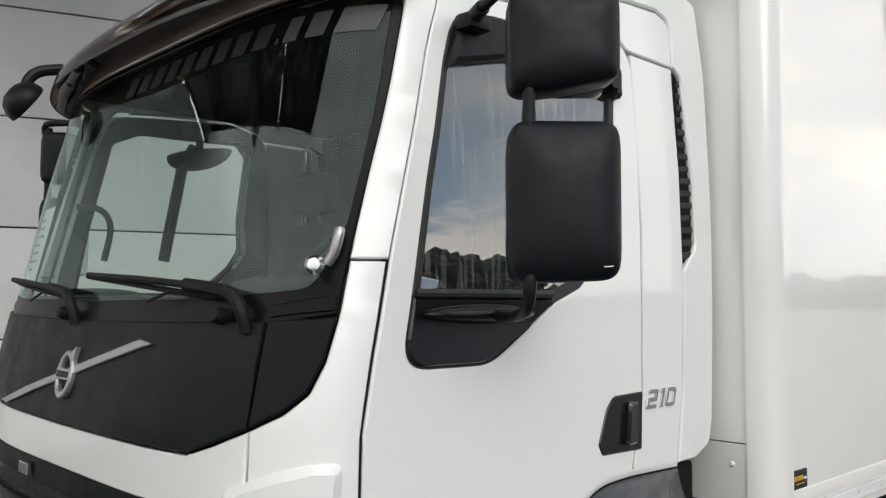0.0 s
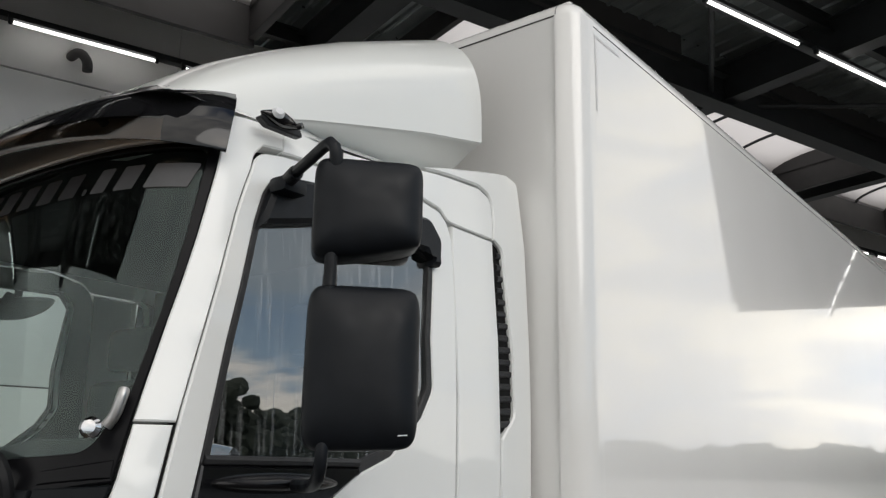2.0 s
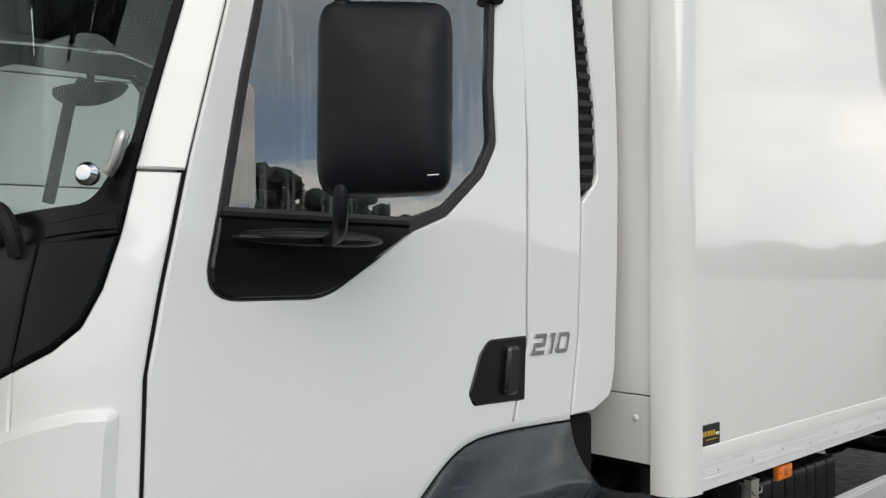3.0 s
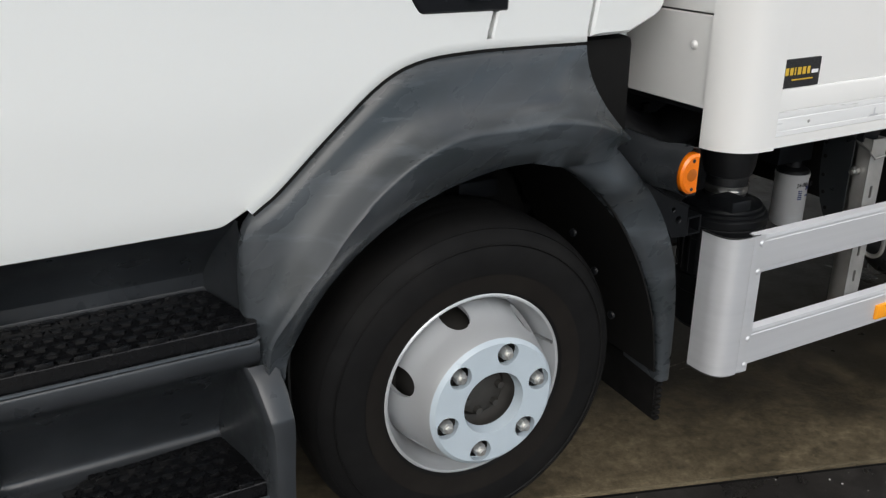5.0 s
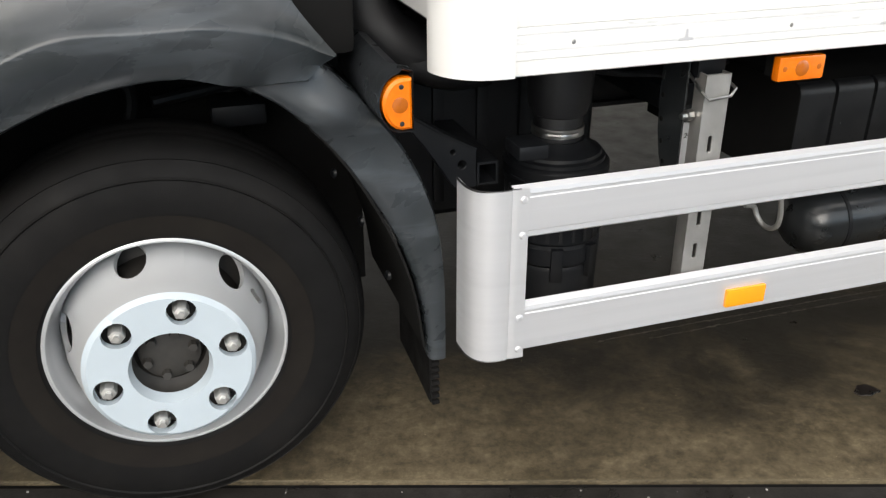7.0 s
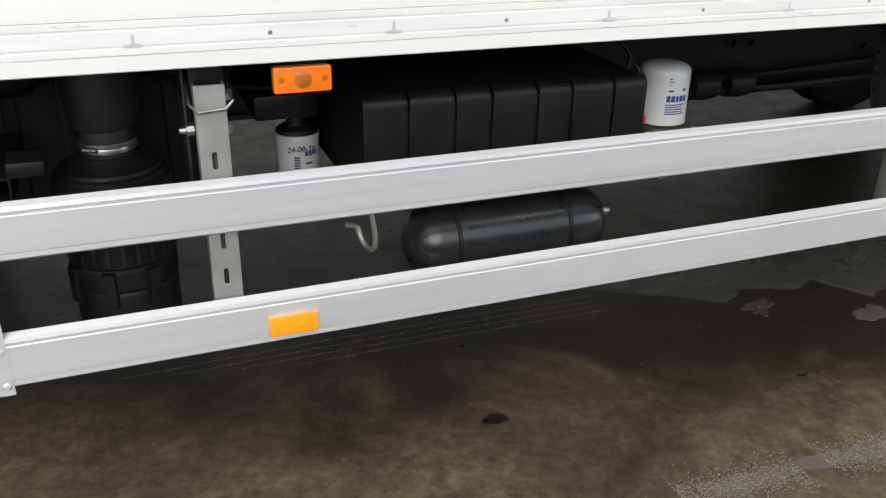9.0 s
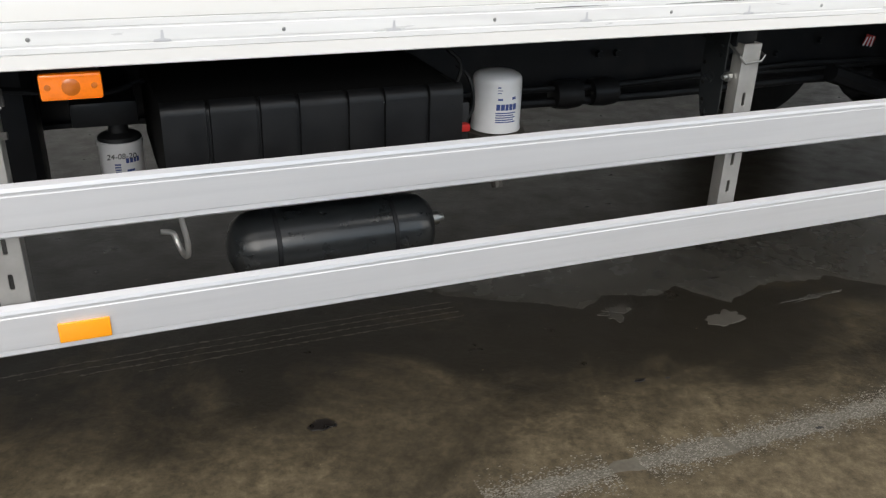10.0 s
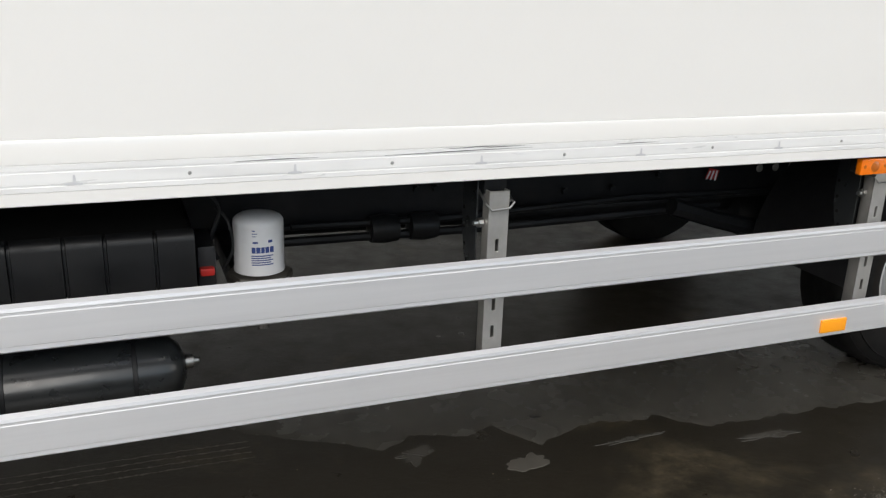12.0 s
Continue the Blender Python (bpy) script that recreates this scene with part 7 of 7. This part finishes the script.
label_bars(DX, DY, 0.0660, [(4.27, 4.42, 0.698, 0.714), (4.45, 4.61, 0.698, 0.714), (4.64, 4.77, 0.698, 0.714), (4.80, 4.95, 0.698, 0.714), (4.98, 5.15, 0.698, 0.714)], BLUEINK, dryer)
label_bars(DX, DY, 0.0660, [(4.32, 4.52, 0.724, 0.729), (4.92, 5.10, 0.725, 0.732), (4.3, 4.45, 0.742, 0.744), (4.3, 4.5, 0.749, 0.751), (4.3, 4.42, 0.756, 0.759)] + [(4.25, 5.12 - 0.1 * (k % 2), 0.689 - 0.006 * k, 0.692 - 0.006 * k) for k in range(5)], BLUEINK, dryer)

# rear mudguard ahead of the back wheels
part("rear_mudguard", loft([[(6.16 - 0.50 * math.cos(a), y, 0.40 + 0.50 * math.sin(a)) for y in (0.16, 0.17, 0.70)] for a in np.linspace(0.05, math.pi - 0.05, 30)], 0.008), BLACKPL, truck, "black plastic rear mudguard")


# ---- the canopy hall: its axes lie 18 degrees across the truck's ----
HALL = Matrix.Rotation(radians(-18), 4, "Z")


def laid(ob):
    ob.matrix_basis = HALL @ ob.matrix_basis
    return ob


# ground: concrete below the roof, wet asphalt yard outside, a sunk joint between
EDGE = 0.70
slab = laid(part("floor", block((-300, EDGE + 0.012, -0.15), (400, 8.6, 0.0), 0.006), CONCRETE, None, smooth=0))
tagged(slab, "worn brown concrete floor with damp patches and painted shade under the truck", "floor", kind="structure")
yard = laid(part("ground", block((-400, -500, -0.20), (400, EDGE - 0.004, -0.006), 0.0), ASPHALT, None, smooth=0))
tagged(yard, "dark wet asphalt yard with small stones", "ground", kind="structure")
joint = laid(part("floor_joint", block((-300, EDGE - 0.004, -0.1), (400, EDGE + 0.012, -0.012), 0.0), DEEP, None, smooth=0))
tagged(joint, "dark gap between floor slab and yard", "joint", kind="structure")
beyond = laid(part("field", block((-400, 8.6, -0.25), (400, 500, -0.08), 0.0), FOLIAGE, None, smooth=0))
tagged(beyond, "grass field behind the hall", "ground", kind="structure")

grit = bmesh.new()
rng = random.Random(11)
for k in range(420):
    u, v = rng.uniform(-0.5, 2.6), rng.uniform(-0.15, EDGE - 0.01)
    r = rng.uniform(0.0012, 0.0038)
    bmesh.ops.create_icosphere(grit, subdivisions=1, radius=r, matrix=Matrix.Translation((u, v, -0.006 + r * 0.5)) @ Matrix.Diagonal((1, rng.uniform(0.6, 1.3), 0.7, 1)))
tagged(laid(part("grit", grit, material("pale_grit", (0.30, 0.29, 0.27), 0.7, grain=0.3, grain_scale=90), None)), "pale grit scattered on the wet asphalt", "grit", kind="stuff")


def blotch(name, cx, cy, rx, ry, mat, label, category, seed, z=0.0025, n=40, rough=0.25, lobes=6):
    r_ = random.Random(seed)
    ph = [r_.uniform(0, math.tau) for _ in range(lobes)]
    am = [r_.uniform(0.3, 1.0) * rough / (k + 1) ** 0.6 for k in range(lobes)]
    pts = []
    for a in np.linspace(0, math.tau, n, endpoint=False):
        g = 1 + sum(am[k] * math.sin((k + 2) * a + ph[k]) for k in range(lobes))
        pts.append((cx + rx * g * math.cos(a), cy + ry * g * math.sin(a)))
    ob = part(name, sheet(pts, flat("z", z, 1.0), thick=0.002, step=0.05, soft=0.0008), mat, None)
    return tagged(ob, label, category, kind="stuff")


OIL = material("dark_oil_stain", (0.012, 0.010, 0.009), 0.35, grain=0.3, grain_scale=40, rough_vary=0.1)
DRYPATCH = material("pale_dry_patch", (0.085, 0.078, 0.066), 0.4, grain=0.3, grain_scale=30, stain=0.4, stain_scale=12, stain_colour=(0.07, 0.06, 0.047))
PALE = material("pale_speck_concrete", (0.19, 0.178, 0.155), 0.55, grain=0.45, grain_scale=45, stain=0.9, stain_scale=26, stain_colour=(0.085, 0.073, 0.055), bump=0.4, bump_scale=120)
FILM = material("thin_water_film", (0.060, 0.056, 0.048), 0.26, spec=0.5, grain=0.35, grain_scale=9, stain=0.5, stain_scale=4, stain_colour=(0.042, 0.038, 0.031), bump=0.05, bump_scale=60, rough_vary=0.06)
SCUFF = material("tyre_scuff", (0.085, 0.075, 0.058), 0.5, grain=0.4, grain_scale=25)
blotch("oil_stain", 3.152, 0.080, 0.032, 0.024, OIL, "small dark oil spot on the concrete", "stain", 3, rough=0.14, lobes=9)
for cx_, cy_, r_, sd in ((4.02, -0.02, 0.016, 8), (4.10, -0.035, 0.008, 9), (4.62, 0.43, 0.020, 10), (4.33, -0.36, 0.010, 12)):
    blotch("oil_stain", cx_, cy_, r_, r_ * 0.5, OIL, "tiny dark spot on the concrete", "stain", sd, rough=0.22, lobes=9)
blotch("dry_patch", 4.475, 0.185, 0.062, 0.042, DRYPATCH, "small pale dry patch on the damp concrete", "stain", 21, rough=0.2, lobes=12, n=80, z=0.0012)


def ragged_band(x0, x1, y_mid, half, mat, label, category, seed, z=0.0014, wander=0.01):
    r_ = random.Random(seed)
    n = 150
    rows = []
    for k in range(n + 1):
        x = x0 + (x1 - x0) * k / n
        w = half * (0.65 + 0.5 * noise.noise((x * 3.1, seed, 0)) + 0.55 * noise.noise((x * 13.0, seed, 2)))
        m = y_mid(x) + wander * noise.noise((x * 2.0, seed, 5)) + 0.3 * wander * noise.noise((x * 19.0, seed, 7))
        w = max(0.001, w)
        rows.append([(x, m - w + r_.uniform(-0.004, 0.004), z), (x, m, z + 0.0003), (x, m + w + r_.uniform(-0.004, 0.004), z)])
    return tagged(part("streak", loft(rows), mat, None), label, category, kind="stuff")


# standing water under the chassis, with a ragged shore
shore = []
for x in np.linspace(3.60, 7.4, 380):
    y = np.interp(x, [3.60, 3.75, 4.08, 4.22, 4.36, 4.46, 4.56, 4.72, 5.0, 5.16, 5.5, 6.2, 7.4], [0.70, 0.58, 0.40, 0.44, 0.38, 0.43, 0.27, 0.33, 0.32, 0.19, 0.19, 0.12, 0.08])
    y += 0.030 * noise.noise((x * 7.0, 1.0, 0)) + 0.022 * noise.noise((x * 19.0, 3.0, 0)) + 0.010 * noise.noise((x * 52.0, 5.0, 0))
    shore.append([(x, y, 0.0002), (x, y + 0.004, 0.0012), (x, y + 0.05, 0.0014), (x, max(y + 0.2, 0.74 + 0.12 * noise.noise((x * 3.0, 8.0, 0))), 0.0013), (x, max(y + 0.21, 0.80 + 0.12 * noise.noise((x * 3.0, 8.0, 0)) + 0.03 * noise.noise((x * 21.0, 6.0, 0))), 0.0002)])
tagged(part("water_film", loft(shore), FILM, None, smooth=60), "thin sheet of standing water on the concrete", "puddle", kind="stuff")
for cx_, cy_, rx_, ry_, sd in ((4.17, 0.335, 0.05, 0.035, 31), (4.86, 0.21, 0.09, 0.012, 32), (5.30, 0.09, 0.10, 0.016, 33)):
    blotch("water_film", cx_, cy_, rx_, ry_, FILM, "small shallow pool on the damp concrete", "puddle", sd, rough=0.45, lobes=12, n=90, z=0.0010)

# pale streak along the slab: loose specks over a ragged band
flakes = bmesh.new()
rng = random.Random(17)
for k in range(24000):
    x = rng.uniform(3.42, 6.3)
    spread = 0.030 + 0.010 * noise.noise((x * 2.3, 4.0, 0)) + 0.012 * max(0, x - 4.6)
    if noise.noise((x * 7.0, 9.0, 0)) < -0.28:
        continue
    y = -0.320 - 0.022 * (x - 3.6) + 0.02 * noise.noise((x * 2.0, 5, 0)) + rng.gauss(0, spread)
    r, a0, z = rng.uniform(0.0005, 0.0020), rng.uniform(0, 6), rng.uniform(0.0008, 0.0024)
    flakes.faces.new([flakes.verts.new((x + 1.8 * r * rng.uniform(0.6, 1.3) * math.cos(a0 + q), y + r * rng.uniform(0.6, 1.3) * math.sin(a0 + q), z)) for q in np.arange(5) * math.tau / 5])
STREAKY = material("pale_band_concrete", (0.120, 0.108, 0.086), 0.6, grain=0.5, grain_scale=60, stain=0.8, stain_scale=24, stain_colour=(0.085, 0.073, 0.054))
ragged_band(3.50, 6.3, lambda x: -0.322 - 0.022 * (x - 3.6), 0.038, STREAKY, "pale ragged streak along the concrete", "streak", 3, z=0.0006, wander=0.02)
isle = PALE.node_tree.nodes.new("ShaderNodeNewGeometry")
fade_ = PALE.node_tree.nodes.new("ShaderNodeValToRGB")
fade_.color_ramp.elements[0].color, fade_.color_ramp.elements[1].color = (0.085, 0.076, 0.058, 1), (0.31, 0.288, 0.245, 1)
PALE.node_tree.links.new(isle.outputs["Random Per Island"], fade_.inputs["Fac"])
PALE.node_tree.links.new(fade_.outputs["Color"], PALE.node_tree.nodes["Principled BSDF"].inputs["Base Color"])
tagged(part("speck_streak", flakes, PALE, None, smooth=0), "pale speckled streak along the concrete", "streak", kind="stuff")
for k in range(4):
    ragged_band(2.3 + 0.15 * k, 3.7, lambda x, k=k: 0.575 - 0.032 * k - 0.02 * (x - 3.0) ** 2, 0.0022, SCUFF, "faint tyre scuff line on the floor", "scuff", 20 + k, wander=0.004)

# far wall of sandwich panels
wall = tagged(empty("wall_far"), "light grey sandwich panel wall", "wall", kind="structure")
wall.matrix_basis = HALL
for k in range(7):
    z0 = 0.14 + (k - 1) * 1.132 if k else -0.02
    z1 = 0.14 + k * 1.132
    for j in range(6):
        part("wall_panel", block((-20 + j * 7.5, 8.2, max(0.0, z0) + 0.009), (-12.506 + j * 7.5, 8.32, min(6.93, z1) - 0.009), 0.006), WALLPANEL, wall)
part("wall_core", block((-20, 8.24, 0.0), (25, 8.36, 6.93), 0.0), DEEP, wall)
duct = tagged(empty("flue_pipe"), "short bent grey flue pipe on the wall", "pipe")
duct.matrix_basis = HALL
part("elbow", pipe(curve_points([(1.30, 8.21, 6.10), (1.34, 8.08, 6.11), (1.40, 8.03, 6.08), (1.45, 8.02, 6.00), (1.46, 8.02, 5.90)], 16), 0.055, 14), KERB, duct)

# ceiling: trapezoid deck, with openings for the skylights
deck = bmesh.new()
OPEN = ((-3.4, -1.0), (0.45, 2.90), (4.95, 7.6), (8.9, 12.4), (13.0, 16.0), (18.0, 21.0), (22.2, 25.2))
ZD = 6.95


def deck_piece(u0, u1, v0, v1):
    n = int(round((u1 - u0) / 0.26))
    prof = []
    for k in range(n):
        a = u0 + (u1 - u0) * k / n
        w = (u1 - u0) / n
        prof += [(a, ZD), (a + w * 0.62, ZD), (a + w * 0.68, ZD - 0.028), (a + w * 0.80, ZD - 0.028), (a + w * 0.86, ZD), (a + w * 0.93, ZD + 0.012)]
    prof.append((u1, ZD))
    loft([[(p[0], v0, p[1]) for p in prof], [(p[0], v1, p[1]) for p in prof]], 0.0, deck)


deck_piece(-7.3, 26.0, 0.80, 4.9)
deck_piece(-7.3, 26.0, 7.0, 8.3)
last = -7.3
covers = []
for a, b in OPEN + ((26.0, 26.0),):
    if a - last > 0.1:
        deck_piece(last, a, 4.9, 7.0)
        covers.append(block((last - 0.02, 4.9, ZD + 0.15), (a + 0.02, 7.0, ZD + 0.20)))
    last = b
ceiling = laid(part("ceiling", deck, DECK, None, smooth=0))
tagged(ceiling, "dark corrugated steel roof deck", "ceiling", kind="structure")
roof_top = laid(part("roof_cover", block((-7.3, 0.75, ZD + 0.15), (26.0, 4.9, ZD + 0.20)), BEAM, None))
tagged(roof_top, "roof covering above the deck", "roof", kind="structure")
roof_top = laid(part("roof_cover", block((-7.3, 7.0, ZD + 0.15), (26.0, 8.5, ZD + 0.20)), BEAM, None))
tagged(roof_top, "roof covering above the deck", "roof", kind="structure")
for bm_ in covers:
    tagged(laid(part("roof_cover", bm_, BEAM, None)), "roof covering above the deck", "roof", kind="structure")
fascia = laid(part("roof_fascia", block((-7.4, 0.70, ZD - 0.25), (26.1, 0.80, ZD + 0.25), 0.01), BEAM, None))
tagged(fascia, "dark roof edge fascia", "fascia", kind="structure")
fascia = laid(part("roof_fascia", block((-7.4, 0.80, ZD - 0.25), (-7.3, 8.4, ZD + 0.25), 0.01), BEAM, None))
tagged(fascia, "dark roof edge fascia", "fascia", kind="structure")
fascia = laid(part("roof_fascia", block((26.0, 0.80, ZD - 0.25), (26.1, 8.4, ZD + 0.25), 0.01), BEAM, None))
tagged(fascia, "dark roof edge fascia", "fascia", kind="structure")

for a, b in OPEN:
    light = tagged(empty("skylight"), "white opal barrel skylight in a dark kerb", "skylight", "skylights")
    light.matrix_basis = HALL
    for p0, p1 in (((a - 0.08, 4.86, 6.62), (b + 0.08, 4.93, ZD + 0.12)), ((a - 0.08, 6.96, 6.22), (b + 0.08, 7.04, ZD + 0.12)), ((a - 0.08, 4.93, 6.62), (a, 6.96, ZD + 0.12)), ((b, 4.93, 6.30), (b + 0.10, 6.96, ZD + 0.12))):
        part("kerb", block(p0, p1, 0.004), KERB, light)
    bars = max(2, int(round((b - a) / 1.16)))
    part("opal_sheet", loft([[(u, 5.94 - 1.01 * math.cos(t), 6.70 + 0.20 * math.sin(t)) for t in np.linspace(0, math.pi, 17)] for u in np.linspace(a, b, bars + 1)]), OPAL, light, "white opal barrel sheet").visible_shadow = False
    for k in range(1, bars):
        u = a + (b - a) * k / bars
        part("glazing_bar", pipe([(u, 5.94 - 1.0 * math.cos(t), 6.68 + 0.20 * math.sin(t)) for t in np.linspace(0, math.pi, 17)], 0.024, 6), BEAM, light)
    part("end_sheet", loft([[(b - 0.02, 5.94 - 1.01 * math.cos(t), 6.66) for t in np.linspace(0, math.pi, 9)], [(b - 0.02, 5.94 - 1.01 * math.cos(t), 6.70 + 0.20 * math.sin(t)) for t in np.linspace(0, math.pi, 9)]]), KERB, light)


def ibeam(u0, v0, u1, v1, z, h, w, name, label, group=""):
    d = Vector((u1 - u0, v1 - v0, 0))
    L = d.length
    ob = empty(name)
    ob.matrix_basis = HALL @ Matrix.Translation((u0, v0, 0)) @ Matrix.Rotation(math.atan2(d.y, d.x), 4, "Z")
    for nm, a, b in (("bottom_flange", (0, -w / 2, z), (L, w / 2, z + 0.016)), ("web", (0, -0.006, z + 0.016), (L, 0.006, z + h - 0.016)), ("top_flange", (0, -w / 2, z + h - 0.016), (L, w / 2, z + h))):
        part(nm, block(a, b), BEAM, ob, smooth=0)
    return tagged(ob, label, "beam", group)


for v in (4.93,):
    ibeam(-7.3, v, 25.9, v, 6.20, 0.44, 0.26, "purlin", "dark steel purlin along the skylights", "purlins")
for v in (1.9, 3.42, 7.35):
    ibeam(-7.3, v, 25.9, v, 6.62, 0.20, 0.10, "purlin", "dark steel purlin below the deck", "purlins")
for u in (-2.6, 3.75, 8.55, 13.0, 19.2, 25.3):
    ibeam(u, 0.85, u, 8.2, 6.28, 0.50, 0.22, "rafter", "dark grey steel rafter across the hall", "rafters")
    ibeam(u + 0.45, 0.85, u + 0.45, 8.2, 6.62, 0.20, 0.10, "rafter_tie", "slim dark steel tie beside a rafter", "rafter ties")


def brace(u0, v0, u1, v1, z=6.55, r=0.04):
    ob = laid(part("roof_brace", rod((u0, v0, z), (u1, v1, z), r, 10), BEAM, None))
    return tagged(ob, "dark steel diagonal roof brace", "brace", "roof braces")


for off in (-9.76, -4.88, 0.0, 4.88, 9.76):
    brace(4.16 + off, 5.12, 8.9 + off, 1.55, 6.45, 0.032)
    brace(4.17 + off, 1.6, 8.57 + off, 5.15, 6.40, 0.032)


def tube_light(u, v, z):
    lamp = tagged(empty("tube_light"), "lit bare fluorescent batten below the deck", "light", "tube lights")
    lamp.matrix_basis = HALL @ Matrix.Translation((u, v, z))
    part("batten", block((0.0, -0.03, 0.03), (1.62, 0.03, 0.075), 0.004), BEAM, lamp)
    part("tube", rod((0.06, 0, 0.0), (1.56, 0, 0.0), 0.019, 12), TUBE, lamp, "glowing white tube")
    for x in (0.03, 1.575):
        part("end_holder", block((x - 0.022, -0.022, -0.022), (x + 0.022, 0.022, 0.035), 0.004), BEAM, lamp)
    return lamp


first = tube_light(0, 0, 0)
done = False
for v, z, u0, n0, n1 in ((3.34, 6.20, 6.18, -7, 11), (7.93, 6.20, 0.60, -4, 12)):
    for k in range(n0, n1):
        m = HALL @ Matrix.Translation((u0 + k * 1.86, v, z))
        if not done:
            first.matrix_basis = m
            done = True
        else:
            copy_thing(first, m)
    tray = laid(part("cable_tray", block((u0 + n0 * 1.86 - 0.3, v + 0.05, z + 0.07), (u0 + n1 * 1.86, v + 0.16, z + 0.14), 0.004), BEAM, None))
    tagged(tray, "dark cable tray above the tube lights", "cable tray")

# far tree line beyond the yard
ball = bmesh.new()
bmesh.ops.create_icosphere(ball, subdivisions=2, radius=1.0)
BV = np.array([v.co[:] for v in ball.verts])
BF = np.array([[v.index for v in f.verts] for f in ball.faces])
ball.free()
rng = random.Random(5)
clumps = []
for k in range(800):
    u = rng.uniform(-170, 215)
    clumps.append((u, -75 + rng.uniform(-5, 5), max(0.4, rng.uniform(0.2, 6.6) * (0.75 + 0.2 * math.sin(u * 0.05) + 0.12 * math.sin(u * 0.21)) * (1 + 1.0 * math.exp(-((u - 118) / 62) ** 4))), rng.uniform(1.2, 3.4)))
for k in range(420):
    clumps.append((215 + rng.uniform(-5, 5), rng.uniform(-80, 90), max(0.4, rng.uniform(0.2, 5.2)), rng.uniform(1.4, 3.6)))
for k in range(1300):
    u = rng.uniform(50, 190)
    clumps.append((u, -72 + rng.uniform(-5, 5), max(0.4, rng.uniform(0.1, 1.0) * (13.5 + 3.5 / (1 + math.exp((u - 105) / 5)) + 1.6 * math.sin(u * 0.31) + 1.2 * math.sin(u * 0.83)) * math.exp(-((u - 118) / 72) ** 4)), rng.uniform(0.6, 1.6)))
lump = np.random.default_rng(5)
V = np.concatenate([BV * r * (1 + lump.normal(0, 0.16, (len(BV), 1))) * (1.25, 1.25, 1.0) + (x, y, z) for x, y, z, r in clumps])
F_ = np.concatenate([BF + k * len(BV) for k in range(len(clumps))])
tree_mesh = bpy.data.meshes.new("tree_line")
tree_mesh.from_pydata(V.tolist(), [], F_.tolist())
tree_mesh.materials.append(FOLIAGE)
tagged(laid(new("tree_line", tree_mesh)), "far dark row of trees beyond the yard", "trees", kind="stuff")
